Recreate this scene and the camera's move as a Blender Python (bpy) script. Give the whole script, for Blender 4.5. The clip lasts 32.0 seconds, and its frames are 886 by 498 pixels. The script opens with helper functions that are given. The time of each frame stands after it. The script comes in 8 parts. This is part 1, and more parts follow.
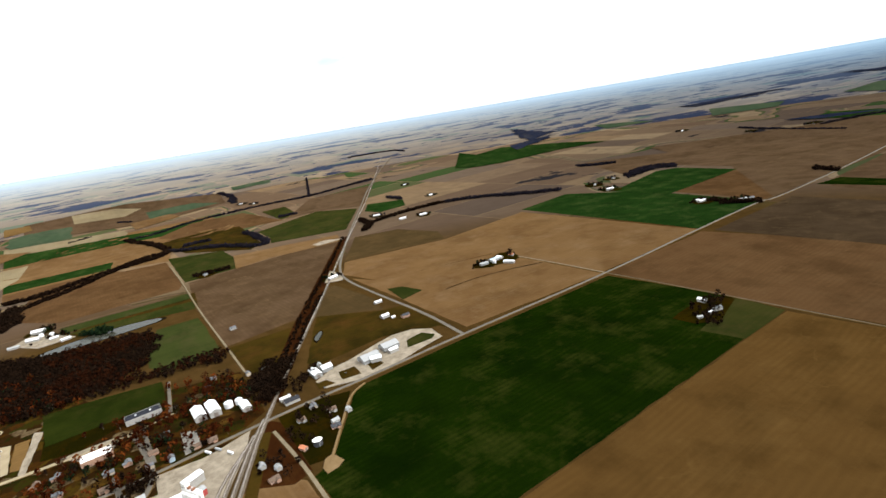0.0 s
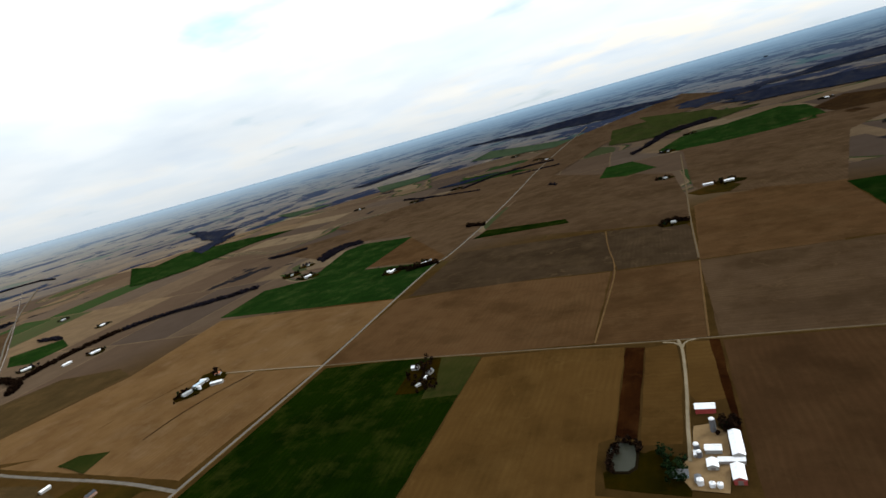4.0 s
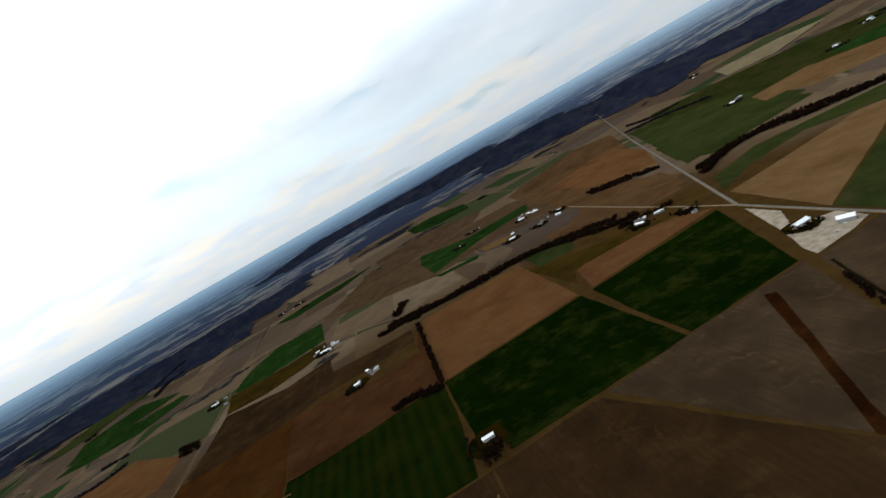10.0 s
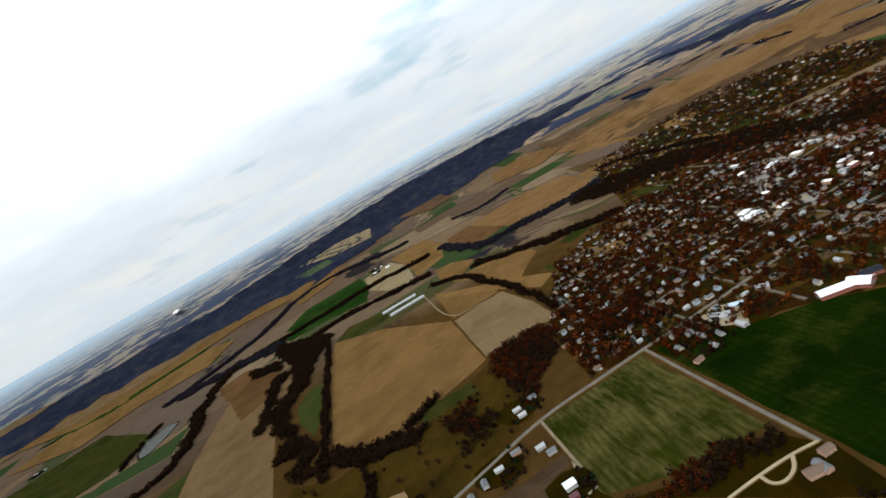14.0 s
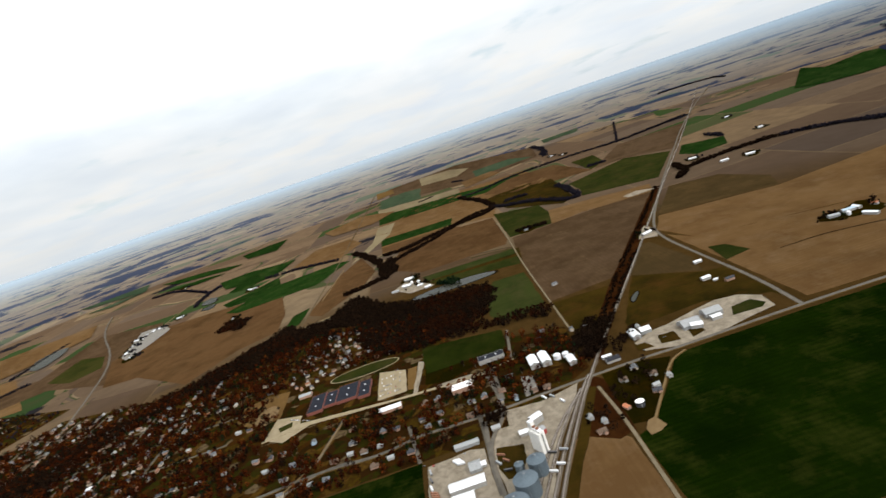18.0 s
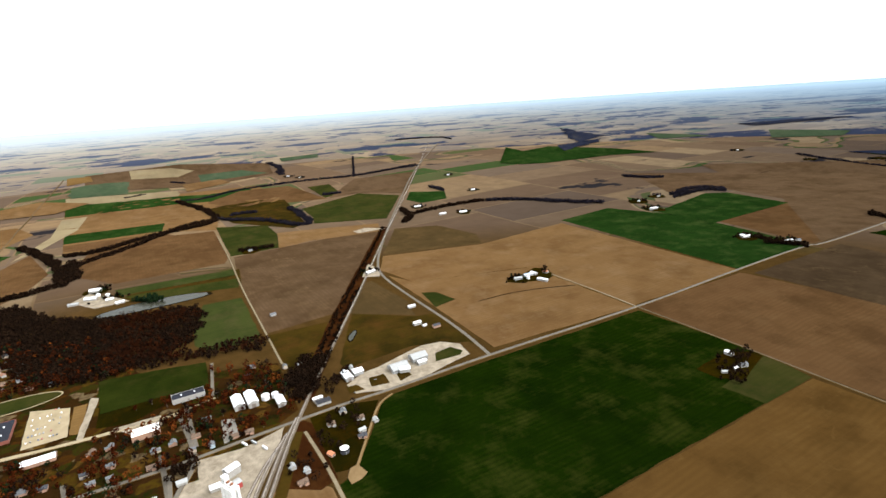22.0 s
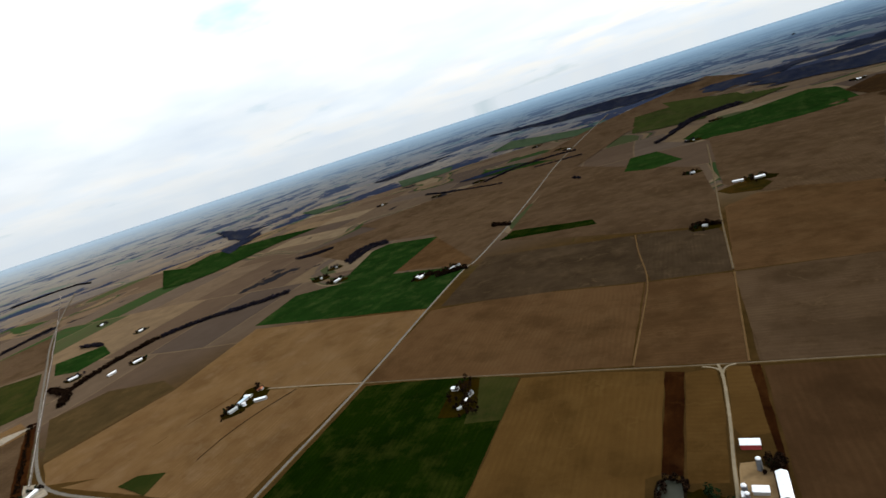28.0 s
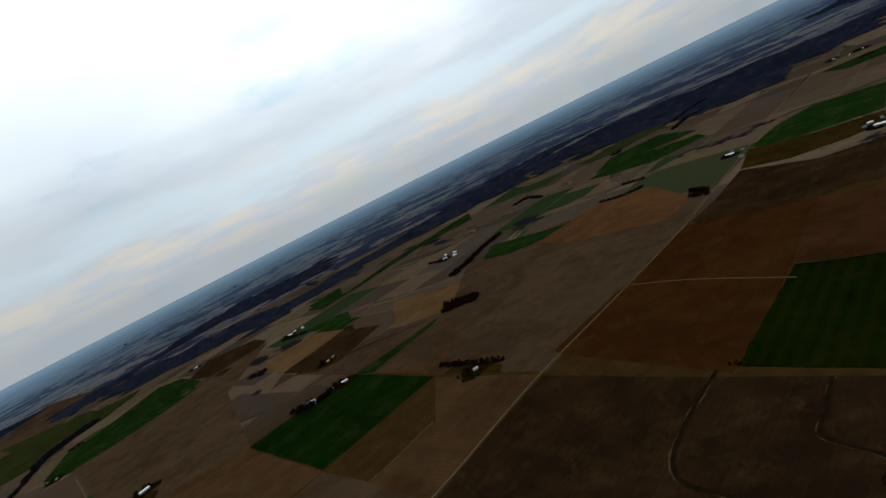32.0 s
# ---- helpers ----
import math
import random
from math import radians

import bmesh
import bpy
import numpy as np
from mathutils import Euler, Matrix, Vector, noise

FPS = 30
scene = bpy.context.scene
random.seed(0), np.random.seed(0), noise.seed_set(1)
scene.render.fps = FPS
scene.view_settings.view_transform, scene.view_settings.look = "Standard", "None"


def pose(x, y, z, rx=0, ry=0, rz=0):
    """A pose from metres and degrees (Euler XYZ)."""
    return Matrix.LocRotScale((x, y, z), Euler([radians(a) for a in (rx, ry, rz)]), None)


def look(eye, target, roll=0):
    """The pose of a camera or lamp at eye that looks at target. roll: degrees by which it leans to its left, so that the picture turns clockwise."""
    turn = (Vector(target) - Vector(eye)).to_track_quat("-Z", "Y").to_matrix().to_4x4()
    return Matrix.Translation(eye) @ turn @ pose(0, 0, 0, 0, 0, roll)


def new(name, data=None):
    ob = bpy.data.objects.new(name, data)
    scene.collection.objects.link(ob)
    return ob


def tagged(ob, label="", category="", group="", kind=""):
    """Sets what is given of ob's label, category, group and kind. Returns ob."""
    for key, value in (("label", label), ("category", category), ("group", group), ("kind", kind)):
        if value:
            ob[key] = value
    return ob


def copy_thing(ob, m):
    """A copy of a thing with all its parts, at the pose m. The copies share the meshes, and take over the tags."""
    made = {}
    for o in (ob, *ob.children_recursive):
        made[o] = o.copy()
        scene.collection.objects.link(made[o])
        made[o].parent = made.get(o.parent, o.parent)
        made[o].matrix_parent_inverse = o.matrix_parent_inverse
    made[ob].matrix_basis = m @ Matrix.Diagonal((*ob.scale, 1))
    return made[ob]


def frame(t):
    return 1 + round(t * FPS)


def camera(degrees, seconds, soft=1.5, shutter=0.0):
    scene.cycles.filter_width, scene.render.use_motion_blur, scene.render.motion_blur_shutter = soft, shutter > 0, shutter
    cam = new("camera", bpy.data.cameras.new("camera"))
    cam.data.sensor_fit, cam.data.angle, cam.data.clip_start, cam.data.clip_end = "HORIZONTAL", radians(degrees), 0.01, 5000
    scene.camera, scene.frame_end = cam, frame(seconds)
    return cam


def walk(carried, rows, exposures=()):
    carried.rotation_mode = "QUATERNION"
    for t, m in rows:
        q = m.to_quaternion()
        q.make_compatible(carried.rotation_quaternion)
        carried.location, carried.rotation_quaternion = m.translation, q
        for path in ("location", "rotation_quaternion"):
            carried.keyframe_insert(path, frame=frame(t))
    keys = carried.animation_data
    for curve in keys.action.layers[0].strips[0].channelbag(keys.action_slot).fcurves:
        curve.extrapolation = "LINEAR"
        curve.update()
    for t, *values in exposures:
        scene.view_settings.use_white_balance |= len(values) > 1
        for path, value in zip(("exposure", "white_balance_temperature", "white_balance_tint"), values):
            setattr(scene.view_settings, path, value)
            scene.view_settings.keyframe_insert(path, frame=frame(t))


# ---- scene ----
# camera and walk
cam = camera(78.80, 32.0, soft=1.5, shutter=0.2)
PATH = [
    (0.0, pose(771.1, -921.4, 397.1, 76.18, 9.46, 54.59)),
    (0.5, pose(766.6, -917.3, 399.8, 76.13, 10.23, 50.49)),
    (1.0, pose(762.9, -914.7, 402.9, 76.37, 11.09, 46.26)),
    (1.5, pose(758.9, -908.8, 404.8, 76.82, 10.94, 41.54)),
    (2.0, pose(754.5, -902.9, 406.5, 77.29, 10.71, 37.00)),
    (2.5, pose(752.3, -898.4, 408.2, 77.53, 10.81, 33.15)),
    (4.5, pose(761.7, -885.0, 417.6, 77.68, 18.06, 14.90)),
    (5.0, pose(765.9, -883.4, 421.7, 77.81, 20.81, 7.36)),
    (5.5, pose(767.8, -877.6, 423.7, 78.00, 23.57, 0.12)),
    (6.0, pose(768.6, -871.3, 424.2, 78.45, 25.64, -8.96)),
    (6.5, pose(772.9, -865.6, 425.3, 78.95, 27.37, -19.63)),
    (7.0, pose(779.4, -863.4, 426.1, 79.46, 28.19, -29.98)),
    (7.5, pose(781.5, -858.5, 426.7, 79.81, 28.51, -41.69)),
    (8.0, pose(787.1, -853.2, 427.8, 80.10, 28.67, -53.45)),
    (8.5, pose(797.1, -849.8, 429.6, 80.25, 28.84, -66.54)),
    (9.0, pose(805.9, -849.4, 431.9, 80.10, 29.00, -78.06)),
    (9.5, pose(812.2, -848.8, 431.8, 80.11, 28.96, -90.02)),
    (10.0, pose(820.9, -850.6, 432.1, 79.96, 29.04, -101.58)),
    (10.5, pose(829.3, -853.4, 433.8, 79.58, 29.12, -111.56)),
    (11.0, pose(837.4, -858.0, 435.7, 79.46, 29.08, -124.04)),
    (11.5, pose(845.0, -862.5, 438.5, 79.30, 28.98, -135.66)),
    (12.0, pose(850.8, -867.7, 442.1, 79.09, 29.00, -146.43)),
    (12.5, pose(855.5, -873.4, 446.6, 78.89, 29.16, -157.51)),
    (13.0, pose(860.6, -881.0, 450.1, 78.80, 29.19, -169.02)),
    (13.5, pose(865.6, -888.7, 452.1, 78.64, 29.05, 179.75)),
    (14.0, pose(869.5, -893.9, 455.0, 78.57, 28.87, 168.25)),
    (14.5, pose(871.3, -901.0, 458.0, 78.39, 28.72, 156.90)),
    (15.0, pose(868.0, -907.3, 459.2, 78.37, 28.64, 145.28)),
    (15.5, pose(861.2, -914.6, 460.4, 78.43, 28.74, 133.13)),
    (17.5, pose(823.6, -938.0, 462.9, 77.95, 22.32, 93.32)),
    (18.0, pose(818.5, -937.8, 465.5, 77.58, 18.77, 86.06)),
    (18.5, pose(814.2, -937.2, 467.3, 77.26, 13.53, 78.92)),
    (19.0, pose(810.7, -936.5, 469.0, 76.87, 9.82, 73.00)),
    (19.5, pose(804.4, -936.2, 471.7, 76.39, 7.75, 69.80)),
    (20.0, pose(799.0, -934.3, 475.0, 75.70, 6.96, 68.89)),
    (20.5, pose(796.0, -934.2, 477.8, 75.31, 6.28, 65.73)),
    (21.0, pose(792.0, -932.9, 480.2, 74.95, 5.62, 63.56)),
    (21.5, pose(788.5, -931.7, 482.6, 74.74, 4.66, 60.79)),
    (22.0, pose(784.5, -929.8, 484.3, 74.52, 4.04, 59.74)),
    (22.5, pose(779.9, -928.5, 486.3, 74.31, 3.70, 57.72)),
    (23.0, pose(775.5, -925.8, 488.3, 74.01, 4.38, 57.56)),
    (23.5, pose(772.0, -924.2, 490.3, 74.01, 5.27, 55.54)),
    (24.0, pose(767.4, -921.7, 492.7, 73.90, 6.63, 54.66)),
    (24.5, pose(763.5, -919.3, 495.3, 74.03, 7.77, 51.78)),
    (26.5, pose(752.4, -904.7, 504.1, 74.75, 13.68, 38.32)),
    (27.0, pose(748.8, -901.4, 505.9, 75.14, 14.89, 33.35)),
    (27.5, pose(748.6, -896.7, 505.8, 75.64, 16.15, 28.15)),
    (28.0, pose(748.7, -887.9, 504.7, 76.12, 17.54, 22.68)),
    (28.5, pose(747.3, -883.3, 506.1, 76.77, 18.70, 15.72)),
    (29.0, pose(748.2, -881.0, 509.8, 77.23, 19.79, 9.02)),
    (29.5, pose(749.1, -876.6, 514.6, 77.61, 21.25, 1.93)),
    (30.0, pose(751.6, -870.6, 519.1, 78.08, 22.84, -6.11)),
    (30.5, pose(757.9, -866.8, 521.4, 78.51, 24.49, -14.07)),
    (31.0, pose(764.0, -860.7, 521.8, 79.06, 25.36, -23.45)),
    (31.5, pose(776.1, -854.3, 523.2, 79.48, 25.70, -34.35)),
    (32.0, pose(786.9, -849.1, 524.5, 79.71, 26.11, -44.45)),
]
walk(cam, PATH, ((0, 0.42, 6450, 10), (2.5, 0.05, 6300, 9), (5, -0.38, 6200, 8), (6, -0.48, 6150, 8), (7, -0.70, 6100, 8), (8, -1.08, 6100, 8), (9.5, -0.55, 6100, 8), (11, -0.3, 6150, 8), (13, -0.04, 6200, 8), (15.5, -0.18, 6300, 9), (18, -0.14, 6450, 10), (20, 0.14, 6450, 10), (22, 0.62, 6450, 10), (23, 0.68, 6450, 10), (24, 0.42, 6450, 10), (26, 0.24, 6350, 9), (27, 0.07, 6300, 9), (28, -0.18, 6250, 9), (29, -0.43, 6200, 8), (30, -0.64, 6150, 8), (31, -0.78, 6100, 8), (32, -1.1, 6100, 8)))

# world, sun and sky ---------------------------------------------------------
SUN_YAW, SUN_ELEV = -50.0, 36.0
sun_dir = Vector((-math.sin(radians(SUN_YAW)) * math.cos(radians(SUN_ELEV)), math.cos(radians(SUN_YAW)) * math.cos(radians(SUN_ELEV)), math.sin(radians(SUN_ELEV))))
sun = new("sun", bpy.data.lights.new("sun", "SUN"))
sun.data.energy, sun.data.angle, sun.data.color = 2.8, radians(6), (1.0, 0.95, 0.88)
sun.matrix_world = look(sun_dir * 900, (0, 0, 0))


class Net:
    """A short way to write node trees."""

    def __init__(self, tree):
        self.tree = tree
        tree.nodes.clear()

    def add(self, kind, settings=None, **inputs):
        node = self.tree.nodes.new(kind)
        for key, value in (settings or {}).items():
            if key == "operation":
                node.operation = value
            elif key == "data_type":
                node.data_type = value
            elif key == "blend_type":
                node.blend_type = value
            elif key == "sky_type":
                node.sky_type = value
            elif key == "sun_disc":
                node.sun_disc = value
            elif key == "sun_elevation":
                node.sun_elevation = value
            elif key == "sun_rotation":
                node.sun_rotation = value
            elif key == "offset":
                node.offset = value
            elif key == "offset_frequency":
                node.offset_frequency = value
            elif key == "squash":
                node.squash = value
            elif key == "squash_frequency":
                node.squash_frequency = value
            elif key == "uv_map":
                node.uv_map = value
        for key, value in inputs.items():
            self.put(node, key, value)
        return node

    def put(self, node, key, value):
        name = key.replace("_", " ")
        slot = node.inputs[int(key[1:])] if key[0] == "i" and key[1:].isdigit() else node.inputs[name]
        if isinstance(value, bpy.types.NodeSocket):
            self.tree.links.new(value, slot)
        else:
            slot.default_value = value

    def math(self, op, a, b=0.0, c=0.0):
        return self.add("ShaderNodeMath", {"operation": op}, i0=a, i1=b, i2=c).outputs[0]

    def vec(self, op, a, b=(0, 0, 0)):
        return self.add("ShaderNodeVectorMath", {"operation": op}, i0=a, i1=b)

    def mix(self, factor, a, b, blend="MIX"):
        node = self.add("ShaderNodeMix", {"data_type": "RGBA", "blend_type": blend})
        self.put(node, "i0", factor), self.put(node, "i6", a), self.put(node, "i7", b)
        return node.outputs[2]

    def noise(self, vector, scale, detail=4.0, rough=0.55):
        return self.add("ShaderNodeTexNoise", Vector=vector, Scale=scale, Detail=detail, Roughness=rough).outputs["Fac"]

    def ramp(self, factor, stops, mode="LINEAR"):
        node = self.add("ShaderNodeValToRGB", Fac=factor)
        node.color_ramp.interpolation = mode
        els = node.color_ramp.elements
        while len(els) < len(stops):
            els.new(0.5)
        for el, (at, col) in zip(els, stops):
            el.position, el.color = at, (*col, 1) if len(col) == 3 else col
        return node.outputs[0]


def grey(v):
    return (v, v, v)


def build_sky():
    """A high bright overcast, brightest overhead and round the hidden sun, with soft blue-grey bellies, pale blue gaps and warm bands low down."""
    world = bpy.data.worlds.new("sky")
    scene.world = world
    world.use_nodes = True
    n = Net(world.node_tree)
    way = n.add("ShaderNodeTexCoord").outputs["Generated"]
    sky = n.add("ShaderNodeTexSky", {"sky_type": "NISHITA", "sun_disc": False, "sun_elevation": radians(SUN_ELEV), "sun_rotation": radians(-SUN_YAW)}).outputs[0]
    blue = n.mix(1.0, sky, (0.105, 0.108, 0.110, 1), "MULTIPLY")
    blue = n.mix(0.6, blue, (0.60, 0.86, 0.97, 1))
    up = n.math("MAXIMUM", n.add("ShaderNodeSeparateXYZ", Vector=way).outputs[2], 0.0)
    lift = n.math("ADD", up, 0.15)
    flat = n.vec("MULTIPLY", way, (1, 1, 0)).outputs[0]
    plane = n.vec("DIVIDE", flat, n.add("ShaderNodeCombineXYZ", X=lift, Y=lift, Z=1.0).outputs[0]).outputs[0]
    broad = n.noise(plane, 0.75, 3, 0.45)
    fine = n.noise(plane, 2.3, 4, 0.5)
    gaps = n.math("ADD", n.math("MULTIPLY", broad, 0.7), n.math("MULTIPLY", fine, 0.3))
    mask = n.ramp(gaps, [(0.31, grey(0)), (0.42, grey(1))])
    belly = n.math("ADD", n.math("MULTIPLY", n.noise(n.vec("ADD", plane, (7, 3, 0)).outputs[0], 1.1, 3, 0.5), 0.75), n.math("MULTIPLY", fine, 0.25))
    shade = n.ramp(belly, [(0.32, (0.86, 0.93, 1.0)), (0.50, (0.94, 0.995, 1.03)), (0.60, (1.01, 1.04, 1.05))])
    shade = n.mix(n.ramp(up, [(0.20, grey(0)), (0.40, grey(0.8))]), shade, (1.02, 1.05, 1.06, 1))
    cloud = n.mix(mask, blue, shade)
    side = n.vec("DOT_PRODUCT", n.vec("NORMALIZE", flat).outputs[0], tuple(Vector((sun_dir.x, sun_dir.y, 0)).normalized())).outputs["Value"]
    sunward = n.ramp(side, [(0.25, grey(0)), (0.75, grey(1))])
    wavy = n.math("ADD", up, n.math("MULTIPLY", n.math("SUBTRACT", gaps, 0.5), 0.16))
    rift = n.ramp(wavy, [(0.070, grey(0)), (0.095, grey(1)), (0.115, grey(1)), (0.145, grey(0))])
    cloud = n.mix(n.math("MULTIPLY", n.math("MULTIPLY", rift, sunward), 0.8), cloud, (1.06, 1.20, 1.26, 1))
    low = n.ramp(wavy, [(0.0, grey(0.3)), (0.035, grey(1)), (0.065, grey(1)), (0.10, grey(0))])
    warm = n.ramp(n.noise(n.vec("ADD", plane, (2, 9, 0)).outputs[0], 1.5, 3, 0.5), [(0.44, grey(0)), (0.60, grey(1))])
    cloud = n.mix(n.math("MULTIPLY", n.math("MULTIPLY", low, warm), n.math("ADD", 0.35, n.math("MULTIPLY", sunward, 0.6))), cloud, (1.18, 1.08, 0.92, 1))
    toward = n.math("MAXIMUM", n.vec("DOT_PRODUCT", way, tuple(sun_dir)).outputs["Value"], 0.0)
    glow = n.math("ADD", n.math("SUBTRACT", 0.94, n.math("MULTIPLY", sunward, 0.08)), n.math("MULTIPLY", n.math("POWER", toward, 1.3), 0.36))
    glow = n.math("ADD", glow, n.math("MULTIPLY", n.math("POWER", toward, 7.0), 0.85))
    glow = n.math("ADD", glow, n.ramp(wavy, [(0.10, grey(0)), (0.16, grey(0.14)), (0.22, grey(0.50)), (0.40, grey(0.85))]))
    north = n.vec("DOT_PRODUCT", n.vec("NORMALIZE", flat).outputs[0], (-0.45, 0.89, 0.0)).outputs["Value"]
    glow = n.math("MULTIPLY", glow, n.math("ADD", 1.0, n.math("MULTIPLY", north, 0.09)))
    bright = n.mix(1.0, cloud, n.add("ShaderNodeCombineXYZ", X=glow, Y=glow, Z=glow).outputs[0], "MULTIPLY")
    hazy = n.mix(n.ramp(up, [(0.0, grey(0.55)), (0.06, grey(0))]), bright, (0.72, 0.77, 0.80, 1))
    back = n.add("ShaderNodeBackground", Color=hazy, Strength=1.0)
    n.tree.links.new(back.outputs[0], n.add("ShaderNodeOutputWorld").inputs[0])


build_sky()

# materials -----------------------------------------------------------------
MATS = {}


def surface(name, colour, rough=0.9, metal=0.0, bump=None, bump_scale=0.3, spec=0.3, matte=0.0):
    mat = bpy.data.materials.new(name)
    mat.use_nodes = True
    n = Net(mat.node_tree)
    col = colour(n) if callable(colour) else (*colour, 1)
    shader = n.add("ShaderNodeBsdfPrincipled", Base_Color=col, Roughness=rough, Metallic=metal)
    shader.inputs["Specular IOR Level"].default_value = spec
    shader.inputs["Diffuse Roughness"].default_value = matte
    if bump:
        n.put(shader, "Normal", n.add("ShaderNodeBump", Strength=0.6, Distance=bump_scale, Height=bump(n)).outputs[0])
    n.tree.links.new(shader.outputs[0], n.add("ShaderNodeOutputMaterial").inputs[0])
    MATS[name] = mat
    return mat


def place(n):
    return n.add("ShaderNodeNewGeometry").outputs["Position"]


def crop(name, dark, light, stain, rows=0.0, along="y", stain_amount=0.5, stripes=0.0, rills=0.25, fixed=False):
    """Field soil or crop: broad patches, damp hollows, fine grain, drill rows, wheel tracks and pale washed spots."""
    def colour(n):
        p = place(n)
        rnd = n.add("ShaderNodeObjectInfo").outputs["Random"]
        turned = n.math("GREATER_THAN", n.math("FRACT", n.math("MULTIPLY", rnd, 7.31)), 2.0 if fixed else 0.7 if along == "y" else 0.3)
        xyz = n.add("ShaderNodeSeparateXYZ", Vector=p)
        across = n.add("ShaderNodeMix", Factor=turned, A=xyz.outputs[0], B=xyz.outputs[1]).outputs[0]
        down = n.add("ShaderNodeMix", Factor=turned, A=xyz.outputs[1], B=xyz.outputs[0]).outputs[0]
        vast = n.noise(p, 0.0045, 3, 0.5)
        broad = n.noise(p, 0.018, 6, 0.70)
        fine = n.noise(p, 0.22, 4, 0.75)
        streak = n.noise(n.add("ShaderNodeCombineXYZ", X=n.math("MULTIPLY", across, 0.30), Y=n.math("MULTIPLY", down, 0.0035), Z=rnd).outputs[0], 1.0, 5, 0.65)
        f = n.math("ADD", n.math("MULTIPLY", vast, 0.30), n.math("MULTIPLY", broad, 0.45))
        f = n.math("ADD", f, n.math("MULTIPLY", fine, 0.12))
        f = n.math("ADD", f, n.math("MULTIPLY", streak, 0.06 + rows * 0.35))
        f = n.math("ADD", f, n.math("MULTIPLY", n.math("SUBTRACT", rnd, 0.5), 0.10))
        c = n.mix(n.ramp(f, [(0.385 + rows * 0.17, grey(0)), (0.545 + rows * 0.17, grey(1))]), (*dark, 1), (*light, 1))
        damp = n.ramp(n.noise(n.vec("ADD", p, (310, 170, 0)).outputs[0], 0.007, 4, 0.55), [(0.52, grey(0)), (0.66, grey(0.55))])
        c = n.mix(damp, c, tuple(v * 0.72 for v in dark) + (1,))
        track = n.math("PINGPONG", across, 13.5)
        track = n.math("MULTIPLY", n.math("LESS_THAN", track, 0.8), n.ramp(n.noise(p, 0.03, 3), [(0.44, grey(0)), (0.64, grey(0.2))]))
        c = n.mix(track, c, tuple(a * 0.6 + b * 0.4 for a, b in zip(light, stain)) + (1,))
        wash = n.math("MULTIPLY", n.noise(p, 0.011, 6, 0.72), n.math("ADD", 0.86, n.math("MULTIPLY", streak, 0.28)))
        spot = n.ramp(wash, [(0.50, grey(0)), (0.70, grey(1))])
        c = n.mix(n.math("MULTIPLY", spot, stain_amount), c, (*stain, 1))
        if fixed:
            thin = n.noise(n.add("ShaderNodeCombineXYZ", X=n.math("MULTIPLY", across, 0.16), Y=n.math("MULTIPLY", down, 0.022), Z=0.4).outputs[0], 1.0, 5, 0.7)
            bald = n.math("ADD", n.math("MULTIPLY", thin, 0.55), n.math("MULTIPLY", n.noise(p, 0.012, 4, 0.6), 0.45))
            c = n.mix(n.ramp(bald, [(0.44, grey(0)), (0.60, grey(0.85))]), c, (*stain, 1))
        gully = n.ramp(n.noise(n.vec("ADD", p, (50, 90, 0)).outputs[0], 0.0085, 4, 0.5), [(0.484, grey(0)), (0.500, grey(1)), (0.516, grey(0))])
        gully = n.math("MULTIPLY", gully, n.ramp(n.noise(p, 0.016, 4, 0.6), [(0.50, grey(0)), (0.64, grey(1))]))
        c = n.mix(n.math("MULTIPLY", gully, rills), c, (*stain, 1))
        drill = n.math("SINE", n.math("ADD", n.math("MULTIPLY", across, 2 * math.pi / 10.5), n.math("MULTIPLY", n.noise(p, 0.004, 2), 26.0)))
        c = n.mix(n.math("MULTIPLY", n.math("MULTIPLY", n.math("ADD", drill, 1.0), n.ramp(broad, [(0.40, grey(0)), (0.60, grey(1))])), 0.10 + rows * 0.3), c, tuple(v * 0.78 for v in dark) + (1,))
        if stripes:
            wave = n.math("SINE", n.math("MULTIPLY", xyz.outputs[1], 2 * math.pi / 27.0))
            c = n.mix(n.math("MULTIPLY", n.math("ADD", wave, 1.0), stripes), c, (*stain, 1))
        return c
    surface(name, colour, 1.0, spec=0.0, bump=lambda n: n.noise(place(n), 0.5, 4, 0.7), bump_scale=0.5, matte=1.0)


crop("wheat", (0.0014, 0.0040, 0.0003), (0.0034, 0.0078, 0.0004), (0.0210, 0.0225, 0.0042), 0.3, stain_amount=0.55, rills=0.12)
crop("wheat_lush", (0.0046, 0.0128, 0.0022), (0.0080, 0.0200, 0.0036), (0.0360, 0.0500, 0.0140), 0.1, stain_amount=0.4)
crop("wheat_mid", (0.0022, 0.0074, 0.0009), (0.0042, 0.0118, 0.0014), (0.0200, 0.0270, 0.0070), 0.1, stain_amount=0.4)
crop("wheat_light", (0.0125, 0.0165, 0.0043), (0.0205, 0.0250, 0.0064), (0.0390, 0.0310, 0.0130), 0.1)
# Very distant wheat: haze painted into the green, paler and greyer.
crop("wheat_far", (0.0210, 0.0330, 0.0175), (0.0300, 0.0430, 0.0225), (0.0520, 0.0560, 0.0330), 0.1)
crop("wheat_stripe", (0.0024, 0.0051, 0.0008), (0.0037, 0.0082, 0.0008), (0.0135, 0.0125, 0.0011), 0.2, stripes=0.12)
crop("wheat_pale", (0.0078, 0.0105, 0.0012), (0.0160, 0.0182, 0.0021), (0.0520, 0.0440, 0.0150), 0.45, stain_amount=0.3, fixed=True)
crop("grass", (0.0099, 0.0130, 0.0027), (0.0201, 0.0200, 0.0049), (0.0335, 0.0241, 0.0087))
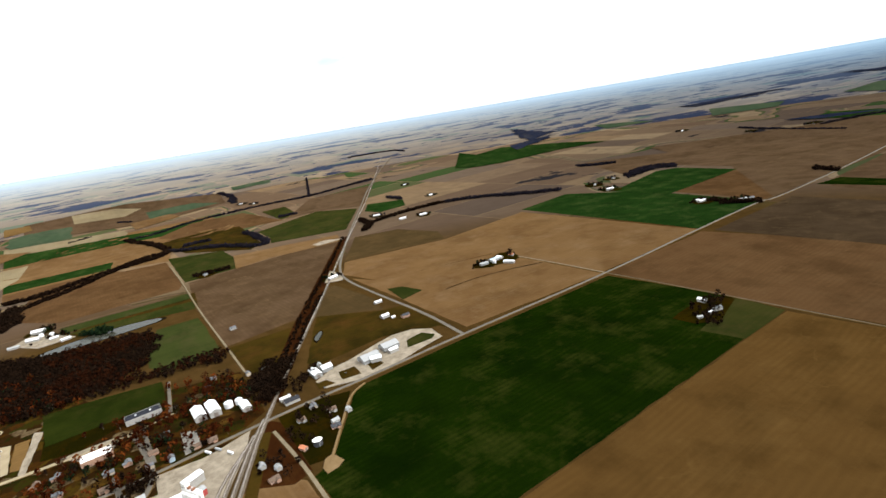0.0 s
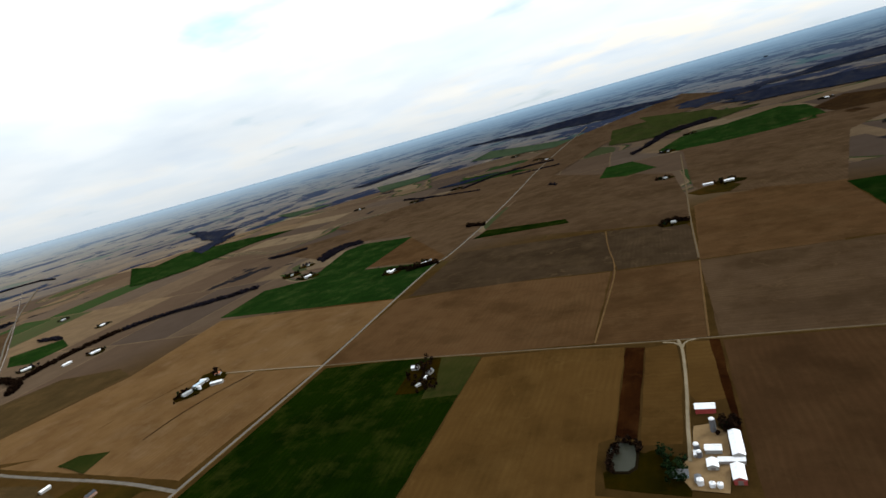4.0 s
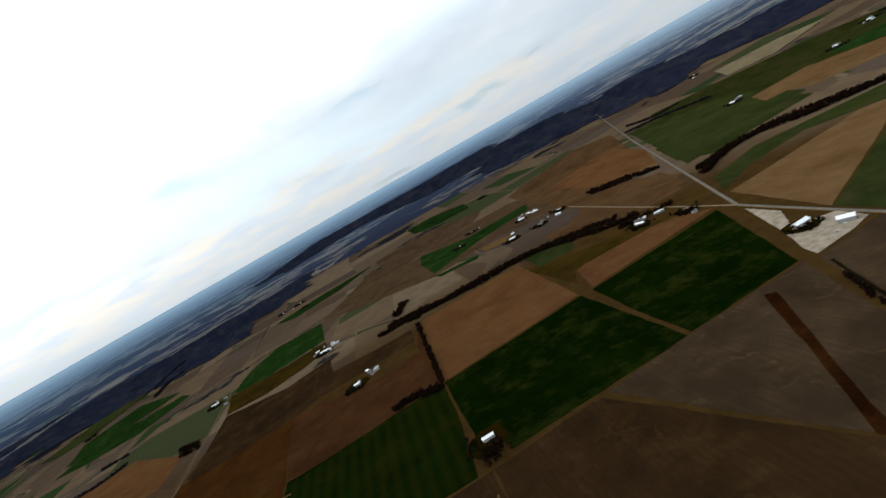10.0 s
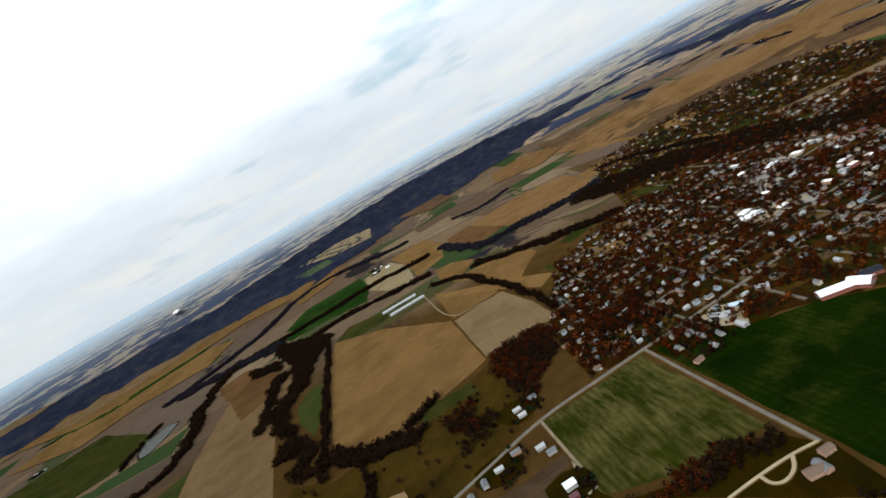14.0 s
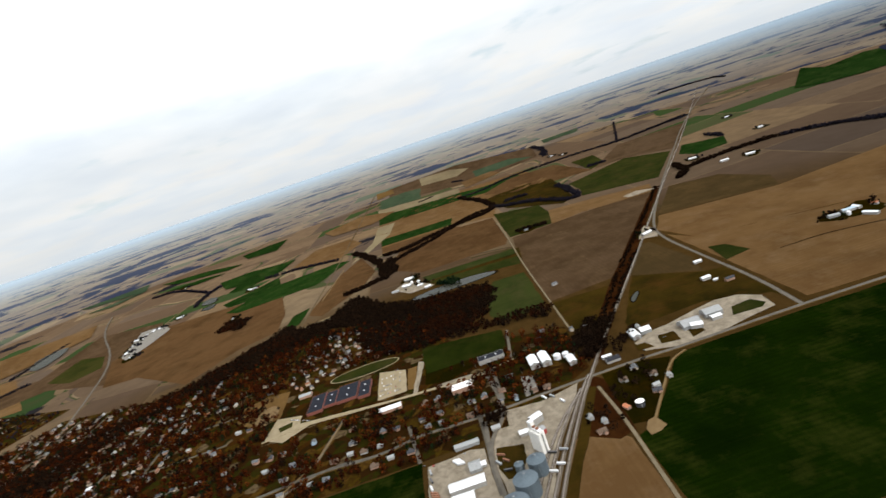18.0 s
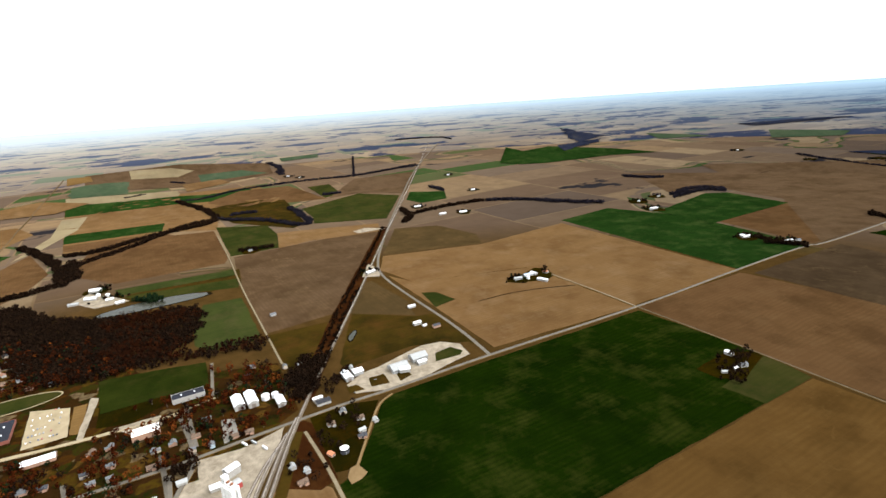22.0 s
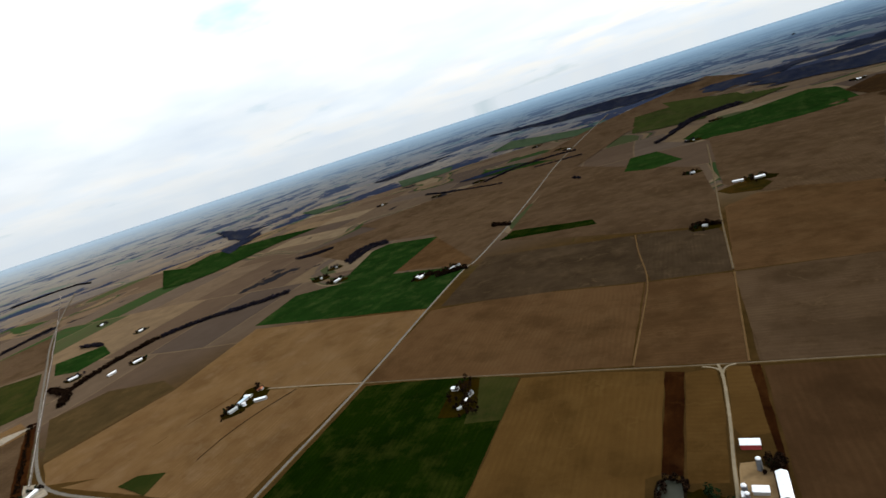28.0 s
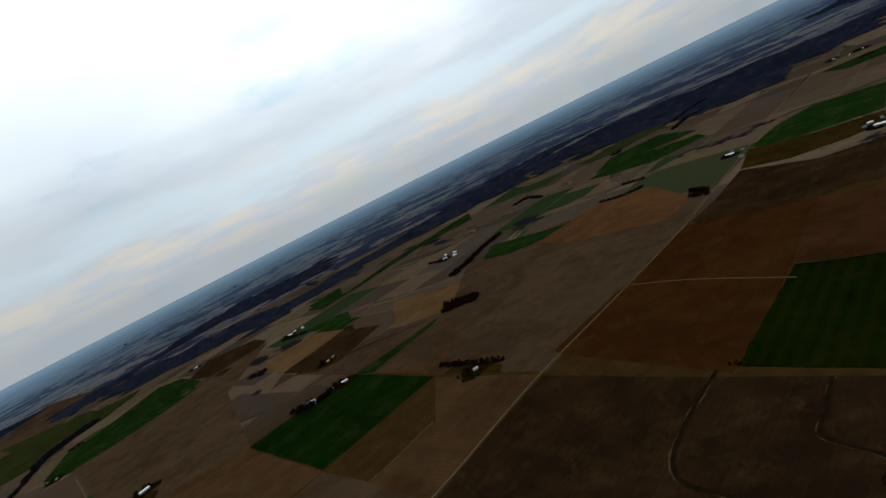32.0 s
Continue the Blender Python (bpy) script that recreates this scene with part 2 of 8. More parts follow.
crop("lawn", (0.0058, 0.0086, 0.0012), (0.0108, 0.0138, 0.0021), (0.0230, 0.0180, 0.0052), stain_amount=0.4)
crop("dark_grass", (0.0049, 0.0042, 0.0005), (0.0115, 0.0076, 0.0005), (0.0224, 0.0088, 0.0005))
crop("pasture", (0.0105, 0.0078, 0.0016), (0.0255, 0.0155, 0.0027), (0.0350, 0.0162, 0.0039), stain_amount=0.8)
crop("bare_brown", (0.0370, 0.0190, 0.0080), (0.0570, 0.0305, 0.0128), (0.0820, 0.0490, 0.0220), 0.1, along="x", stain_amount=0.3)
crop("bare_orange", (0.0361, 0.0185, 0.0052), (0.0543, 0.0284, 0.0081), (0.0889, 0.0508, 0.0163), 0.1, along="x", stain_amount=0.3)
crop("bare_dark", (0.0122, 0.0068, 0.0033), (0.0220, 0.0116, 0.0050), (0.0620, 0.0345, 0.0125), 0.1, along="x", stain_amount=0.32, rills=0.22)
crop("bare_red", (0.0235, 0.0122, 0.0054), (0.0368, 0.0187, 0.0082), (0.0552, 0.0305, 0.0135), 0.1, along="x", stain_amount=0.35, rills=0.1)
crop("bare_grey", (0.0341, 0.0200, 0.0103), (0.0531, 0.0329, 0.0178), (0.0794, 0.0506, 0.0253), 0.15, along="x", stain_amount=0.3, rills=0.45)
# Darker version of bare_grey, for single fields.
crop("bare_damp", (0.0220, 0.0140, 0.0078), (0.0350, 0.0226, 0.0126), (0.0720, 0.0460, 0.0230), 0.15, along="x", stain_amount=0.3, rills=0.5)
crop("bare_rust", (0.0218, 0.0079, 0.0023), (0.0321, 0.0122, 0.0029), (0.0420, 0.0212, 0.0047), 0.1, rills=0.5)
crop("bare_rust2", (0.0215, 0.0089, 0.0035), (0.0341, 0.0139, 0.0054), (0.0538, 0.0257, 0.0095), 0.1)
crop("bare_tan2", (0.0547, 0.0239, 0.0094), (0.0756, 0.0352, 0.0127), (0.0894, 0.0490, 0.0204), 0.15)
crop("stubble_tan", (0.0630, 0.0339, 0.0133), (0.0894, 0.0514, 0.0208), (0.1107, 0.0713, 0.0359), 0.2)
crop("stubble_brown2", (0.0590, 0.0362, 0.0165), (0.0810, 0.0520, 0.0245), (0.0950, 0.0650, 0.0340), 0.25)
crop("stubble_gold", (0.0620, 0.0348, 0.0126), (0.0900, 0.0524, 0.0184), (0.1068, 0.0660, 0.0225), 0.2)
crop("stubble_olive", (0.0286, 0.0185, 0.0076), (0.0433, 0.0262, 0.0106), (0.0598, 0.0355, 0.0140), 0.1)
crop("stubble_pale", (0.1031, 0.0785, 0.0439), (0.1343, 0.1069, 0.0613), (0.1444, 0.1217, 0.0779), 0.2, along="x")
crop("stubble_pale2", (0.0698, 0.0461, 0.0227), (0.0918, 0.0635, 0.0330), (0.1102, 0.0804, 0.0442), 0.2)
# Far woods in blue-black, the aerial haze painted into the colour.
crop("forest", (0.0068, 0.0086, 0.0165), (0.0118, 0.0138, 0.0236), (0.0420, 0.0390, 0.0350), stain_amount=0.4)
crop("weeds", (0.0078, 0.0025, 0.0010), (0.0176, 0.0059, 0.0016), (0.0389, 0.0157, 0.0045))


def lots_colour(n):
    """Town lots: lawns, leaf litter, gardens and drives, lot by lot."""
    p = place(n)
    warp = n.add("ShaderNodeTexNoise", Vector=p, Scale=0.06, Detail=3.0).outputs["Color"]
    moved = n.vec("ADD", p, n.vec("MULTIPLY", n.vec("SUBTRACT", warp, (0.5, 0.5, 0.5)).outputs[0], (16, 16, 0)).outputs[0]).outputs[0]
    cell = n.add("ShaderNodeTexVoronoi", Vector=moved, Scale=0.045).outputs["Color"]
    pick = n.add("ShaderNodeSeparateColor", Color=cell).outputs[0]
    lot_ = n.ramp(pick, [(0.0, (0.0102, 0.0051, 0.0011)), (0.18, (0.0110, 0.0107, 0.0014)), (0.32, (0.0218, 0.0090, 0.0015)), (0.46, (0.0058, 0.0063, 0.0011)), (0.58, (0.0409, 0.0213, 0.0040)),
                         (0.68, (0.0124, 0.0058, 0.0014)), (0.80, (0.0620, 0.0440, 0.0228)), (0.88, (0.0263, 0.0155, 0.0021))], "CONSTANT")
    litter = n.ramp(n.noise(p, 0.12, 5, 0.65), [(0.42, grey(0)), (0.62, grey(0.75))])
    return n.mix(litter, lot_, (0.0135, 0.0060, 0.0020, 1))


surface("town_ground", lots_colour, 1.0, spec=0.0, matte=1.0)


def mottled(name, a, b, scale=0.6, rough=0.9, metal=0.0, spec=0.3, ribs=0.0):
    def colour(n):
        p = n.add("ShaderNodeTexCoord").outputs["Object"]
        f = n.math("ADD", n.math("MULTIPLY", n.noise(p, scale, 5, 0.6), 0.7), n.math("MULTIPLY", n.noise(p, scale * 9, 3, 0.6), 0.3))
        c = n.mix(n.ramp(f, [(0.35, grey(0)), (0.65, grey(1))]), (*a, 1), (*b, 1))
        if ribs:
            x = n.add("ShaderNodeSeparateXYZ", Vector=p).outputs[0]
            c = n.mix(n.math("MULTIPLY", n.math("ADD", n.math("SINE", n.math("MULTIPLY", x, ribs)), 1.0), 0.08), c, (0.05, 0.05, 0.05, 1))
        return c
    surface(name, colour, rough, metal, spec=spec)


def ground_stone(name, a, b):
    def colour(n):
        p = place(n)
        f = n.math("ADD", n.math("MULTIPLY", n.noise(p, 0.06, 5, 0.65), 0.6), n.math("MULTIPLY", n.noise(p, 1.1, 3, 0.7), 0.4))
        return n.mix(n.ramp(f, [(0.36, grey(0)), (0.64, grey(1))]), (*a, 1), (*b, 1))
    surface(name, colour, 1.0, spec=0.0)


ground_stone("street", (0.050, 0.044, 0.036), (0.088, 0.078, 0.064))
ground_stone("ditch_weeds", (0.0036, 0.0026, 0.0013), (0.0085, 0.0058, 0.0026))
ground_stone("washed", (0.0120, 0.0068, 0.0032), (0.0560, 0.0370, 0.0190))
ground_stone("asphalt", (0.0638, 0.0558, 0.0460), (0.1062, 0.0927, 0.0757))
ground_stone("asphalt_light", (0.125, 0.114, 0.100), (0.181, 0.167, 0.146))
ground_stone("gravel", (0.0892, 0.0704, 0.0446), (0.1403, 0.1136, 0.0763))
ground_stone("gravel_dark", (0.0420, 0.0300, 0.0175), (0.0790, 0.0595, 0.0380))
ground_stone("gravel_pale", (0.1020, 0.0830, 0.0590), (0.2250, 0.1900, 0.1450))
ground_stone("concrete", (0.1613, 0.1281, 0.0792), (0.2325, 0.1890, 0.1230))
ground_stone("track", (0.0440, 0.0238, 0.0105), (0.0740, 0.0422, 0.0195))
ground_stone("dirt", (0.0924, 0.0582, 0.0270), (0.1380, 0.0930, 0.0475))
ground_stone("verge", (0.0432, 0.0288, 0.0091), (0.0783, 0.0464, 0.0175))
ground_stone("ballast", (0.046, 0.036, 0.027), (0.095, 0.076, 0.056))
mottled("white_metal", (0.476, 0.484, 0.510), (0.646, 0.646, 0.646), 0.5, 0.45, spec=0.5)
mottled("white_roof", (0.62, 0.62, 0.60), (0.76, 0.75, 0.72), 0.4, 0.7)
mottled("grey_metal", (0.185, 0.190, 0.190), (0.262, 0.264, 0.260), 0.5, 0.5, 0.2, 0.5)
mottled("blue_metal", (0.240, 0.320, 0.384), (0.352, 0.416, 0.464), 0.5, 0.5, 0.1, 0.5)
mottled("maroon_metal", (0.042, 0.012, 0.018), (0.070, 0.020, 0.026), 0.5, 0.5)
mottled("maroon_siding", (0.10, 0.025, 0.022), (0.15, 0.04, 0.035), 0.5, 0.7)
mottled("red_metal", (0.20, 0.026, 0.024), (0.28, 0.045, 0.038), 0.4, 0.55)
mottled("white_siding", (0.180, 0.174, 0.160), (0.290, 0.281, 0.262), 0.7, 0.75)
mottled("tan_siding", (0.280, 0.231, 0.175), (0.364, 0.308, 0.238), 0.7, 0.8)
mottled("blue_siding", (0.20, 0.26, 0.31), (0.28, 0.34, 0.39), 0.7, 0.8)
mottled("brick", (0.21, 0.125, 0.085), (0.30, 0.18, 0.125), 1.2, 0.9)
mottled("red_brick", (0.111, 0.036, 0.026), (0.163, 0.055, 0.039), 1.2, 0.9)
mottled("grey_shingle", (0.058, 0.061, 0.066), (0.120, 0.122, 0.126), 0.9, 0.95, spec=0.1)
mottled("dark_shingle", (0.026, 0.027, 0.032), (0.054, 0.054, 0.058), 0.9, 0.95, spec=0.1)
mottled("brown_shingle", (0.068, 0.046, 0.034), (0.120, 0.083, 0.060), 0.9, 0.95, spec=0.1)
mottled("red_shingle", (0.30, 0.10, 0.055), (0.42, 0.17, 0.09), 0.9, 0.95, spec=0.1)
mottled("dark_roof", (0.007, 0.008, 0.012), (0.016, 0.017, 0.023), 0.25, 0.9, spec=0.08)
mottled("black_roof", (0.014, 0.014, 0.017), (0.032, 0.032, 0.036), 0.4, 0.9, spec=0.08)
mottled("bin_steel", (0.061, 0.083, 0.101), (0.108, 0.133, 0.151), 0.5, 0.55, 0.3, 0.3)
mottled("elevator_concrete", (0.561, 0.544, 0.510), (0.680, 0.663, 0.629), 0.15, 0.8)
mottled("tower_paint", (0.78, 0.77, 0.72), (0.86, 0.85, 0.80), 0.2, 0.4, spec=0.5)
mottled("rust_steel", (0.14, 0.06, 0.035), (0.24, 0.11, 0.06), 1.0, 0.7, 0.3)
mottled("rail_steel", (0.20, 0.17, 0.15), (0.32, 0.28, 0.25), 1.0, 0.4, 0.7)
mottled("sleeper", (0.055, 0.042, 0.032), (0.10, 0.075, 0.055), 1.0, 0.9)
mottled("bark", (0.060, 0.045, 0.035), (0.110, 0.085, 0.065), 1.0, 0.95)
mottled("window_glass", (0.03, 0.035, 0.04), (0.05, 0.055, 0.06), 1.0, 0.15, spec=0.6)
mottled("door_paint", (0.10, 0.08, 0.07), (0.16, 0.13, 0.11), 1.0, 0.6)
mottled("tyre", (0.015, 0.015, 0.015), (0.03, 0.03, 0.03), 2.0, 0.9)
for paint, tone in {"car_white": (0.75, 0.75, 0.74), "car_grey": (0.20, 0.21, 0.22), "car_black": (0.02, 0.02, 0.022), "car_red": (0.28, 0.02, 0.02), "car_blue": (0.04, 0.08, 0.18)}.items():
    mottled(paint, tone, tuple(v * 1.1 for v in tone), 1.0, 0.3, spec=0.6)


def foliage(name, a, b, c):
    def colour(n):
        info = n.add("ShaderNodeObjectInfo").outputs["Random"]
        isle = n.add("ShaderNodeNewGeometry").outputs["Random Per Island"]
        clump = n.ramp(n.noise(place(n), 0.075, 4, 0.65), [(0.40, grey(0)), (0.62, grey(1))])
        f = n.math("ADD", n.math("MULTIPLY", isle, 0.3), n.math("MULTIPLY", info, 0.1))
        f = n.math("ADD", f, n.math("MULTIPLY", clump, 0.60))
        patch = n.noise(place(n), 0.02, 3)
        base = n.mix(f, (*a, 1), (*b, 1))
        return n.mix(n.ramp(patch, [(0.45, grey(0)), (0.65, grey(1))]), base, (*c, 1))
    surface(name, colour, 1.0, spec=0.0)


foliage("bare", (0.0026, 0.0015, 0.0010), (0.0165, 0.0090, 0.0052), (0.0078, 0.0046, 0.0029))
# Distant bare trees, tinted bluish purple to paint in the haze.
foliage("hazy_bare", (0.0085, 0.0075, 0.0105), (0.0160, 0.0135, 0.0170), (0.0110, 0.0095, 0.0135))
foliage("rust", (0.0048, 0.0014, 0.0007), (0.0530, 0.0114, 0.0027), (0.0225, 0.0056, 0.0019))
foliage("rust_dull", (0.0046, 0.0018, 0.0010), (0.0270, 0.0078, 0.0029), (0.0110, 0.0042, 0.0021))
foliage("orange", (0.040, 0.010, 0.0025), (0.095, 0.027, 0.0050), (0.060, 0.014, 0.0035))
foliage("scrub", (0.0042, 0.0025, 0.0016), (0.0135, 0.0072, 0.0037), (0.0078, 0.0045, 0.0027))
foliage("ever", (0.0035, 0.0075, 0.0035), (0.0090, 0.0170, 0.0055), (0.0045, 0.0100, 0.0045))


def water(name, deep, shallow, rough):
    surface(name, lambda n: n.mix(n.noise(place(n), 0.08, 3), (*deep, 1), (*shallow, 1)), rough, spec=0.03,
            bump=lambda n: n.noise(place(n), 0.9, 3), bump_scale=0.05)


water("pond_water", (0.0170, 0.0180, 0.0125), (0.0260, 0.0265, 0.0190), 0.25)
water("teal_water", (0.0008, 0.022, 0.025), (0.0016, 0.032, 0.036), 0.2)
water("silver_water", (0.26, 0.30, 0.34), (0.36, 0.40, 0.43), 0.2)

# ground and distance -----------------------------------------------------------
CX, CY, EYE, R0, R1 = 770.0, -878.0, 462.0, 3200.0, 4880.0


def lay(x, y):
    """Where a place of the plain stands: as it is out to R0; past that drawn in, and raised and lessened to match, so that the land ends in a rim."""
    d = math.hypot(x - CX, y - CY)
    if d <= R0:
        return x, y, 0.0, 1.0
    s = (R0 + (R1 - R0) * (1 - R0 / d)) / d
    bearing = math.atan2(x - CX, y - CY)
    rise = s * d * (0.00668 + -0.00549 * math.cos(bearing) + -0.00167 * math.sin(bearing)) * min(1.0, (d - R0) / 7000) ** 0.8
    return CX + (x - CX) * s, CY + (y - CY) * s, EYE * (1 - s) + rise, s


def quilt(n, p):
    """Farmland of the wide plain: plots in soil, stubble and wheat."""
    flat = n.vec("MULTIPLY", p, (1, 1, 0)).outputs[0]
    warp = n.add("ShaderNodeTexNoise", Vector=flat, Scale=0.0003, Detail=1.0).outputs["Color"]
    flat = n.vec("ADD", flat, n.vec("MULTIPLY", n.vec("SUBTRACT", warp, (0.5, 0.5, 0.5)).outputs[0], (700, 700, 0)).outputs[0]).outputs[0]

    def plots(size, row, shift, squash):
        node = n.add("ShaderNodeTexBrick", {"offset": 0.37, "offset_frequency": 2, "squash": squash, "squash_frequency": 3},
                     Vector=n.vec("ADD", flat, shift).outputs[0], Color1=(0, 0, 0, 1), Color2=(1, 1, 1, 1), Mortar=(0.5, 0.5, 0.5, 1), Scale=1.0)
        n.put(node, "Mortar_Size", 4.0), n.put(node, "Bias", 0.0), n.put(node, "Brick_Width", size), n.put(node, "Row_Height", row)
        return node.outputs["Color"]

    tone = n.mix(n.ramp(n.noise(flat, 0.0006, 2), [(0.46, grey(0)), (0.50, grey(1))]), plots(620.0, 270.0, (90, 40, 0), 0.6), plots(300.0, 560.0, (10, 130, 0), 1.6))
    soil = n.ramp(tone, [(0.0, (0.0500, 0.0330, 0.0210)), (0.14, (0.0700, 0.0480, 0.0300)), (0.27, (0.0420, 0.0300, 0.0220)), (0.38, (0.0130, 0.0260, 0.0080)), (0.44, (0.0820, 0.0560, 0.0320)),
                          (0.58, (0.0550, 0.0400, 0.0290)), (0.70, (0.0260, 0.0320, 0.0130)), (0.76, (0.0980, 0.0710, 0.0430)), (0.84, (0.0600, 0.0410, 0.0260))], "CONSTANT")
    grain = n.noise(p, 0.012, 5, 0.65)
    return n.mix(n.math("MULTIPLY", n.ramp(grain, [(0.35, grey(1)), (0.65, grey(0))]), 0.35), soil, (0.030, 0.020, 0.013, 1))


def woods_mask(n, flat, low, high):
    long_ = n.add("ShaderNodeMapping", Vector=flat, Rotation=(0, 0, 0.5), Scale=(1.0, 0.7, 1)).outputs[0]
    return n.ramp(n.noise(long_, 0.0016, 6, 0.6), [(low, grey(0)), (high, grey(1))])


def land_place(n):
    uv = n.add("ShaderNodeUVMap", {"uv_map": "land"}).outputs[0]
    p = n.vec("MULTIPLY", uv, (1000.0, 1000.0, 0)).outputs[0]
    return p, n.vec("LENGTH", n.vec("SUBTRACT", p, (CX, CY, 0)).outputs[0]).outputs["Value"]


def ground_colour(n):
    p, far = land_place(n)
    f = n.math("ADD", n.math("MULTIPLY", n.noise(p, 0.02, 5, 0.65), 0.6), n.math("MULTIPLY", n.noise(p, 0.5, 3, 0.7), 0.4))
    verge = n.mix(n.ramp(f, [(0.36, grey(0)), (0.64, grey(1))]), (0.0205, 0.0118, 0.0034, 1), (0.039, 0.0212, 0.0066, 1))
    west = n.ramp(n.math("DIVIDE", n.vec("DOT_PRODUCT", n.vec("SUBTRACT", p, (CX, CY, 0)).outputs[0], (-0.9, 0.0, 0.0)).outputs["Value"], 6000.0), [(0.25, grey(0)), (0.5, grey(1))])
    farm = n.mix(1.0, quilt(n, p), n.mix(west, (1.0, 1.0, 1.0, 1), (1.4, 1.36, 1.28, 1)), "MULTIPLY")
    land = n.mix(woods_mask(n, p, 0.615, 0.63), farm, (0.010, 0.009, 0.010, 1))
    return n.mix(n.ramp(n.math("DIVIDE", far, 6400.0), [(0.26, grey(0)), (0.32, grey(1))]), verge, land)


def tree_noise(n, p, scale, detail):
    return n.noise(n.add("ShaderNodeMapping", Vector=p, Rotation=(0, 0, 0.5), Scale=(1.0, 0.75, 1)).outputs[0], scale, detail, 0.6)


def distance_colour(n):
    """Farmland, belts and groves of the far plain, with haze painted in: paler and bluer towards the horizon."""
    p, far = land_place(n)
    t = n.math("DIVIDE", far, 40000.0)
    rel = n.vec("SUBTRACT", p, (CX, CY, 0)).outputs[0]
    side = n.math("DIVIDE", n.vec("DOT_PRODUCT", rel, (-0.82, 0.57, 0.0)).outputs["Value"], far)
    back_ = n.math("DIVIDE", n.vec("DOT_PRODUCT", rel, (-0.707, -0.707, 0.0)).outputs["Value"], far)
    # Front-lit side warmer, other side bluer: light and haze painted by bearing.
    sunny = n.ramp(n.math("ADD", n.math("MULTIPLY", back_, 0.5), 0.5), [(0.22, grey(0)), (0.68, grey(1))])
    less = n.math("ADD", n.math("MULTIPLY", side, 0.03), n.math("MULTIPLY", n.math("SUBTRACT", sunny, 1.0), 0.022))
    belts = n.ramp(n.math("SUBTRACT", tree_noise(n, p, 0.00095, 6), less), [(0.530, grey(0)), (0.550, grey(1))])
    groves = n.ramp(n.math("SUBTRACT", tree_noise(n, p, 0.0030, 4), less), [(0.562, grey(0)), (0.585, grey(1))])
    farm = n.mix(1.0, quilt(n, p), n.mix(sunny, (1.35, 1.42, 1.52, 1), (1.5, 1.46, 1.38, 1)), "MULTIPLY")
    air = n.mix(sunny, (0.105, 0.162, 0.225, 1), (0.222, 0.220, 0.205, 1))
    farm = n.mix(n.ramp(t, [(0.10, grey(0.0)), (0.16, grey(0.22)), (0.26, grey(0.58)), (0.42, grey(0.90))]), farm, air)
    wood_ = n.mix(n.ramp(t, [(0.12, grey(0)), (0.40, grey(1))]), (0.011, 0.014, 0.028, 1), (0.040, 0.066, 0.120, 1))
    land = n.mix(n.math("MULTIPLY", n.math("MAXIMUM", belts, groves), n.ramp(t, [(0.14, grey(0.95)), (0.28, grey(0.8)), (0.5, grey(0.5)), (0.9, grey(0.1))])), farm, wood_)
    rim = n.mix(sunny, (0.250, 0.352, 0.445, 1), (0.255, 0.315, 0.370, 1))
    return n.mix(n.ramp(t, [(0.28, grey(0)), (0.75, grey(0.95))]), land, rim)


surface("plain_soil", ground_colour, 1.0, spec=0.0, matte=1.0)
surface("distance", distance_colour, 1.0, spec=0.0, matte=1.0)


def ring_sheet(name, dists, mat, label, category, drop=0.0):
    sides = 200
    verts, uvs, faces = [], [], []
    for d in dists:
        for k in range(sides):
            c, s = math.cos(2 * math.pi * k / sides), math.sin(2 * math.pi * k / sides)
            x, y, z, _ = lay(CX + d * c, CY + d * s)
            verts.append((x, y, z - drop))
            uvs.append(((CX + d * c) / 1000, (CY + d * s) / 1000))
    for i in range(len(dists) - 1):
        for k in range(sides):
            a, b = i * sides + k, i * sides + (k + 1) % sides
            faces.append((a, a + sides, b + sides, b))
    me = bpy.data.meshes.new(name)
    me.from_pydata(verts, [], faces)
    layer = me.uv_layers.new(name="land")
    for loop in me.loops:
        layer.data[loop.index].uv = uvs[loop.vertex_index]
    me.materials.append(MATS[mat])
    tagged(new(name, me), label, category, kind="structure")


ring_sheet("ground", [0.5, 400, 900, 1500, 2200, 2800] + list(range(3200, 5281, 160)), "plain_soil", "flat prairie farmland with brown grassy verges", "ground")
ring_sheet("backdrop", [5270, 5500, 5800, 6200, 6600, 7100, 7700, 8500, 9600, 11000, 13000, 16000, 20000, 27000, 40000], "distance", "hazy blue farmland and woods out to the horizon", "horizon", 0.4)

# makers -----------------------------------------------------------------------


def mesh_of(name, verts, faces, mat):
    me = bpy.data.meshes.new(name)
    me.from_pydata(verts, [], faces)
    me.materials.append(MATS[mat] if isinstance(mat, str) else mat)
    return me


def part(name, verts, faces, mat, parent, label=""):
    ob = new(name, mesh_of(name, verts, faces, mat))
    ob.parent = parent
    return tagged(ob, label) if label else ob


def smooth_outline(points, closed=True, step=25.0, wobble=0.0, seed=0):
    """Points along an outline, at most step apart, each moved a little."""
    rnd = random.Random(seed)
    out = []
    n = len(points)
    for i in range(n if closed else n - 1):
        a, b = Vector(points[i]), Vector(points[(i + 1) % n])
        k = max(1, min(40, int((b - a).length / step)))
        for j in range(k):
            p = a.lerp(b, j / k)
            w = wobble if j else wobble * 0.4
            out.append((p.x + rnd.uniform(-w, w), p.y + rnd.uniform(-w, w)))
    if not closed:
        out.append(tuple(points[-1]))
    return out


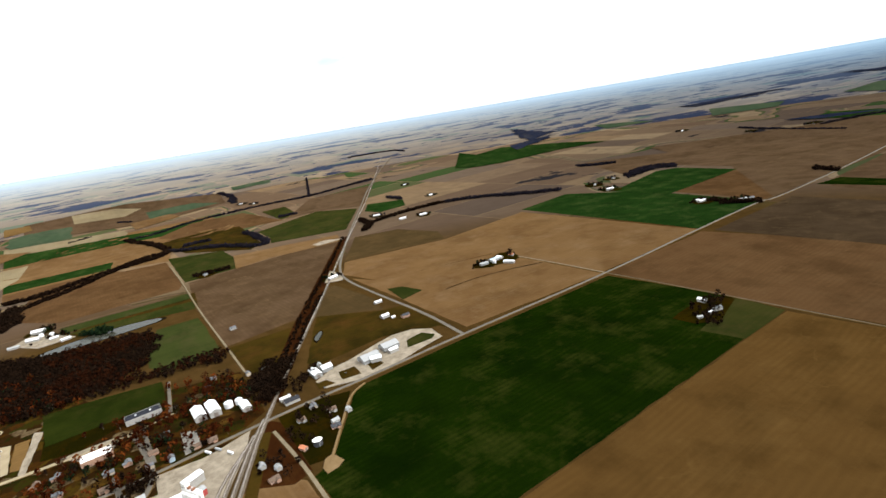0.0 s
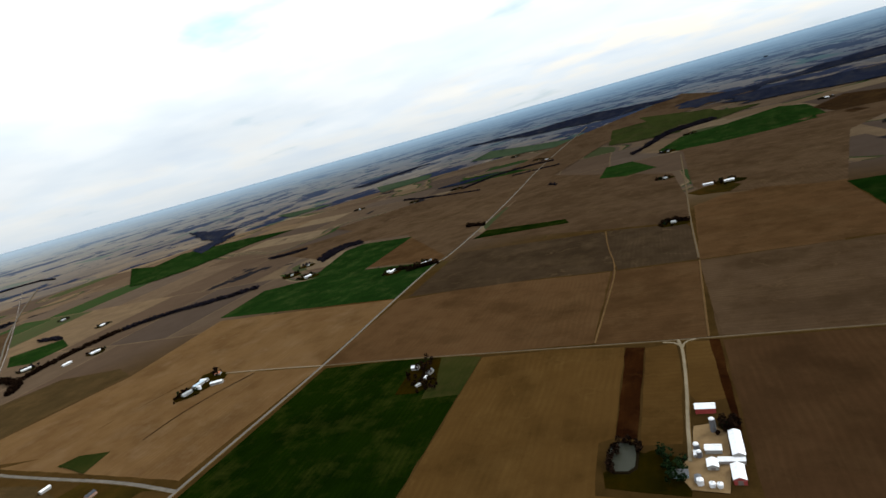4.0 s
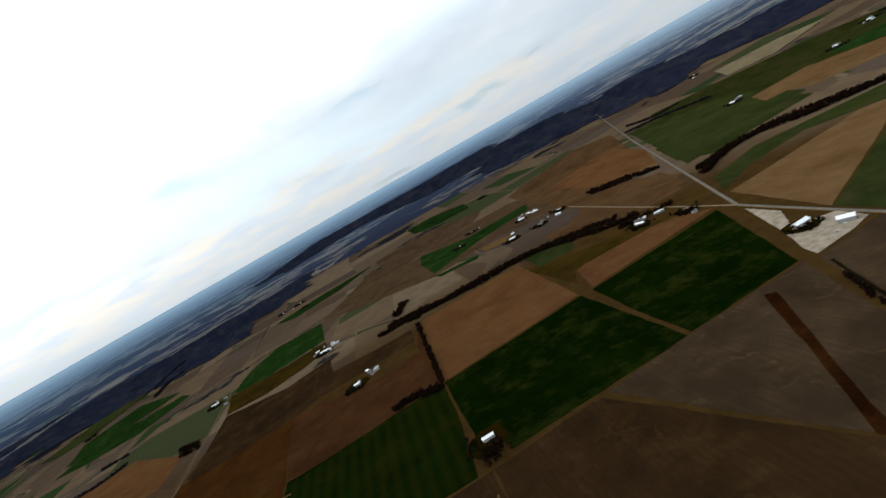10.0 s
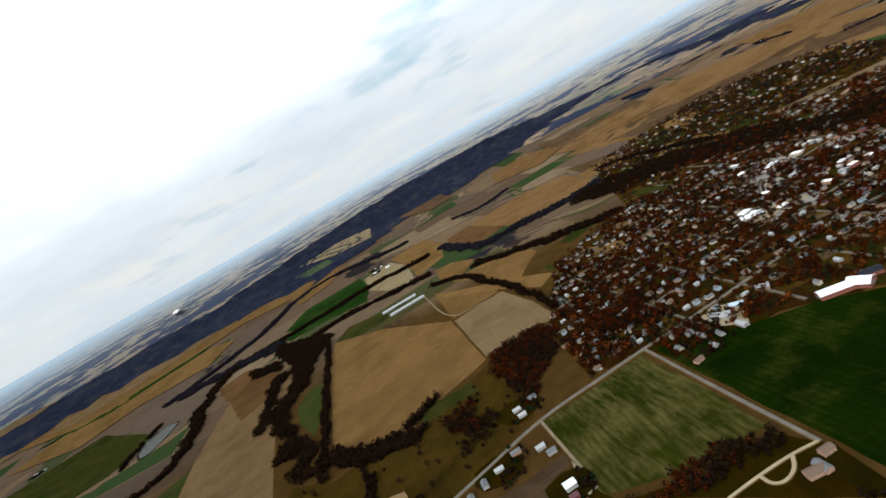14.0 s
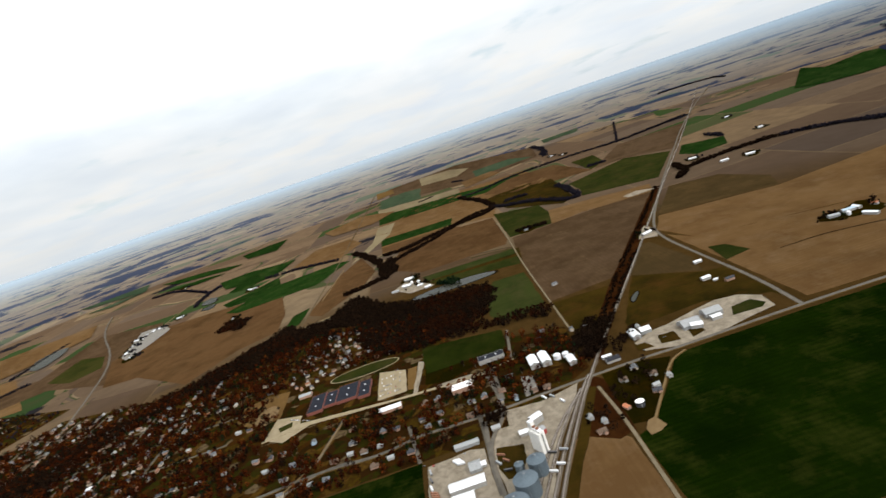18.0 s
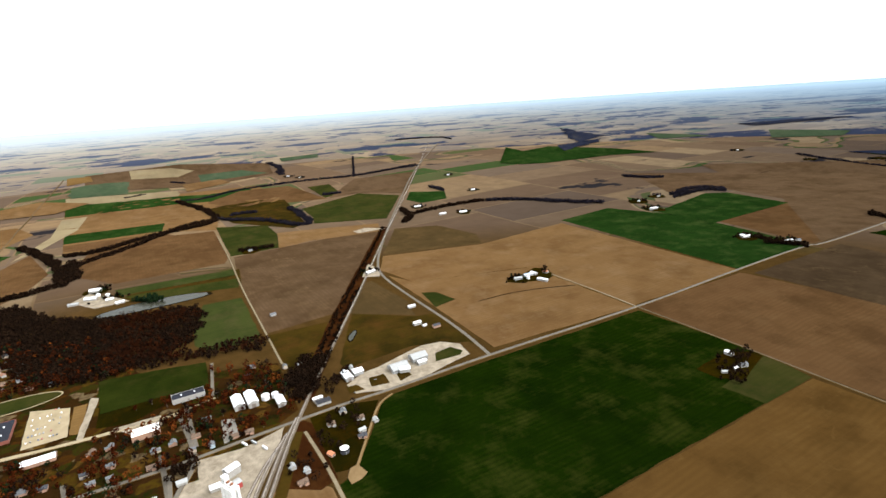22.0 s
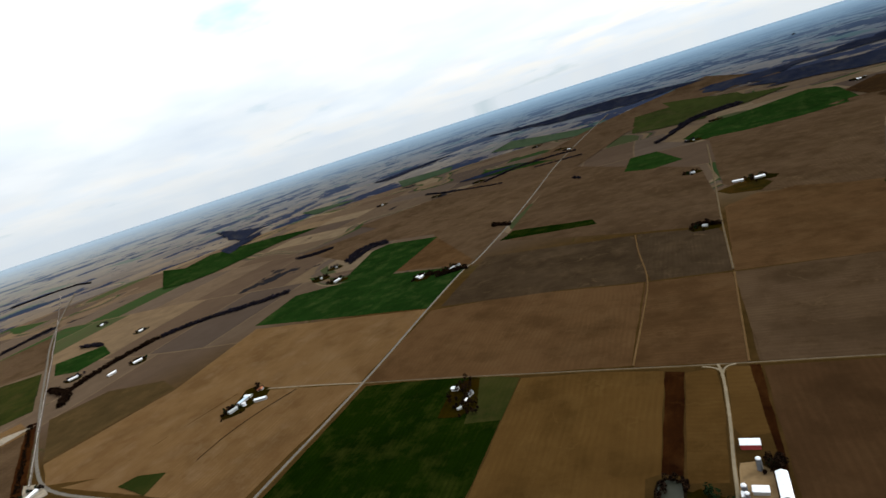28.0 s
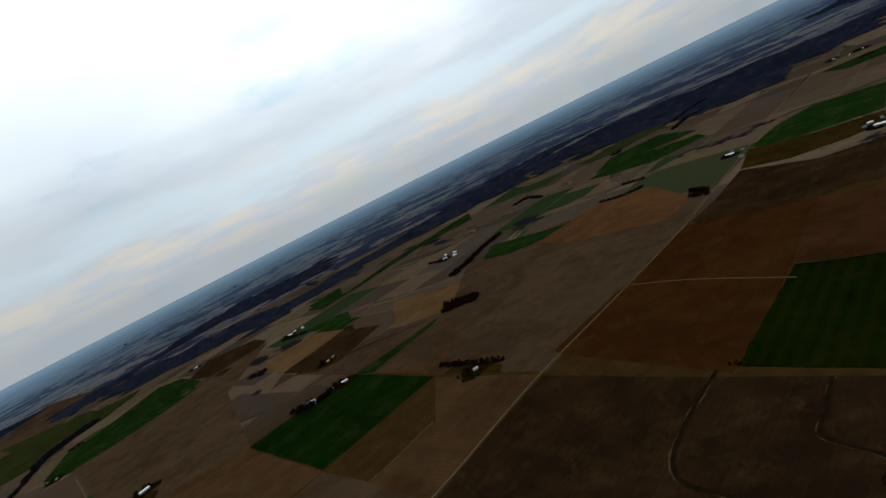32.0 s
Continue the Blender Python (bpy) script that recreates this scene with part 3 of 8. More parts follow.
def rounded(points, closed=True, rounds=2):
    """Corner cutting."""
    pts = [Vector(p) for p in points]
    for _ in range(rounds):
        nxt = [] if closed else [pts[0]]
        n = len(pts)
        for i in range(n if closed else n - 1):
            a, b = pts[i], pts[(i + 1) % n]
            nxt += [a.lerp(b, 0.25), a.lerp(b, 0.75)]
        pts = nxt if closed else nxt + [pts[-1]]
    return [tuple(p) for p in pts]


LAYER = {"field": 0.04, "yard": 0.90, "road": 1.05}


def sheet(name, outline, z, mat, label, category):
    bm = bmesh.new()
    area = sum(p[0] * q[1] - q[0] * p[1] for p, q in zip(outline, [*outline[1:], outline[0]]))
    bm.faces.new([bm.verts.new((x, y, z)) for x, y in (outline if area > 0 else outline[::-1])])
    bm.normal_update()
    bmesh.ops.triangulate(bm, faces=bm.faces[:])
    if max(math.hypot(x - CX, y - CY) for x, y in outline) > R0:
        for _ in range(5):
            long_ = [e for e in bm.edges if e.calc_length() > 170]
            if not long_:
                break
            bmesh.ops.subdivide_edges(bm, edges=long_, cuts=1)
            bmesh.ops.triangulate(bm, faces=bm.faces[:])
        for v in bm.verts:
            x, y, h, s = lay(v.co.x, v.co.y)
            v.co = (x, y, h + (z if s == 1.0 else 1.5 + z * 5 * min(1.0, h / 20)))
    me = bpy.data.meshes.new(name)
    bm.to_mesh(me)
    bm.free()
    me.materials.append(MATS[mat])
    return tagged(new(name, me), label, category, kind="structure")


FIELD_WORDS = {"wheat": "dark green winter wheat field with faint drill rows", "wheat_far": "far wheat field, pale green with haze painted in", "wheat_mid": "deep green winter wheat field", "wheat_light": "pale green young crop field", "wheat_stripe": "dark green wheat field with drill stripes", "wheat_lush": "bright green winter wheat field",
               "wheat_pale": "thin yellowish green wheat field with pale streaks", "grass": "short dull green grass plot", "dark_grass": "dark green mown grass with leaves",
               "pasture": "olive brown autumn pasture", "weeds": "dark brown strip of dead weeds", "forest": "far belt of bare dark woodland with blue haze painted in", "town_ground": "leaf-strewn brown and green town lawns"}


def field(mat, *corners):
    LAYER["field"] += 0.003
    words = FIELD_WORDS.get(mat) or {"b": "bare ploughed brown field after harvest", "s": "tan harvested stubble field with rows"}[mat[0]]
    step, stray = 30.0, 1.4
    if mat == "forest":
        ring = [*corners[1:], corners[0]]
        area = abs(sum(p[0] * q[1] - q[0] * p[1] for p, q in zip(corners, ring))) / 2
        step, stray = 130.0, min(130.0, 0.5 * area / sum(math.dist(p, q) for p, q in zip(corners, ring)))
    sheet("field", smooth_outline(corners, True, step, stray, len(corners) + int(corners[0][0])), LAYER["field"], mat, words, "field")


def yard(mat, *corners):
    LAYER["yard"] += 0.005
    words = {"gravel_pale": "pale gravel yard", "concrete": "sun-bleached concrete paving", "asphalt_light": "worn grey asphalt lot", "dirt": "bare dirt patch", "lawn": "mown green playing field", "grass": "rough grass patch", "pasture": "rough olive grass island", "dark_grass": "dark green school lawn", "stubble_gold": "yellowed grass plot"}[mat]
    sheet("yard", smooth_outline(corners, True, 14.0, 0.8, 3), LAYER["yard"], mat, words, "yard")


def pond(mat, words, *corners):
    LAYER["yard"] += 0.005
    shape = rounded(corners, True, 1)
    c = sum((Vector(p) for p in shape), Vector((0, 0))) / len(shape)
    bank = []
    for p in shape:
        d = Vector(p) - c
        q = c + d * (1 + 3.0 / max(d.length, 3))
        bank.append(tuple(q))
    n = len(shape)
    rim = LAYER["yard"] + 0.5
    verts = [(x, y, LAYER["yard"] - 0.35) for x, y in shape] + [(x, y, rim) for x, y in bank] + [(c.x + (x - c.x) * 1.06, c.y + (y - c.y) * 1.06, 0.0) for x, y in bank]
    faces = [(i, n + i, n + (i + 1) % n, (i + 1) % n) for i in range(n)] + [(n + i, 2 * n + i, 2 * n + (i + 1) % n, n + (i + 1) % n) for i in range(n)]
    tagged(new("pond_bank", mesh_of("pond_bank", verts, faces, "gravel" if mat == "teal_water" else "ditch_weeds")), "low earth bank round a pond", "bank", kind="structure")
    sheet("water", shape, LAYER["yard"], mat, words, "pond")


def road(name, mat, width, label, *line):
    """A raised road bed with sloping shoulders."""
    LAYER["road"] += 0.012
    z = LAYER["road"]
    pts = [Vector(p) for p in smooth_outline(rounded(line, False, 2 if len(line) > 2 else 0), False, 120.0)]
    verts, faces = [], []
    for i, p in enumerate(pts):
        d = (pts[min(i + 1, len(pts) - 1)] - pts[max(i - 1, 0)]).normalized()
        s = Vector((-d.y, d.x))
        for off, h in ((-width / 2 - 1.4, 0.0), (-width / 2 - 0.5, z - 0.06), (-width / 2, z), (0, z + 0.05), (width / 2, z), (width / 2 + 0.5, z - 0.06), (width / 2 + 1.4, 0.0)):
            q = p + s * off
            x, y, up, k = lay(q.x, q.y)
            verts.append((x, y, up + (h if k == 1.0 else h * 3 + 2.0)))
    for i in range(len(pts) - 1):
        for k in range(6):
            a = i * 7 + k
            faces.append((a, a + 1, a + 8, a + 7))
    me = mesh_of(name, verts, faces, mat)
    me.materials.append(MATS["verge"])
    for i, poly in enumerate(me.polygons):
        poly.material_index = 1 if i % 6 in (0, 5) else 0
    tagged(new(name, me), label, "road", kind="structure")


def ditch(width, *line):
    """A shallow weedy ditch through a field, with washed pale margins of uneven width."""
    rnd = random.Random(int(abs(line[0][0])))
    pts = [Vector(p) for p in smooth_outline(rounded(line, False, 2), False, 22.0, 1.2, 4)]
    verts, faces = [], []
    for i, p in enumerate(pts):
        d = (pts[min(i + 1, len(pts) - 1)] - pts[max(i - 1, 0)]).normalized()
        s = Vector((-d.y, d.x))
        bare_ = noise.noise((p.x / 60, p.y / 60, 8.5))
        w, a, b = width * rnd.uniform(0.32, 0.5), max(0.1, 7.0 * bare_ + rnd.uniform(-1.6, 1.2)), max(0.1, -7.0 * bare_ + rnd.uniform(-1.6, 1.0))
        for off, h in ((-w - a, 0.86), (-w, 0.94), (0, 0.88), (w, 0.94), (w + b, 0.86)):
            q = p + s * off
            x, y, up, k = lay(q.x, q.y)
            verts.append((x, y, up + h + (0 if k == 1.0 else 2.0)))
    for i in range(len(pts) - 1):
        faces += [(i * 5 + k, i * 5 + k + 1, i * 5 + k + 6, i * 5 + k + 5) for k in range(4)]
    me = mesh_of("field_ditch", verts, faces, "ditch_weeds")
    me.materials.append(MATS["washed"])
    for i, poly in enumerate(me.polygons):
        poly.material_index = 1 if i % 4 in (0, 3) else 0
    tagged(new("field_ditch", me), "weedy dark drainage ditch with pale washed margins", "ditch", kind="structure")


# trees --------------------------------------------------------------------------


def clump_quads(rng, centres, radii, heights, quads, size):
    """Corners of many small tilted leaf clumps spread through crowns."""
    n = len(centres)
    d = rng.normal(size=(n, quads, 3))
    d /= np.linalg.norm(d, axis=2, keepdims=True)
    r = rng.uniform(0.35, 1.0, (n, quads, 1)) ** 0.5
    mid = d * r * np.stack([radii, radii, heights * 0.5], 1)[:, None, :] + np.asarray(centres)[:, None, :]
    u = rng.normal(size=(n, quads, 3))
    u /= np.linalg.norm(u, axis=2, keepdims=True)
    v = np.cross(u, rng.normal(size=(n, quads, 3)))
    v /= np.linalg.norm(v, axis=2, keepdims=True)
    s = size * rng.uniform(0.6, 1.4, (n, quads, 1))
    u, v = u * s, v * s
    return np.stack([mid - u - v, mid + u - v * 0.7, mid + u * 0.8 + v, mid - u * 0.9 + v], 2).reshape(-1, 3)


def quad_mesh(name, corners, mat):
    me = bpy.data.meshes.new(name)
    n = len(corners) // 4
    me.vertices.add(n * 4), me.loops.add(n * 4), me.polygons.add(n)
    me.vertices.foreach_set("co", np.ascontiguousarray(corners, dtype=np.float32).ravel())
    me.loops.foreach_set("vertex_index", np.arange(n * 4, dtype=np.int32))
    me.polygons.foreach_set("loop_start", np.arange(0, n * 4, 4, dtype=np.int32))
    me.update(calc_edges=True)
    me.materials.append(MATS[mat])
    return me


def inside(x, y, poly):
    hit = False
    for i in range(len(poly)):
        (x1, y1), (x2, y2) = poly[i], poly[i - 1]
        if (y1 > y) != (y2 > y) and x < (x2 - x1) * (y - y1) / (y2 - y1) + x1:
            hit = not hit
    return hit


def trunk_boxes(rng, spots, heights):
    out = []
    for (x, y, z, k), h in zip(spots, heights):
        w = 0.3
        for dx, dy in ((1, 0), (0, 1)):
            out += [(x - w * dx, y - w * dy, z), (x + w * dx, y + w * dy, z), (x + 0.4 * w * dx, y + 0.4 * w * dy, z + h * 0.6), (x - 0.4 * w * dx, y - 0.4 * w * dy, z + h * 0.6)]
    return np.array(out)


WOOD_WORDS = {"bare": "bare brown autumn trees along a creek", "rust": "dense wood in dark red autumn leaf", "rust_dull": "dense wood in dull brown and red autumn leaf", "ever": "dark evergreen trees", "scrub": "low brown scrub beside the railway"}


def grove(kind, spots, seed, tall=12.0):
    if not spots:
        return
    rng = np.random.default_rng(seed)
    n = len(spots)
    far = math.hypot(spots[0][0] - CX, spots[0][1] - CY)
    h = tall * rng.uniform(0.45, 1.2, n)
    r = h * rng.uniform(0.28, 0.42, n)
    laid = [lay(x, y) for x, y in spots]
    k = np.array([p[3] for p in laid])
    h, r = h * k, r * k
    centres = np.array([(p[0], p[1], p[2] + hh * 0.6) for p, hh in zip(laid, h)])
    quads, size = (40, 1.0) if far < 1100 else (24, 1.35) if far < 2200 else (12, 1.9)
    corners = clump_quads(rng, centres, r, h * 0.85, quads, size)
    # Past 2500 m bare trees take the colour with haze painted in.
    tagged(new("wood", quad_mesh("wood", np.concatenate([corners, trunk_boxes(rng, laid, h)]), "hazy_bare" if kind == "bare" and far > 2500 else kind)), WOOD_WORDS[kind], "wood", kind="stuff")


def wood(kind, spacing, *corners):
    """Trees over an area, uneven at the rim and with thin places; red woods hold bare trees too."""
    rnd = random.Random(int(abs(corners[0][0]) * 7 + abs(corners[0][1])))
    xs, ys = [c[0] for c in corners], [c[1] for c in corners]
    spots, others, x = [], [], min(xs) - 12
    step = spacing * 0.72
    while x < max(xs) + 12:
        y = min(ys) - 12
        while y < max(ys) + 12:
            px_, py_ = x + rnd.uniform(-0.6, 0.6) * step, y + rnd.uniform(-0.6, 0.6) * step
            stand = math.sin(px_ * 0.031 + 1.3 * math.sin(py_ * 0.017)) + math.sin(py_ * 0.027 + 1.1 * math.sin(px_ * 0.021))
            if inside(px_ + rnd.gauss(0, 5) + 6 * math.sin(py_ * 0.06), py_ + rnd.gauss(0, 5) + 6 * math.sin(px_ * 0.07), corners) and rnd.random() < 0.90 + 0.06 * stand:
                (others if kind == "rust" and rnd.random() < 0.58 + 0.24 * stand else spots).append((px_, py_))
            y += step
        x += step
    grove("rust_dull" if kind == "rust" and corners[0][0] < 0 else kind, spots, len(spots), 14.0)
    grove("bare", others, len(others) + 5, 13.0)


def tree_line(kind, width, *line):
    rnd = random.Random(int(abs(line[0][0]) * 3 + abs(line[0][1])))
    spots = []
    line = rounded(line, False, 1) if len(line) > 2 else line
    for a, b in zip(line, line[1:]):
        a, b = Vector(a), Vector(b)
        length = (b - a).length
        d = (b - a).normalized()
        s = Vector((-d.y, d.x))
        for _ in range(max(2, int(length * max(width, 6) / 26))):
            f = rnd.random()
            p = a.lerp(b, f)
            sway, swell = noise.noise((p.x / 70, p.y / 70, 1.5)), noise.noise((p.x / 45, p.y / 45, 4.5))
            if swell < rnd.uniform(-1.1, -0.3):
                continue
            p = p + s * width * (0.45 * sway + rnd.uniform(-0.5, 0.5) * (0.95 + 0.9 * swell) + rnd.gauss(0, 0.06))
            spots.append((p.x, p.y))
    grove(kind, spots, len(spots), 4.0 if kind == "scrub" else 11.0 if width < 13 else 14.0)


# buildings ------------------------------------------------------------------------


def cuboid(x0, x1, y0, y1, z0, z1):
    v = [(x, y, z) for z in (z0, z1) for x, y in ((x0, y0), (x1, y0), (x1, y1), (x0, y1))]
    return v, [(3, 2, 1, 0), (4, 5, 6, 7), (0, 1, 5, 4), (1, 2, 6, 5), (2, 3, 7, 6), (3, 0, 4, 7)]


def gable_walls(L, W, H, rise):
    a, b = L / 2, W / 2
    v = [(-a, -b, 0), (a, -b, 0), (a, b, 0), (-a, b, 0), (-a, -b, H), (a, -b, H), (a, b, H), (-a, b, H), (-a, 0, H + rise), (a, 0, H + rise)]
    return v, [(0, 1, 5, 4), (2, 3, 7, 6), (1, 2, 6, 9, 5), (3, 0, 4, 8, 7), (3, 2, 1, 0), (4, 5, 9, 8), (6, 7, 8, 9)]


def gable_roof(L, W, H, rise, over=0.5, thick=0.22):
    a, b = L / 2 + over, W / 2 + over
    drop = rise * over / (W / 2)
    v = []
    for lift in (0.03, 0.03 + thick):
        v += [(-a, -b, H - drop + lift), (a, -b, H - drop + lift), (a, 0, H + rise + lift), (-a, 0, H + rise + lift), (a, b, H - drop + lift), (-a, b, H - drop + lift)]
    f = [(6, 7, 8, 9), (9, 8, 10, 11), (0, 3, 2, 1), (3, 5, 4, 2), (0, 1, 7, 6), (5, 11, 10, 4), (1, 2, 8, 7), (2, 4, 10, 8), (0, 6, 9, 3), (3, 9, 11, 5)]
    return v, f


def tube(x, y, z0, z1, r0, r1, sides=20, cap=True):
    v = [(x + r * math.cos(2 * math.pi * k / sides), y + r * math.sin(2 * math.pi * k / sides), z) for z, r in ((z0, r0), (z1, r1)) for k in range(sides)]
    f = [(k, (k + 1) % sides, sides + (k + 1) % sides, sides + k) for k in range(sides)]
    return v, f + ([tuple(range(sides))[::-1], tuple(range(sides, 2 * sides))] if cap else [])


BUILDING_WORDS = {"barn": "gabled farm barn", "shed": "small gabled shed", "house": "small gabled house", "warehouse": "long metal warehouse", "school": "flat-roofed school wing"}
TONES = {"white_metal": "bright white metal roof", "grey_metal": "grey metal roof", "blue_metal": "pale blue metal roof", "maroon_metal": "dark maroon roof", "grey_shingle": "grey shingle roof",
         "dark_shingle": "dark shingle roof", "brown_shingle": "brown shingle roof", "red_shingle": "reddish shingle roof", "dark_roof": "dark blue-black roof", "black_roof": "black roof", "white_roof": "whitish flat roof"}
WALLS = {"white_siding": "white siding", "red_metal": "red metal walls", "grey_metal": "grey metal walls", "brick": "brown brick walls", "red_brick": "red brick walls", "maroon_siding": "maroon walls",
         "tan_siding": "tan siding", "blue_siding": "blue-grey siding"}


OCCUPIED = []


def window(x, side, W, top, z0=1.0, z1=2.3):
    """A window in a long wall: a white frame with a glass pane in it."""
    y = side * W / 2
    frame_ = part("window", *cuboid(x - 0.8, x + 0.8, y - 0.05, y + 0.05, z0 - 0.1, z1 + 0.1), "white_siding", top, "white framed window")
    part("pane", *cuboid(x - 0.68, x + 0.68, y - 0.07, y + 0.07, z0, z1), "window_glass", frame_, "dark glass pane")


def front_door(W, top):
    leaf = part("door", *cuboid(-0.5, 0.5, -W / 2 - 0.06, -W / 2 + 0.04, 0.05, 2.1), "door_paint", top, "dark painted door")
    part("door_handle", *cuboid(0.32, 0.42, -W / 2 - 0.12, -W / 2 - 0.06, 1.0, 1.12), "grey_metal", leaf)


def sliding_door(x, W, H, top):
    leaf = part("big_door", *cuboid(x - 0.06, x + 0.06, -W * 0.2, W * 0.2, 0.05, H * 0.75), "door_paint", top, "dark sliding door")
    part("door_rail", *cuboid(x - 0.1, x + 0.1, -W * 0.42, W * 0.42, H * 0.75 + 0.01, H * 0.75 + 0.2), "grey_metal", leaf)


def ridge_roof(L, W, H, rise, mat, top):
    roof = part("roof", *gable_roof(L, W, H, rise), mat, top)
    part("ridge_cap", *cuboid(-L / 2 - 0.52, L / 2 + 0.52, -0.22, 0.22, H + rise + 0.2, H + rise + 0.32), mat, roof)
    return roof


def building(kind, roof, wall, x, y, L, W, H, turn, group=""):
    top = new({"barn": "barn", "shed": "shed", "house": "house", "warehouse": "warehouse", "school": "school_wing"}[kind])
    px_, py_, pz_, k = lay(x, y)
    top.matrix_world = pose(px_, py_, pz_, 0, 0, turn) @ Matrix.Scale(k, 4)
    OCCUPIED.append((x, y, max(L, W) * 0.6))
    tagged(top, f"{BUILDING_WORDS[kind]} with {WALLS[wall]} and {TONES[roof]}", {"school": "school"}.get(kind, kind), group)
    flat = kind == "school"
    rise = 0.0 if flat else W * (0.30 if kind == "house" else 0.22)
    if flat:
        part("wall", *cuboid(-L / 2, L / 2, -W / 2, W / 2, 0, H), wall, top)
        part("roof", *cuboid(-L / 2 + 0.4, L / 2 - 0.4, -W / 2 + 0.4, W / 2 - 0.4, H, H + 0.15), roof, top)
        for sx, sy, lx, ly in ((0, 1, L / 2, 0.2), (0, -1, L / 2, 0.2), (1, 0, 0.2, W / 2 - 0.4), (-1, 0, 0.2, W / 2 - 0.4)):
            cx, cy = sx * (L / 2 - 0.2), sy * (W / 2 - 0.2)
            part("parapet", *cuboid(cx - lx, cx + lx, cy - ly, cy + ly, H + 0.002, H + 0.6), wall, top)
        for k in range(2):
            part("roof_vent", *cuboid(-L * 0.2 + k * L * 0.4 - 1.2, -L * 0.2 + k * L * 0.4 + 1.2, -1.2, 1.2, H + 0.15, H + 1.6), "white_metal", top, "white roof vent unit")
    else:
        part("wall", *gable_walls(L, W, H, rise), wall, top)
        ridge_roof(L, W, H, rise, roof, top)
    if kind in ("house", "school"):
        count = 2 if kind == "house" else 5
        for side in (-1, 1):
            for k in range(count):
                wx = L * ((k + 0.5) / count - 0.5)
                window(wx, side, W, top)
        front_door(W, top)
        if kind == "house":
            part("chimney", *cuboid(L * 0.2, L * 0.2 + 0.7, -0.35, 0.35, H + rise * 0.5, H + rise + 0.9), "red_brick", top)
    else:
        sliding_door(L / 2, W, H, top)
        sliding_door(-L / 2, W, H, top)
        if kind == "warehouse":
            for k in range(3):
                wx = L * ((k + 0.5) / 3 - 0.5)
                part("roof_vent", *tube(wx, 0, H + rise, H + rise + 0.9, 0.4, 0.3, 8), "grey_metal", top)
    return top

# fields, yards and water
field("wheat", (4, -408), (16, -12), (285, -4), (381, -25), (383, -773), (172, -773), (162, -746), (88, -691), (20, -644), (4, -617))
field("grass", (286, -5), (382, -26), (383, -159), (315, -166))
field("bare_orange", (385, -29), (513, -27), (640, -41), (640, -287), (621, -297), (625, -390), (781, -400), (781, -859), (385, -859))
field("stubble_tan", (-36, -372), (-6, -2), (-295, 6), (-394, 8), (-510, -310), (-609, -342), (-301, -357))
field("stubble_tan", (-295, 6), (-11, 3), (-9, 393), (-740, 444), (-706, 53), (-814, -267), (-679, -338), (-510, -310), (-400, 2))
field("stubble_olive", (-832, -259), (-718, 61), (-838, 119), (-1072, 85), (-1153, -64))
field("wheat_lush", (-775, 476), (-10, 399), (-13, 743), (-347, 809), (-569, 818), (-803, 755))
field("bare_grey", (-1190, -678), (-1212, -149), (-1149, -142), (-630, -430), (-428, -568), (-414, -738), (-789, -720))
field("stubble_olive", (-599, -432), (-599, -399), (-385, -391), (-288, -418), (-399, -536), (-457, -521))
field("pasture", (-399, -536), (-282, -421), (-266, -370), (-32, -396), (-90, -398), (-146, -499), (-137, -649), (-167, -650))
field("pasture", (-400, -735), (-389, -599), (-205, -694), (-189, -742))
field("wheat_light", (-574, -871), (-727, -834), (-716, -737), (-423, -749), (-390, -762), (-399, -863), (-452, -885))
field("pasture", (-980, -1011), (-1019, -690), (-846, -713), (-826, -851), (-908, -1025))
field("stubble_pale", (-943, -1470), (-986, -1339), (-920, -1353), (-874, -1420))
field("bare_grey", (-1372, 1546), (-309, 2268), (-19, 1461), (-89, 1289), (-387, 1325), (-708, 1396), (-809, 1164))
field("bare_brown", (-373, 1319), (5, 1356), (-11, 761), (-349, 829))
field("bare_brown", (0, 6), (8, 377), (254, 399), (565, 358), (591, 359), (587, -16), (378, -12))
field("bare_brown", (594, 358), (777, 346), (766, -31), (591, -21))
field("bare_damp", (31, 396), (43, 802), (545, 740), (604, 361), (396, 386))
field("bare_damp", (554, 745), (768, 679), (784, 618), (778, 356), (606, 363), (567, 577))
field("bare_grey", (52, 1056), (43, 2380), (760, 1501), (789, 1005), (783, 695), (557, 760), (94, 948))
field("wheat", (39, 979), (66, 1091), (387, 1020), (410, 949), (377, 951))
field("bare_brown", (800, 858), (895, 945), (1183, 846), (1044, 345), (783, 354))
field("bare_grey", (782, 348), (1044, 345), (937, -41), (782, -30))
field("bare_grey", (839, 2073), (1185, 2179), (1535, 2118), (1183, 846), (896, 958), (816, 1140))
field("weeds", (642, -43), (672, -48), (666, -292), (640, -287))
field("bare_orange", (673, -51), (719, -41), (723, -131), (717, -302), (671, -304))
field("bare_orange", (734, -39), (782, -46), (780, -208), (739, -218), (729, -194))
field("bare_red", (785, -47), (923, -47), (1167, -59), (1167, -839), (785, -839))
field("dark_grass", (631, -353), (684, -312), (715, -328), (721, -389), (635, -378))
field("wheat_mid", (1175, 828), (1173, 346), (1541, 325), (1553, 788))
field("bare_brown", (1170, 831), (1170, 346), (874, 366), (780, 353), (811, 878), (997, 943))
field("bare_grey", (778, 342), (1168, 342), (1176, 141), (1172, -52), (787, -27))
field("bare_brown", (1171, 143), (1369, 138), (1536, 315), (1551, -36), (1344, -44), (1173, -53), (1172, 40))
field("bare_dark", (1177, -62), (1361, -53), (1546, -51), (1542, -420), (1177, -420))
field("bare_dark", (1177, -420), (1542, -420), (1554, -839), (1177, -839))
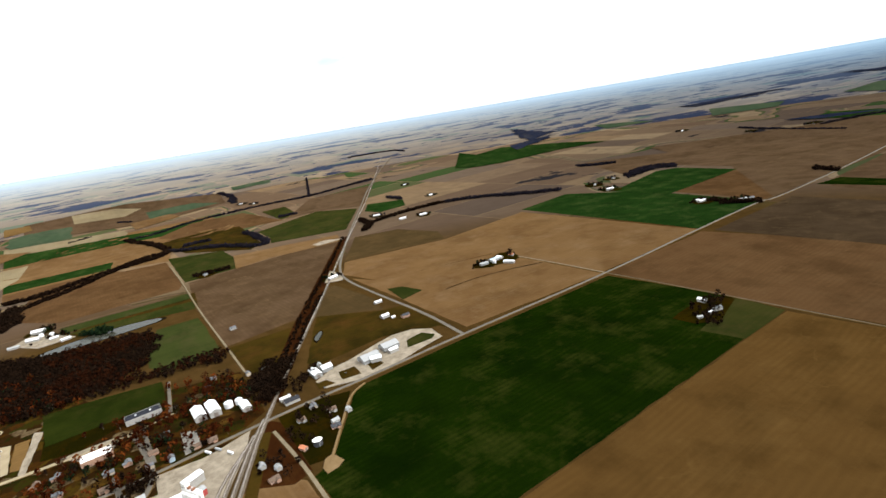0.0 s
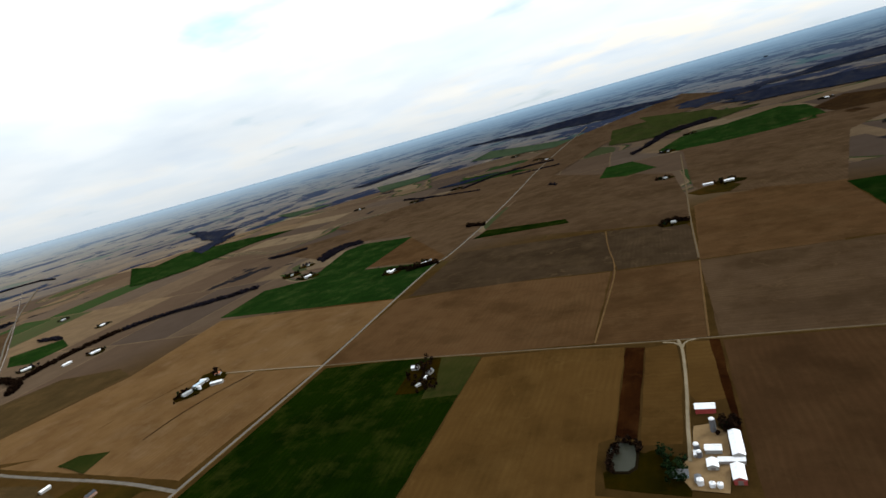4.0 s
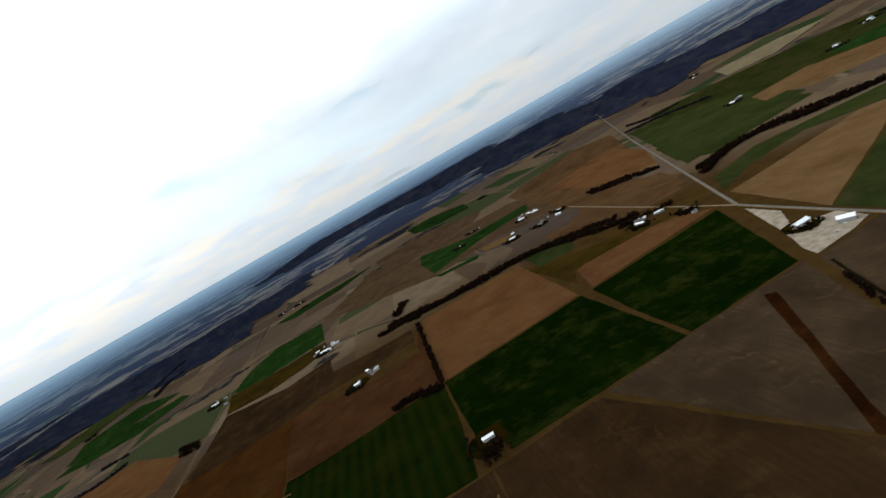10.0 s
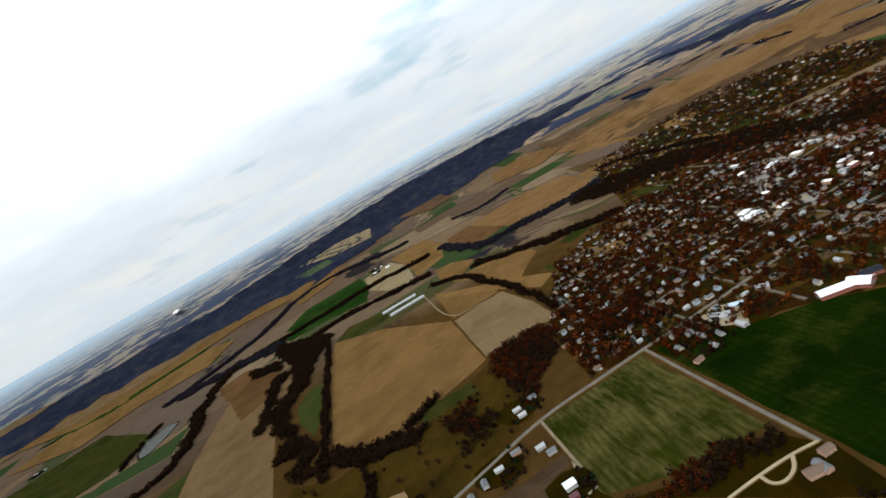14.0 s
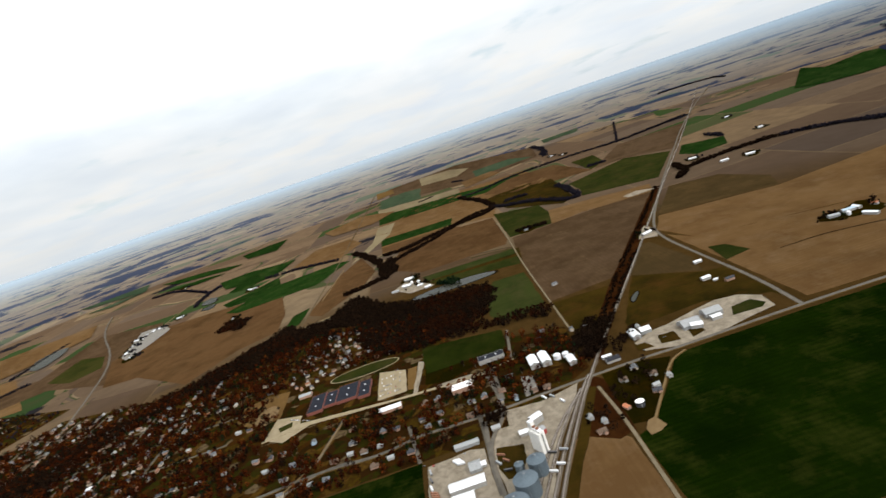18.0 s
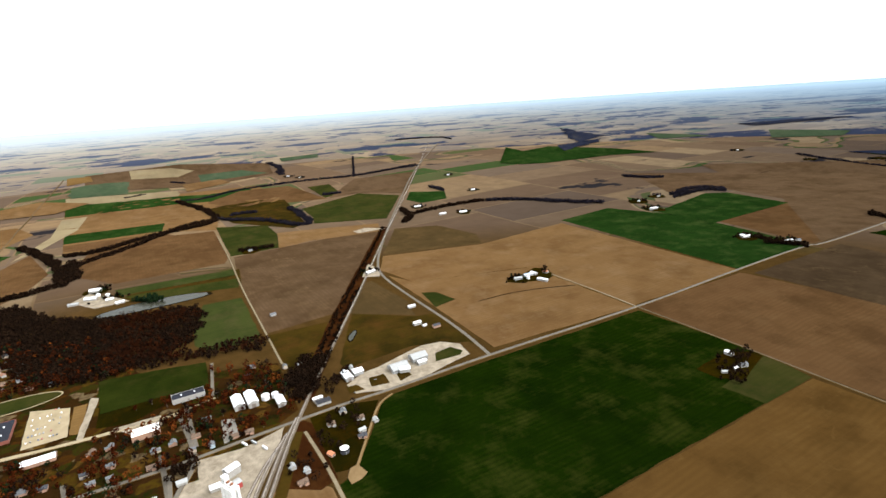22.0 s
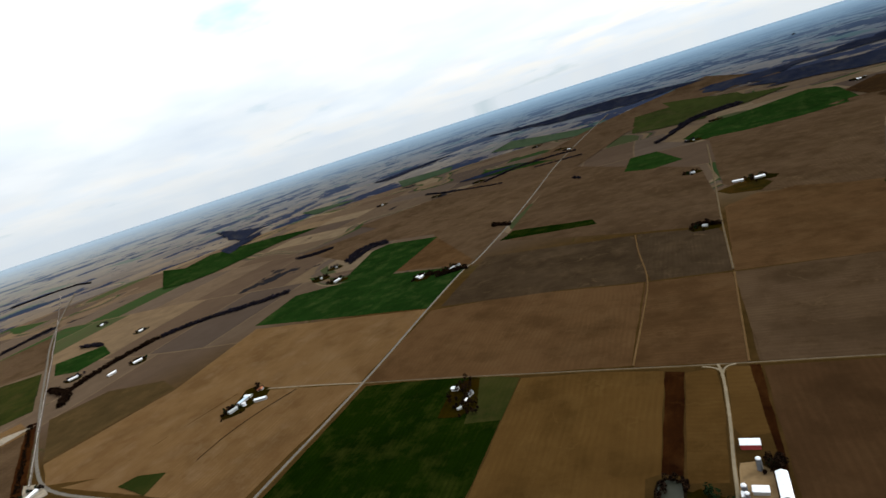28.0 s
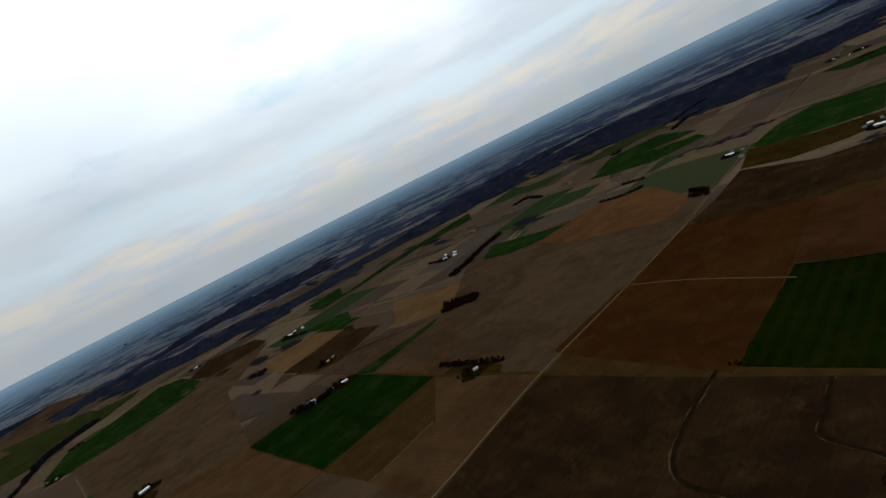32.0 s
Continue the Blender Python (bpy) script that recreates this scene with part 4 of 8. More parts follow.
field("wheat", (1566, 784), (1558, 693), (1926, 703), (1947, 780))
field("bare_brown", (1559, 678), (1911, 686), (1702, 238), (1560, -39), (1550, 332))
field("bare_grey", (1566, 323), (1759, 21), (1958, -42), (1559, -55))
field("bare_grey", (1983, 535), (2332, -81), (1963, -56), (1664, 145), (1622, 356))
field("bare_grey", (827, 2067), (1477, 2312), (1856, 2192), (1150, 1356), (1006, 982), (815, 1261))
field("bare_grey", (1540, 781), (1950, 794), (1973, 587), (1791, 499))
field("stubble_tan", (2138, 1262), (2276, 630), (1959, 514), (1889, 950))
field("bare_rust", (2330, -89), (2344, -433), (2177, -435), (1948, -454), (1572, -449), (1555, -447), (1627, -60), (1644, -20))
field("bare_rust2", (2332, -434), (2334, -453), (2233, -690), (2249, -822), (2464, -847), (1961, -839), (1949, -720), (1936, -540), (1949, -457), (2177, -435))
field("wheat", (1942, -458), (1936, -540), (1949, -720), (1952, -837), (1767, -834), (1560, -817), (1566, -587), (1572, -449))
field("wheat_stripe", (1932, -462), (1930, -540), (1942, -719), (1949, -834), (1769, -833), (1564, -817), (1569, -587), (1574, -452))
field("wheat", (1952, -843), (1966, -1208), (1573, -1208), (1573, -882), (1620, -874), (1620, -843))
field("bare_tan2", (1960, -842), (1978, -1208), (2509, -1235), (2523, -877), (2379, -854))
field("bare_dark", (2346, -94), (2631, -124), (2591, -381), (2513, -700), (2493, -832), (2362, -827), (2369, -508), (2361, -431))
field("bare_grey", (2517, 1080), (2745, 609), (2354, -76), (1970, -44), (1644, -20), (1928, 649))
field("bare_dark", (1177, -839), (1554, -843), (1562, -1035), (1185, -1195), (1171, -1171))
field("wheat", (1961, -1237), (1974, -1604), (1581, -1439), (1577, -1218), (1752, -1221))
field("bare_tan2", (2134, -1283), (2178, -1419), (2084, -1571), (1998, -1611), (1974, -1245))
field("pasture", (2368, -1226), (2195, -1474), (2113, -1572), (2151, -1281), (2042, -1240))
field("wheat_light", (2583, -1271), (2426, -1407), (2328, -1377), (2343, -1256))
field("bare_damp", (1573, -1441), (1398, -1365), (1274, -1320), (1216, -1303), (1172, -1270), (1171, -1229), (1186, -1198), (1563, -1049), (1574, -1216))
field("bare_damp", (1565, -1594), (1255, -1582), (1253, -1540), (1234, -1341), (1255, -1326), (1350, -1366), (1553, -1451), (1560, -1486))
field("stubble_brown2", (1564, -1602), (1258, -1594), (1285, -1828), (1439, -3075), (1613, -3152), (1634, -2491), (1562, -1616))
field("wheat_light", (1573, -1614), (1677, -1621), (1978, -2226), (1872, -2257), (1631, -2451), (1590, -1864))
field("stubble_tan", (2035, -1696), (1681, -1622), (1985, -2218), (2064, -2237), (2046, -2061))
field("bare_brown", (2652, -1396), (2585, -1609), (2358, -1763), (2276, -1732), (2297, -1596), (2413, -1408))
field("stubble_gold", (1164, -1991), (1190, -2689), (1176, -2890), (986, -2702), (790, -2376), (785, -2001), (925, -1943), (991, -1895), (1029, -1883))
field("stubble_pale2", (783, -2362), (623, -2373), (599, -2162), (602, -1987), (659, -2020), (781, -2003))
field("stubble_gold", (774, -2761), (644, -2500), (627, -2384), (781, -2384))
field("stubble_gold", (687, -2801), (557, -2770), (434, -2645), (428, -2546), (497, -2554), (562, -2354), (636, -2603))
field("pasture", (1271, -1853), (1260, -1966), (1155, -1884), (1078, -1895), (995, -1848), (914, -1733), (846, -1696), (795, -1691), (923, -1631), (1015, -1607), (1168, -1600), (1241, -1602))
field("pasture", (987, -1878), (788, -1976), (773, -1733), (791, -1688), (937, -1712), (995, -1848))
field("grass", (993, -1953), (842, -1942), (836, -1890), (956, -1889))
field("dark_grass", (572, -1683), (566, -1600), (555, -1556), (459, -1578), (394, -1572), (420, -1675), (491, -1682))
field("dark_grass", (386, -1553), (382, -1437), (346, -1437), (265, -1434), (223, -1413), (236, -1461), (292, -1508), (324, -1506))
field("wheat_pale", (781, -1667), (588, -1676), (584, -1520), (590, -1407), (651, -1413), (718, -1429), (786, -1458))
field("bare_damp", (971, -1563), (954, -1575), (861, -1562), (791, -1571), (790, -1543), (826, -1533), (836, -1484), (840, -1434), (841, -1401), (883, -1405), (916, -1402), (954, -1442), (967, -1516))
field("dark_grass", (1157, -1581), (1016, -1600), (999, -1513), (1020, -1468), (982, -1421), (1159, -1496))
field("dark_grass", (1193, -1469), (1156, -1543), (1073, -1242), (1131, -1220), (1138, -1280))
field("dark_grass", (791, -1539), (786, -1468), (774, -1434), (708, -1410), (756, -1324), (896, -1398), (839, -1394))
field("wheat", (566, -1675), (449, -1585), (390, -1556), (256, -1487), (70, -1419), (66, -1079), (117, -1078), (273, -1070), (293, -937), (570, -937))
field("stubble_gold", (765, -2724), (548, -2397), (488, -2271), (549, -2223), (623, -2402), (760, -2655))
field("grass", (480, -2372), (417, -2294), (335, -2257), (304, -2205), (406, -2207), (488, -2271))
field("stubble_gold", (413, -2264), (227, -2355), (137, -2281), (276, -2184), (363, -2279))
field("pasture", (-380, -1059), (-339, -885), (-245, -877), (-259, -962), (-196, -958), (-236, -1059))
field("town_ground", (673, -1698), (644, -1952), (459, -2323), (117, -2460), (-332, -2577), (-820, -2245), (-644, -1718), (-820, -1405), (-644, -1093), (-332, -976), (-246, -752), (-49, -765), (59, -937), (62, -1078), (64, -1425), (224, -1413), (390, -1560), (566, -1687))
field("town_ground", (117, -2489), (-195, -3318), (-976, -3514), (-1249, -2928), (-937, -2303), (-332, -2606))
field("weeds", (1552, -1338), (1541, -1353), (1333, -1241), (1222, -1184), (1241, -1176), (1378, -1251))
field("weeds", (767, -40), (781, -42), (782, -235), (778, -314), (774, -282), (772, -213))
field("stubble_tan", (172, -781), (336, -785), (390, -859), (390, -976), (293, -921), (137, -851), (125, -810))
field("weeds", (-16, -771), (4, -759), (158, -769), (167, -795), (130, -844))
field("dark_grass", (-23, -756), (-15, -695), (6, -643), (79, -690), (151, -742), (145, -768), (72, -763))
field("stubble_gold", (-234, -2811), (-371, -2928), (-390, -2889), (-264, -2782))
field("stubble_gold", (-508, -3045), (-644, -3201), (-673, -3162), (-537, -3016))
field("stubble_gold", (-644, -2655), (-820, -2772), (-839, -2733), (-673, -2625))
field("pasture", (-293, -3123), (-508, -3299), (-586, -3240), (-390, -3065))
field("grass", (-742, -2889), (-878, -3045), (-937, -2987), (-800, -2850))
field("stubble_gold", (-859, -3201), (-976, -3318), (-1005, -3279), (-888, -3162))
field("grass", (-78, -2772), (-176, -2928), (-137, -2948), (-39, -2791))
field("weeds", (-89, -772), (-261, -667), (-380, -602), (-645, -444), (-863, -313), (-1229, -92), (-1206, -72), (-839, -291), (-599, -432), (-333, -583), (-238, -641), (-61, -737))
field("dark_grass", (255, -147), (245, -57), (274, -9), (295, -15), (324, -116), (294, -146))
field("dark_grass", (-341, -86), (-381, 15), (-357, 33), (-295, 17), (-279, -22), (-297, -69))
field("dark_grass", (634, -356), (670, -317), (714, -330), (724, -362), (721, -389), (636, -378))
field("dark_grass", (1169, -1317), (1166, -1449), (1091, -1438), (988, -1419), (981, -1384), (985, -1316))
field("bare_damp", (895, -1397), (843, -1394), (798, -1383), (797, -1342), (850, -1350), (901, -1384))
field("bare_damp", (969, -1375), (915, -1376), (922, -1315), (969, -1315))
field("pasture", (279, -911), (205, -882), (96, -828), (12, -789), (21, -778), (129, -826), (213, -868), (285, -896))
field("dark_grass", (725, -1394), (641, -1403), (593, -1387), (572, -1335), (580, -1278), (597, -1265))
field("dark_grass", (-341, -1058), (-329, -876), (-223, -883), (-211, -959), (-180, -1013), (-198, -1064))
field("dark_grass", (1250, -1518), (1221, -1584), (1166, -1584), (1128, -1449), (993, -1420), (999, -1377), (1247, -1337), (1233, -1396))
field("stubble_tan", (-3159, -1328), (-3103, -1012), (-3178, -708), (-3071, -216), (-2324, -221), (-2109, -588), (-1740, -657), (-1899, -857), (-1721, -1113), (-1745, -1227))
field("bare_grey", (-5403, -1348), (-5642, -514), (-4634, 208), (-3716, 45), (-3437, -479), (-4010, -1277))
field("stubble_pale", (-3720, -1370), (-3508, -985), (-3351, -695), (-3072, -686), (-3103, -1012), (-3367, -1343))
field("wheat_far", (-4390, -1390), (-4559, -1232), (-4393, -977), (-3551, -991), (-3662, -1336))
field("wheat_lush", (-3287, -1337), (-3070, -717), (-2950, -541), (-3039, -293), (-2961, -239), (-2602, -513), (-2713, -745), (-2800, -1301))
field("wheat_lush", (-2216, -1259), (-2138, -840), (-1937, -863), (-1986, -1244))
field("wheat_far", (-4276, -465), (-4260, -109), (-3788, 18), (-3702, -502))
field("stubble_gold", (-5338, -1491), (-5308, -1302), (-4787, -1260), (-4630, -1438))
field("grass", (-1928, -220), (-2136, 170), (-1868, 303), (-1361, -4), (-1519, -284), (-1654, -245))
field("grass", (-2659, 21), (-2657, 167), (-2229, 97), (-2155, -21))
field("bare_brown", (-2604, -586), (-2905, -352), (-2834, -55), (-2117, -18), (-2195, -255), (-2330, -568))
field("pasture", (-2371, -616), (-2494, -411), (-2304, -211), (-1577, -308), (-1497, -379), (-1842, -572))
field("grass", (-1807, -652), (-1654, -456), (-1439, -464), (-1203, -514), (-1207, -685))
field("stubble_tan", (-1459, -458), (-1384, -261), (-1298, -73), (-1158, -124), (-1215, -387), (-1195, -516))
field("stubble_tan", (-1860, -685), (-1969, -618), (-2408, -611), (-2272, -835), (-1919, -812))
field("bare_brown", (-1689, -1141), (-1781, -824), (-1730, -670), (-1201, -695), (-1123, -717), (-1141, -1043), (-1301, -1146), (-1479, -1170))
field("bare_brown", (-1949, -1241), (-1888, -868), (-1781, -824), (-1704, -1023), (-1810, -1232))
field("wheat_light", (-1061, -1044), (-1028, -708), (-958, -713), (-987, -1031))
field("grass", (-969, -1025), (-914, -713), (-815, -725), (-857, -835), (-877, -956))
field("wheat_lush", (-1702, 263), (-1916, 390), (-1769, 529), (-1564, 423), (-1562, 274))
field("bare_grey", (-2117, -18), (-2732, 369), (-2676, 813), (-1896, 352), (-2136, 170))
field("stubble_pale", (-5472, -980), (-5280, -615), (-4735, -452), (-4305, -620), (-4560, -967))
field("stubble_tan", (-3680, -633), (-3762, -360), (-3455, -330), (-3240, -638))
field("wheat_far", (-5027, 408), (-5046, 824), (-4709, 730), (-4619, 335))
field("bare_grey", (-1252, 2001), (-415, 2719), (31, 4525), (1024, 6862), (1508, 4575), (999, 4341), (349, 3226), (55, 1831), (-10, 802), (-421, 1349))
field("wheat_lush", (716, 2298), (838, 2638), (1007, 2690), (1407, 3001), (1509, 2800), (1483, 2269), (1332, 2314), (1069, 2241), (804, 2117))
field("wheat_lush", (443, 1766), (449, 2095), (580, 2113), (700, 1746), (567, 1678))
field("wheat_light", (349, 4132), (834, 4248), (1117, 3935), (1146, 3381), (848, 3514), (855, 2905), (575, 2945), (393, 3070))
field("wheat_lush", (2333, 2531), (2607, 2530), (2427, 2211), (2295, 2341))
field("wheat_lush", (1933, 1854), (2101, 1740), (2109, 1648), (1998, 1452), (1922, 1734))
field("wheat_lush", (1561, 787), (1619, 787), (1578, 713))
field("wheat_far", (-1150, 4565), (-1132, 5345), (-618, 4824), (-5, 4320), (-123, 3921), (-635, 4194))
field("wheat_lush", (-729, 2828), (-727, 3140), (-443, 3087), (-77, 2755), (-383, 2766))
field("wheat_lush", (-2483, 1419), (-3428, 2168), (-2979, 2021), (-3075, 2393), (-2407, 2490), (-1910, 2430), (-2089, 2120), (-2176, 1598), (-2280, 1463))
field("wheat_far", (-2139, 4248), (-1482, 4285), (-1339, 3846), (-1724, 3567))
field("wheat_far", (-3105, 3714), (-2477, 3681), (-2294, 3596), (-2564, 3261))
field("bare_dark", (1557, 1421), (1855, 1596), (1945, 1360), (1822, 1142), (1573, 1160))
field("stubble_tan", (1557, 1684), (1735, 1697), (1914, 1673), (1639, 1492), (1564, 1466))
field("bare_dark", (1488, 2573), (1701, 2864), (1926, 2550), (1882, 2265), (1539, 2095))
field("bare_grey", (804, 2117), (1227, 2253), (1490, 2119), (1381, 2137), (942, 1744))
field("pasture", (1573, 1160), (1697, 1126), (1637, 1042), (1554, 1043))
field("pasture", (792, 1051), (909, 1152), (952, 1042), (910, 967), (826, 992))
field("bare_tan2", (2520, 645), (2896, 534), (2939, 300), (2622, 1), (2422, 15), (2431, 438))
field("bare_grey", (1837, 428), (1868, 403), (2363, 396), (2410, 10), (2324, -88), (1933, -56))
field("bare_grey", (1447, 1250), (1717, 1133), (1924, 758), (2009, 553), (1841, 459), (1614, 424), (1546, 711), (1545, 1343))
field("wheat_lush", (2266, 2422), (2469, 2175), (2916, 2290), (3795, 2262), (3511, 1967), (3088, 2147), (2531, 2123), (2228, 2155))
field("wheat_lush", (2459, 928), (2657, 1038), (2674, 788), (2687, 597), (2541, 628), (2455, 762))
field("wheat_lush", (1902, 1658), (2025, 1679), (2025, 1397), (1901, 1424))
field("wheat_lush", (1543, 760), (1709, 718), (1913, 685), (1831, 658), (1558, 659))
field("wheat_lush", (3500, 938), (3800, 823), (3748, 581), (3778, 381), (3662, 297), (3436, 483), (3449, 759))
field("wheat_light", (4228, 1432), (4506, 1311), (4932, 1272), (4637, 911), (4217, 1070), (4119, 1247))
field("wheat_lush", (3107, -68), (3344, -95), (3550, -203), (3525, -455), (3094, -496), (3053, -310), (3032, -128))
field("pasture", (3073, -66), (3036, -295), (3054, -500), (2904, -515), (2828, -426), (2775, -277), (2809, -108))
field("wheat_lush", (710, 2299), (855, 2446), (1167, 2658), (1401, 2687), (1447, 2200), (1232, 2128), (988, 2105), (757, 2161))
field("wheat_light", (556, 4768), (915, 4230), (1155, 3640), (1386, 3433), (1079, 3100), (728, 3413))
field("bare_dark", (1553, 1359), (1811, 1499), (1901, 1219), (1901, 1072), (1633, 999), (1560, 1059))
field("stubble_tan", (1657, 1778), (1902, 1658), (1906, 1377), (1553, 1359))
field("bare_dark", (2320, -112), (2794, -112), (2687, -373), (2740, -531), (2427, -561), (2334, -446))
field("pasture", (1552, 295), (1596, 280), (1592, 106), (1556, 87))
field("bare_grey", (3552, -458), (4275, -790), (3754, -975), (3877, -1370), (3840, -1667), (3272, -1822), (2841, -1719), (3110, -1353), (3056, -1025), (3307, -707))
field("wheat_lush", (4371, -88), (4481, -369), (4530, -805), (4275, -544), (4196, -230))
field("wheat_lush", (5363, -1179), (5317, -1421), (4982, -1644), (4609, -1599), (4673, -1376), (4867, -1190))
field("wheat_lush", (3760, -1066), (3506, -1311), (3493, -1650), (3331, -1603), (3266, -1310), (3112, -1035), (3506, -1026))
field("wheat_lush", (3056, -1025), (2978, -1227), (2927, -1200), (2994, -1040))
field("bare_grey", (4588, -830), (4577, -1264), (4354, -1400), (4134, -1559), (3763, -1378), (3815, -1056), (3710, -864))
field("stubble_gold", (3084, -1258), (3033, -1385), (2921, -1373), (2968, -1252))
field("bare_brown", (4040, -1737), (4400, -2375), (4125, -2550), (2746, -1958), (2841, -1719), (3319, -1647))
field("stubble_tan", (3000, -1776), (2893, -2031), (2721, -1954), (2787, -1716))
field("wheat_light", (2986, -2124), (2979, -2301), (2573, -2448), (2429, -2398), (2439, -2141), (2416, -1980), (2596, -1954))
field("wheat_light", (3765, -2461), (3703, -2781), (3448, -2815), (3248, -2614), (3376, -2360))
field("stubble_tan", (2871, -2543), (2787, -2729), (2514, -2828), (2384, -2659), (2529, -2507))
field("wheat_lush", (3615, 936), (3744, 760), (3920, 439), (4239, 802), (3993, 1040))
field("bare_brown", (2823, -1695), (2582, -1869), (2322, -1781), (2305, -1590), (2536, -1414))
field("grass", (3963, -2762), (3753, -3068), (3305, -3467), (2886, -3608), (2500, -3736), (1967, -3106), (2099, -2912), (2347, -2877), (2640, -2755), (2964, -2545), (3231, -2356))
field("wheat_light", (3731, -2466), (3738, -2648), (3138, -2713), (2525, -2471), (2481, -2220), (2496, -2028), (2488, -1913), (2991, -2138))
field("wheat_light", (2207, -1788), (2263, -1989), (2113, -2352), (1972, -2216), (2145, -2051), (2138, -1856), (2067, -1704))
field("stubble_tan", (2900, -2571), (2863, -2822), (2512, -2962), (2375, -2700), (2614, -2624), (2701, -2453))
field("stubble_pale", (4184, -3443), (3990, -3812), (3720, -3890), (3574, -3374), (3757, -3186))
field("wheat_lush", (2906, -2981), (2806, -3210), (2514, -3220), (2460, -3064), (2700, -2887))
field("stubble_gold", (3303, -4163), (3069, -4550), (2569, -4501), (2144, -4596), (1921, -4377), (2005, -4002), (2443, -3987), (2665, -3798))
field("stubble_pale2", (5855, -6560), (5321, -7391), (3920, -6615), (2873, -6610), (2304, -6595), (2136, -6083), (2286, -5422), (2808, -5360), (3408, -5060), (3909, -4757))
field("wheat_lush", (3331, -4492), (2630, -4646), (2186, -4737), (2226, -4578), (2777, -4299))
field("wheat_lush", (1482, -3684), (1383, -3993), (1039, -4012), (1002, -3667), (1021, -3285), (1268, -3391))
field("stubble_gold", (1598, -4851), (1274, -4777), (1172, -4673), (1248, -4428), (1447, -4269))
field("bare_brown", (1754, -3264), (1628, -3314), (1462, -3122), (1393, -2986), (1466, -2713), (1648, -2982))
field("bare_tan2", (3532, -1824), (3724, -2299), (3099, -2147), (2777, -1978), (2842, -1765))
field("bare_brown", (3329, -1703), (2871, -1837), (2414, -1837), (2403, -1774), (2585, -1610), (3000, -1601))
field("bare_brown", (1620, -2927), (1561, -3112), (1403, -3007), (1411, -2798), (1431, -2696), (1509, -2617))
field("wheat_light", (1213, -2519), (1262, -2520), (1287, -2407), (1272, -2306), (1238, -2201), (1212, -2149), (1205, -2307))
field("stubble_brown2", (1322, -2777), (1367, -2812), (1386, -2705), (1372, -2511), (1332, -2625))
field("grass", (1176, -2895), (1118, -3014), (952, -2925), (959, -2800), (1070, -2794))
field("stubble_gold", (4271, -5537), (3450, -5354), (2661, -5168), (2098, -5210), (1657, -5674), (1098, -4753), (1362, -4612), (1928, -4858), (2459, -4607), (2957, -4404), (3636, -4836))
field("stubble_pale2", (3897, -5395), (3236, -5406), (2667, -5621), (2203, -6353), (2102, -5707), (2328, -5166), (2756, -4832), (3326, -4725))
field("wheat_lush", (1463, -3527), (1379, -3826), (1031, -3853), (1001, -3419), (1107, -3363), (1344, -3389), (1416, -3385))
field("stubble_pale", (1012, -3890), (842, -3959), (779, -3582), (792, -3160), (911, -3231), (997, -3485))
field("stubble_gold", (833, -4057), (601, -4058), (565, -3656), (627, -3277), (775, -3182), (779, -3582))
field("stubble_gold", (705, -3101), (629, -3074), (561, -2920), (643, -2798), (722, -2883))
field("bare_brown", (534, -3642), (389, -3667), (311, -3188), (475, -3129), (552, -3280))
field("stubble_gold", (697, -2775), (431, -2651), (429, -2545), (511, -2446), (566, -2354), (626, -2606))
field("stubble_tan", (389, -3667), (56, -3704), (-148, -3520), (-64, -3044), (58, -2921), (330, -3134))
field("stubble_tan", (-227, -5222), (-558, -5226), (-653, -4590), (-344, -4308), (-84, -4593))
field("bare_grey", (-718, -5347), (-942, -4772), (-1321, -4718), (-1132, -4007), (-587, -3603), (-538, -4344))
field("stubble_tan", (-391, -4028), (-788, -4067), (-1462, -4621), (-1723, -4087), (-1862, -3576), (-1772, -3124), (-1153, -2637), (-1154, -3073), (-1081, -3564), (-946, -3741), (-512, -3539))
field("bare_grey", (-222, -3674), (-358, -3343), (-478, -3373), (-370, -3156), (-120, -3148))
field("stubble_gold", (-136, -3358), (-176, -3194), (-67, -3105))
field("grass", (365, -2494), (211, -2581), (238, -2471), (354, -2429))
field("stubble_gold", (258, -2345), (142, -2338), (156, -2289), (248, -2264))
field("stubble_gold", (363, -2296), (302, -2209), (329, -2121), (386, -2187))
field("bare_grey", (-547, -3994), (-999, -4002), (-1241, -3571), (-1578, -3359), (-1598, -2883), (-2170, -2922), (-1989, -2460), (-1269, -2262), (-1097, -2271), (-1334, -2663), (-1207, -3029), (-972, -3274), (-564, -3439))
field("stubble_tan", (-462, -4399), (-995, -4611), (-1451, -4081), (-1795, -3668), (-1398, -3399), (-1037, -3635), (-506, -3759))
field("bare_brown", (-1065, -2264), (-1447, -2446), (-1827, -2383), (-1790, -2106), (-1697, -1733), (-1229, -1605), (-1007, -1583), (-944, -1710), (-763, -1818), (-1044, -2118))
field("stubble_tan", (-2132, -4569), (-2442, -4137), (-2577, -3638), (-2665, -3244), (-2290, -3057), (-1954, -3275), (-1740, -3734))
field("grass", (-1469, -2756), (-1757, -2781), (-1633, -2585), (-1412, -2470), (-1331, -2561))
field("wheat_far", (-3882, -4144), (-4037, -3566), (-3619, -3401), (-3725, -3951))
field("wheat_lush", (-3683, -3290), (-3540, -2803), (-3250, -2419), (-3179, -2522), (-3403, -3023))
field("wheat_lush", (-1894, -2098), (-1995, -1996), (-2153, -1857), (-1755, -1748), (-1759, -1878), (-1773, -2030))
field("wheat_lush", (-2669, -2393), (-2706, -2181), (-2613, -2003), (-2554, -1968), (-2230, -1878), (-2308, -2100), (-2341, -2240))
field("stubble_tan", (-2304, -1805), (-2661, -1730), (-2644, -1494), (-2376, -1391), (-2055, -1492), (-2131, -1684))
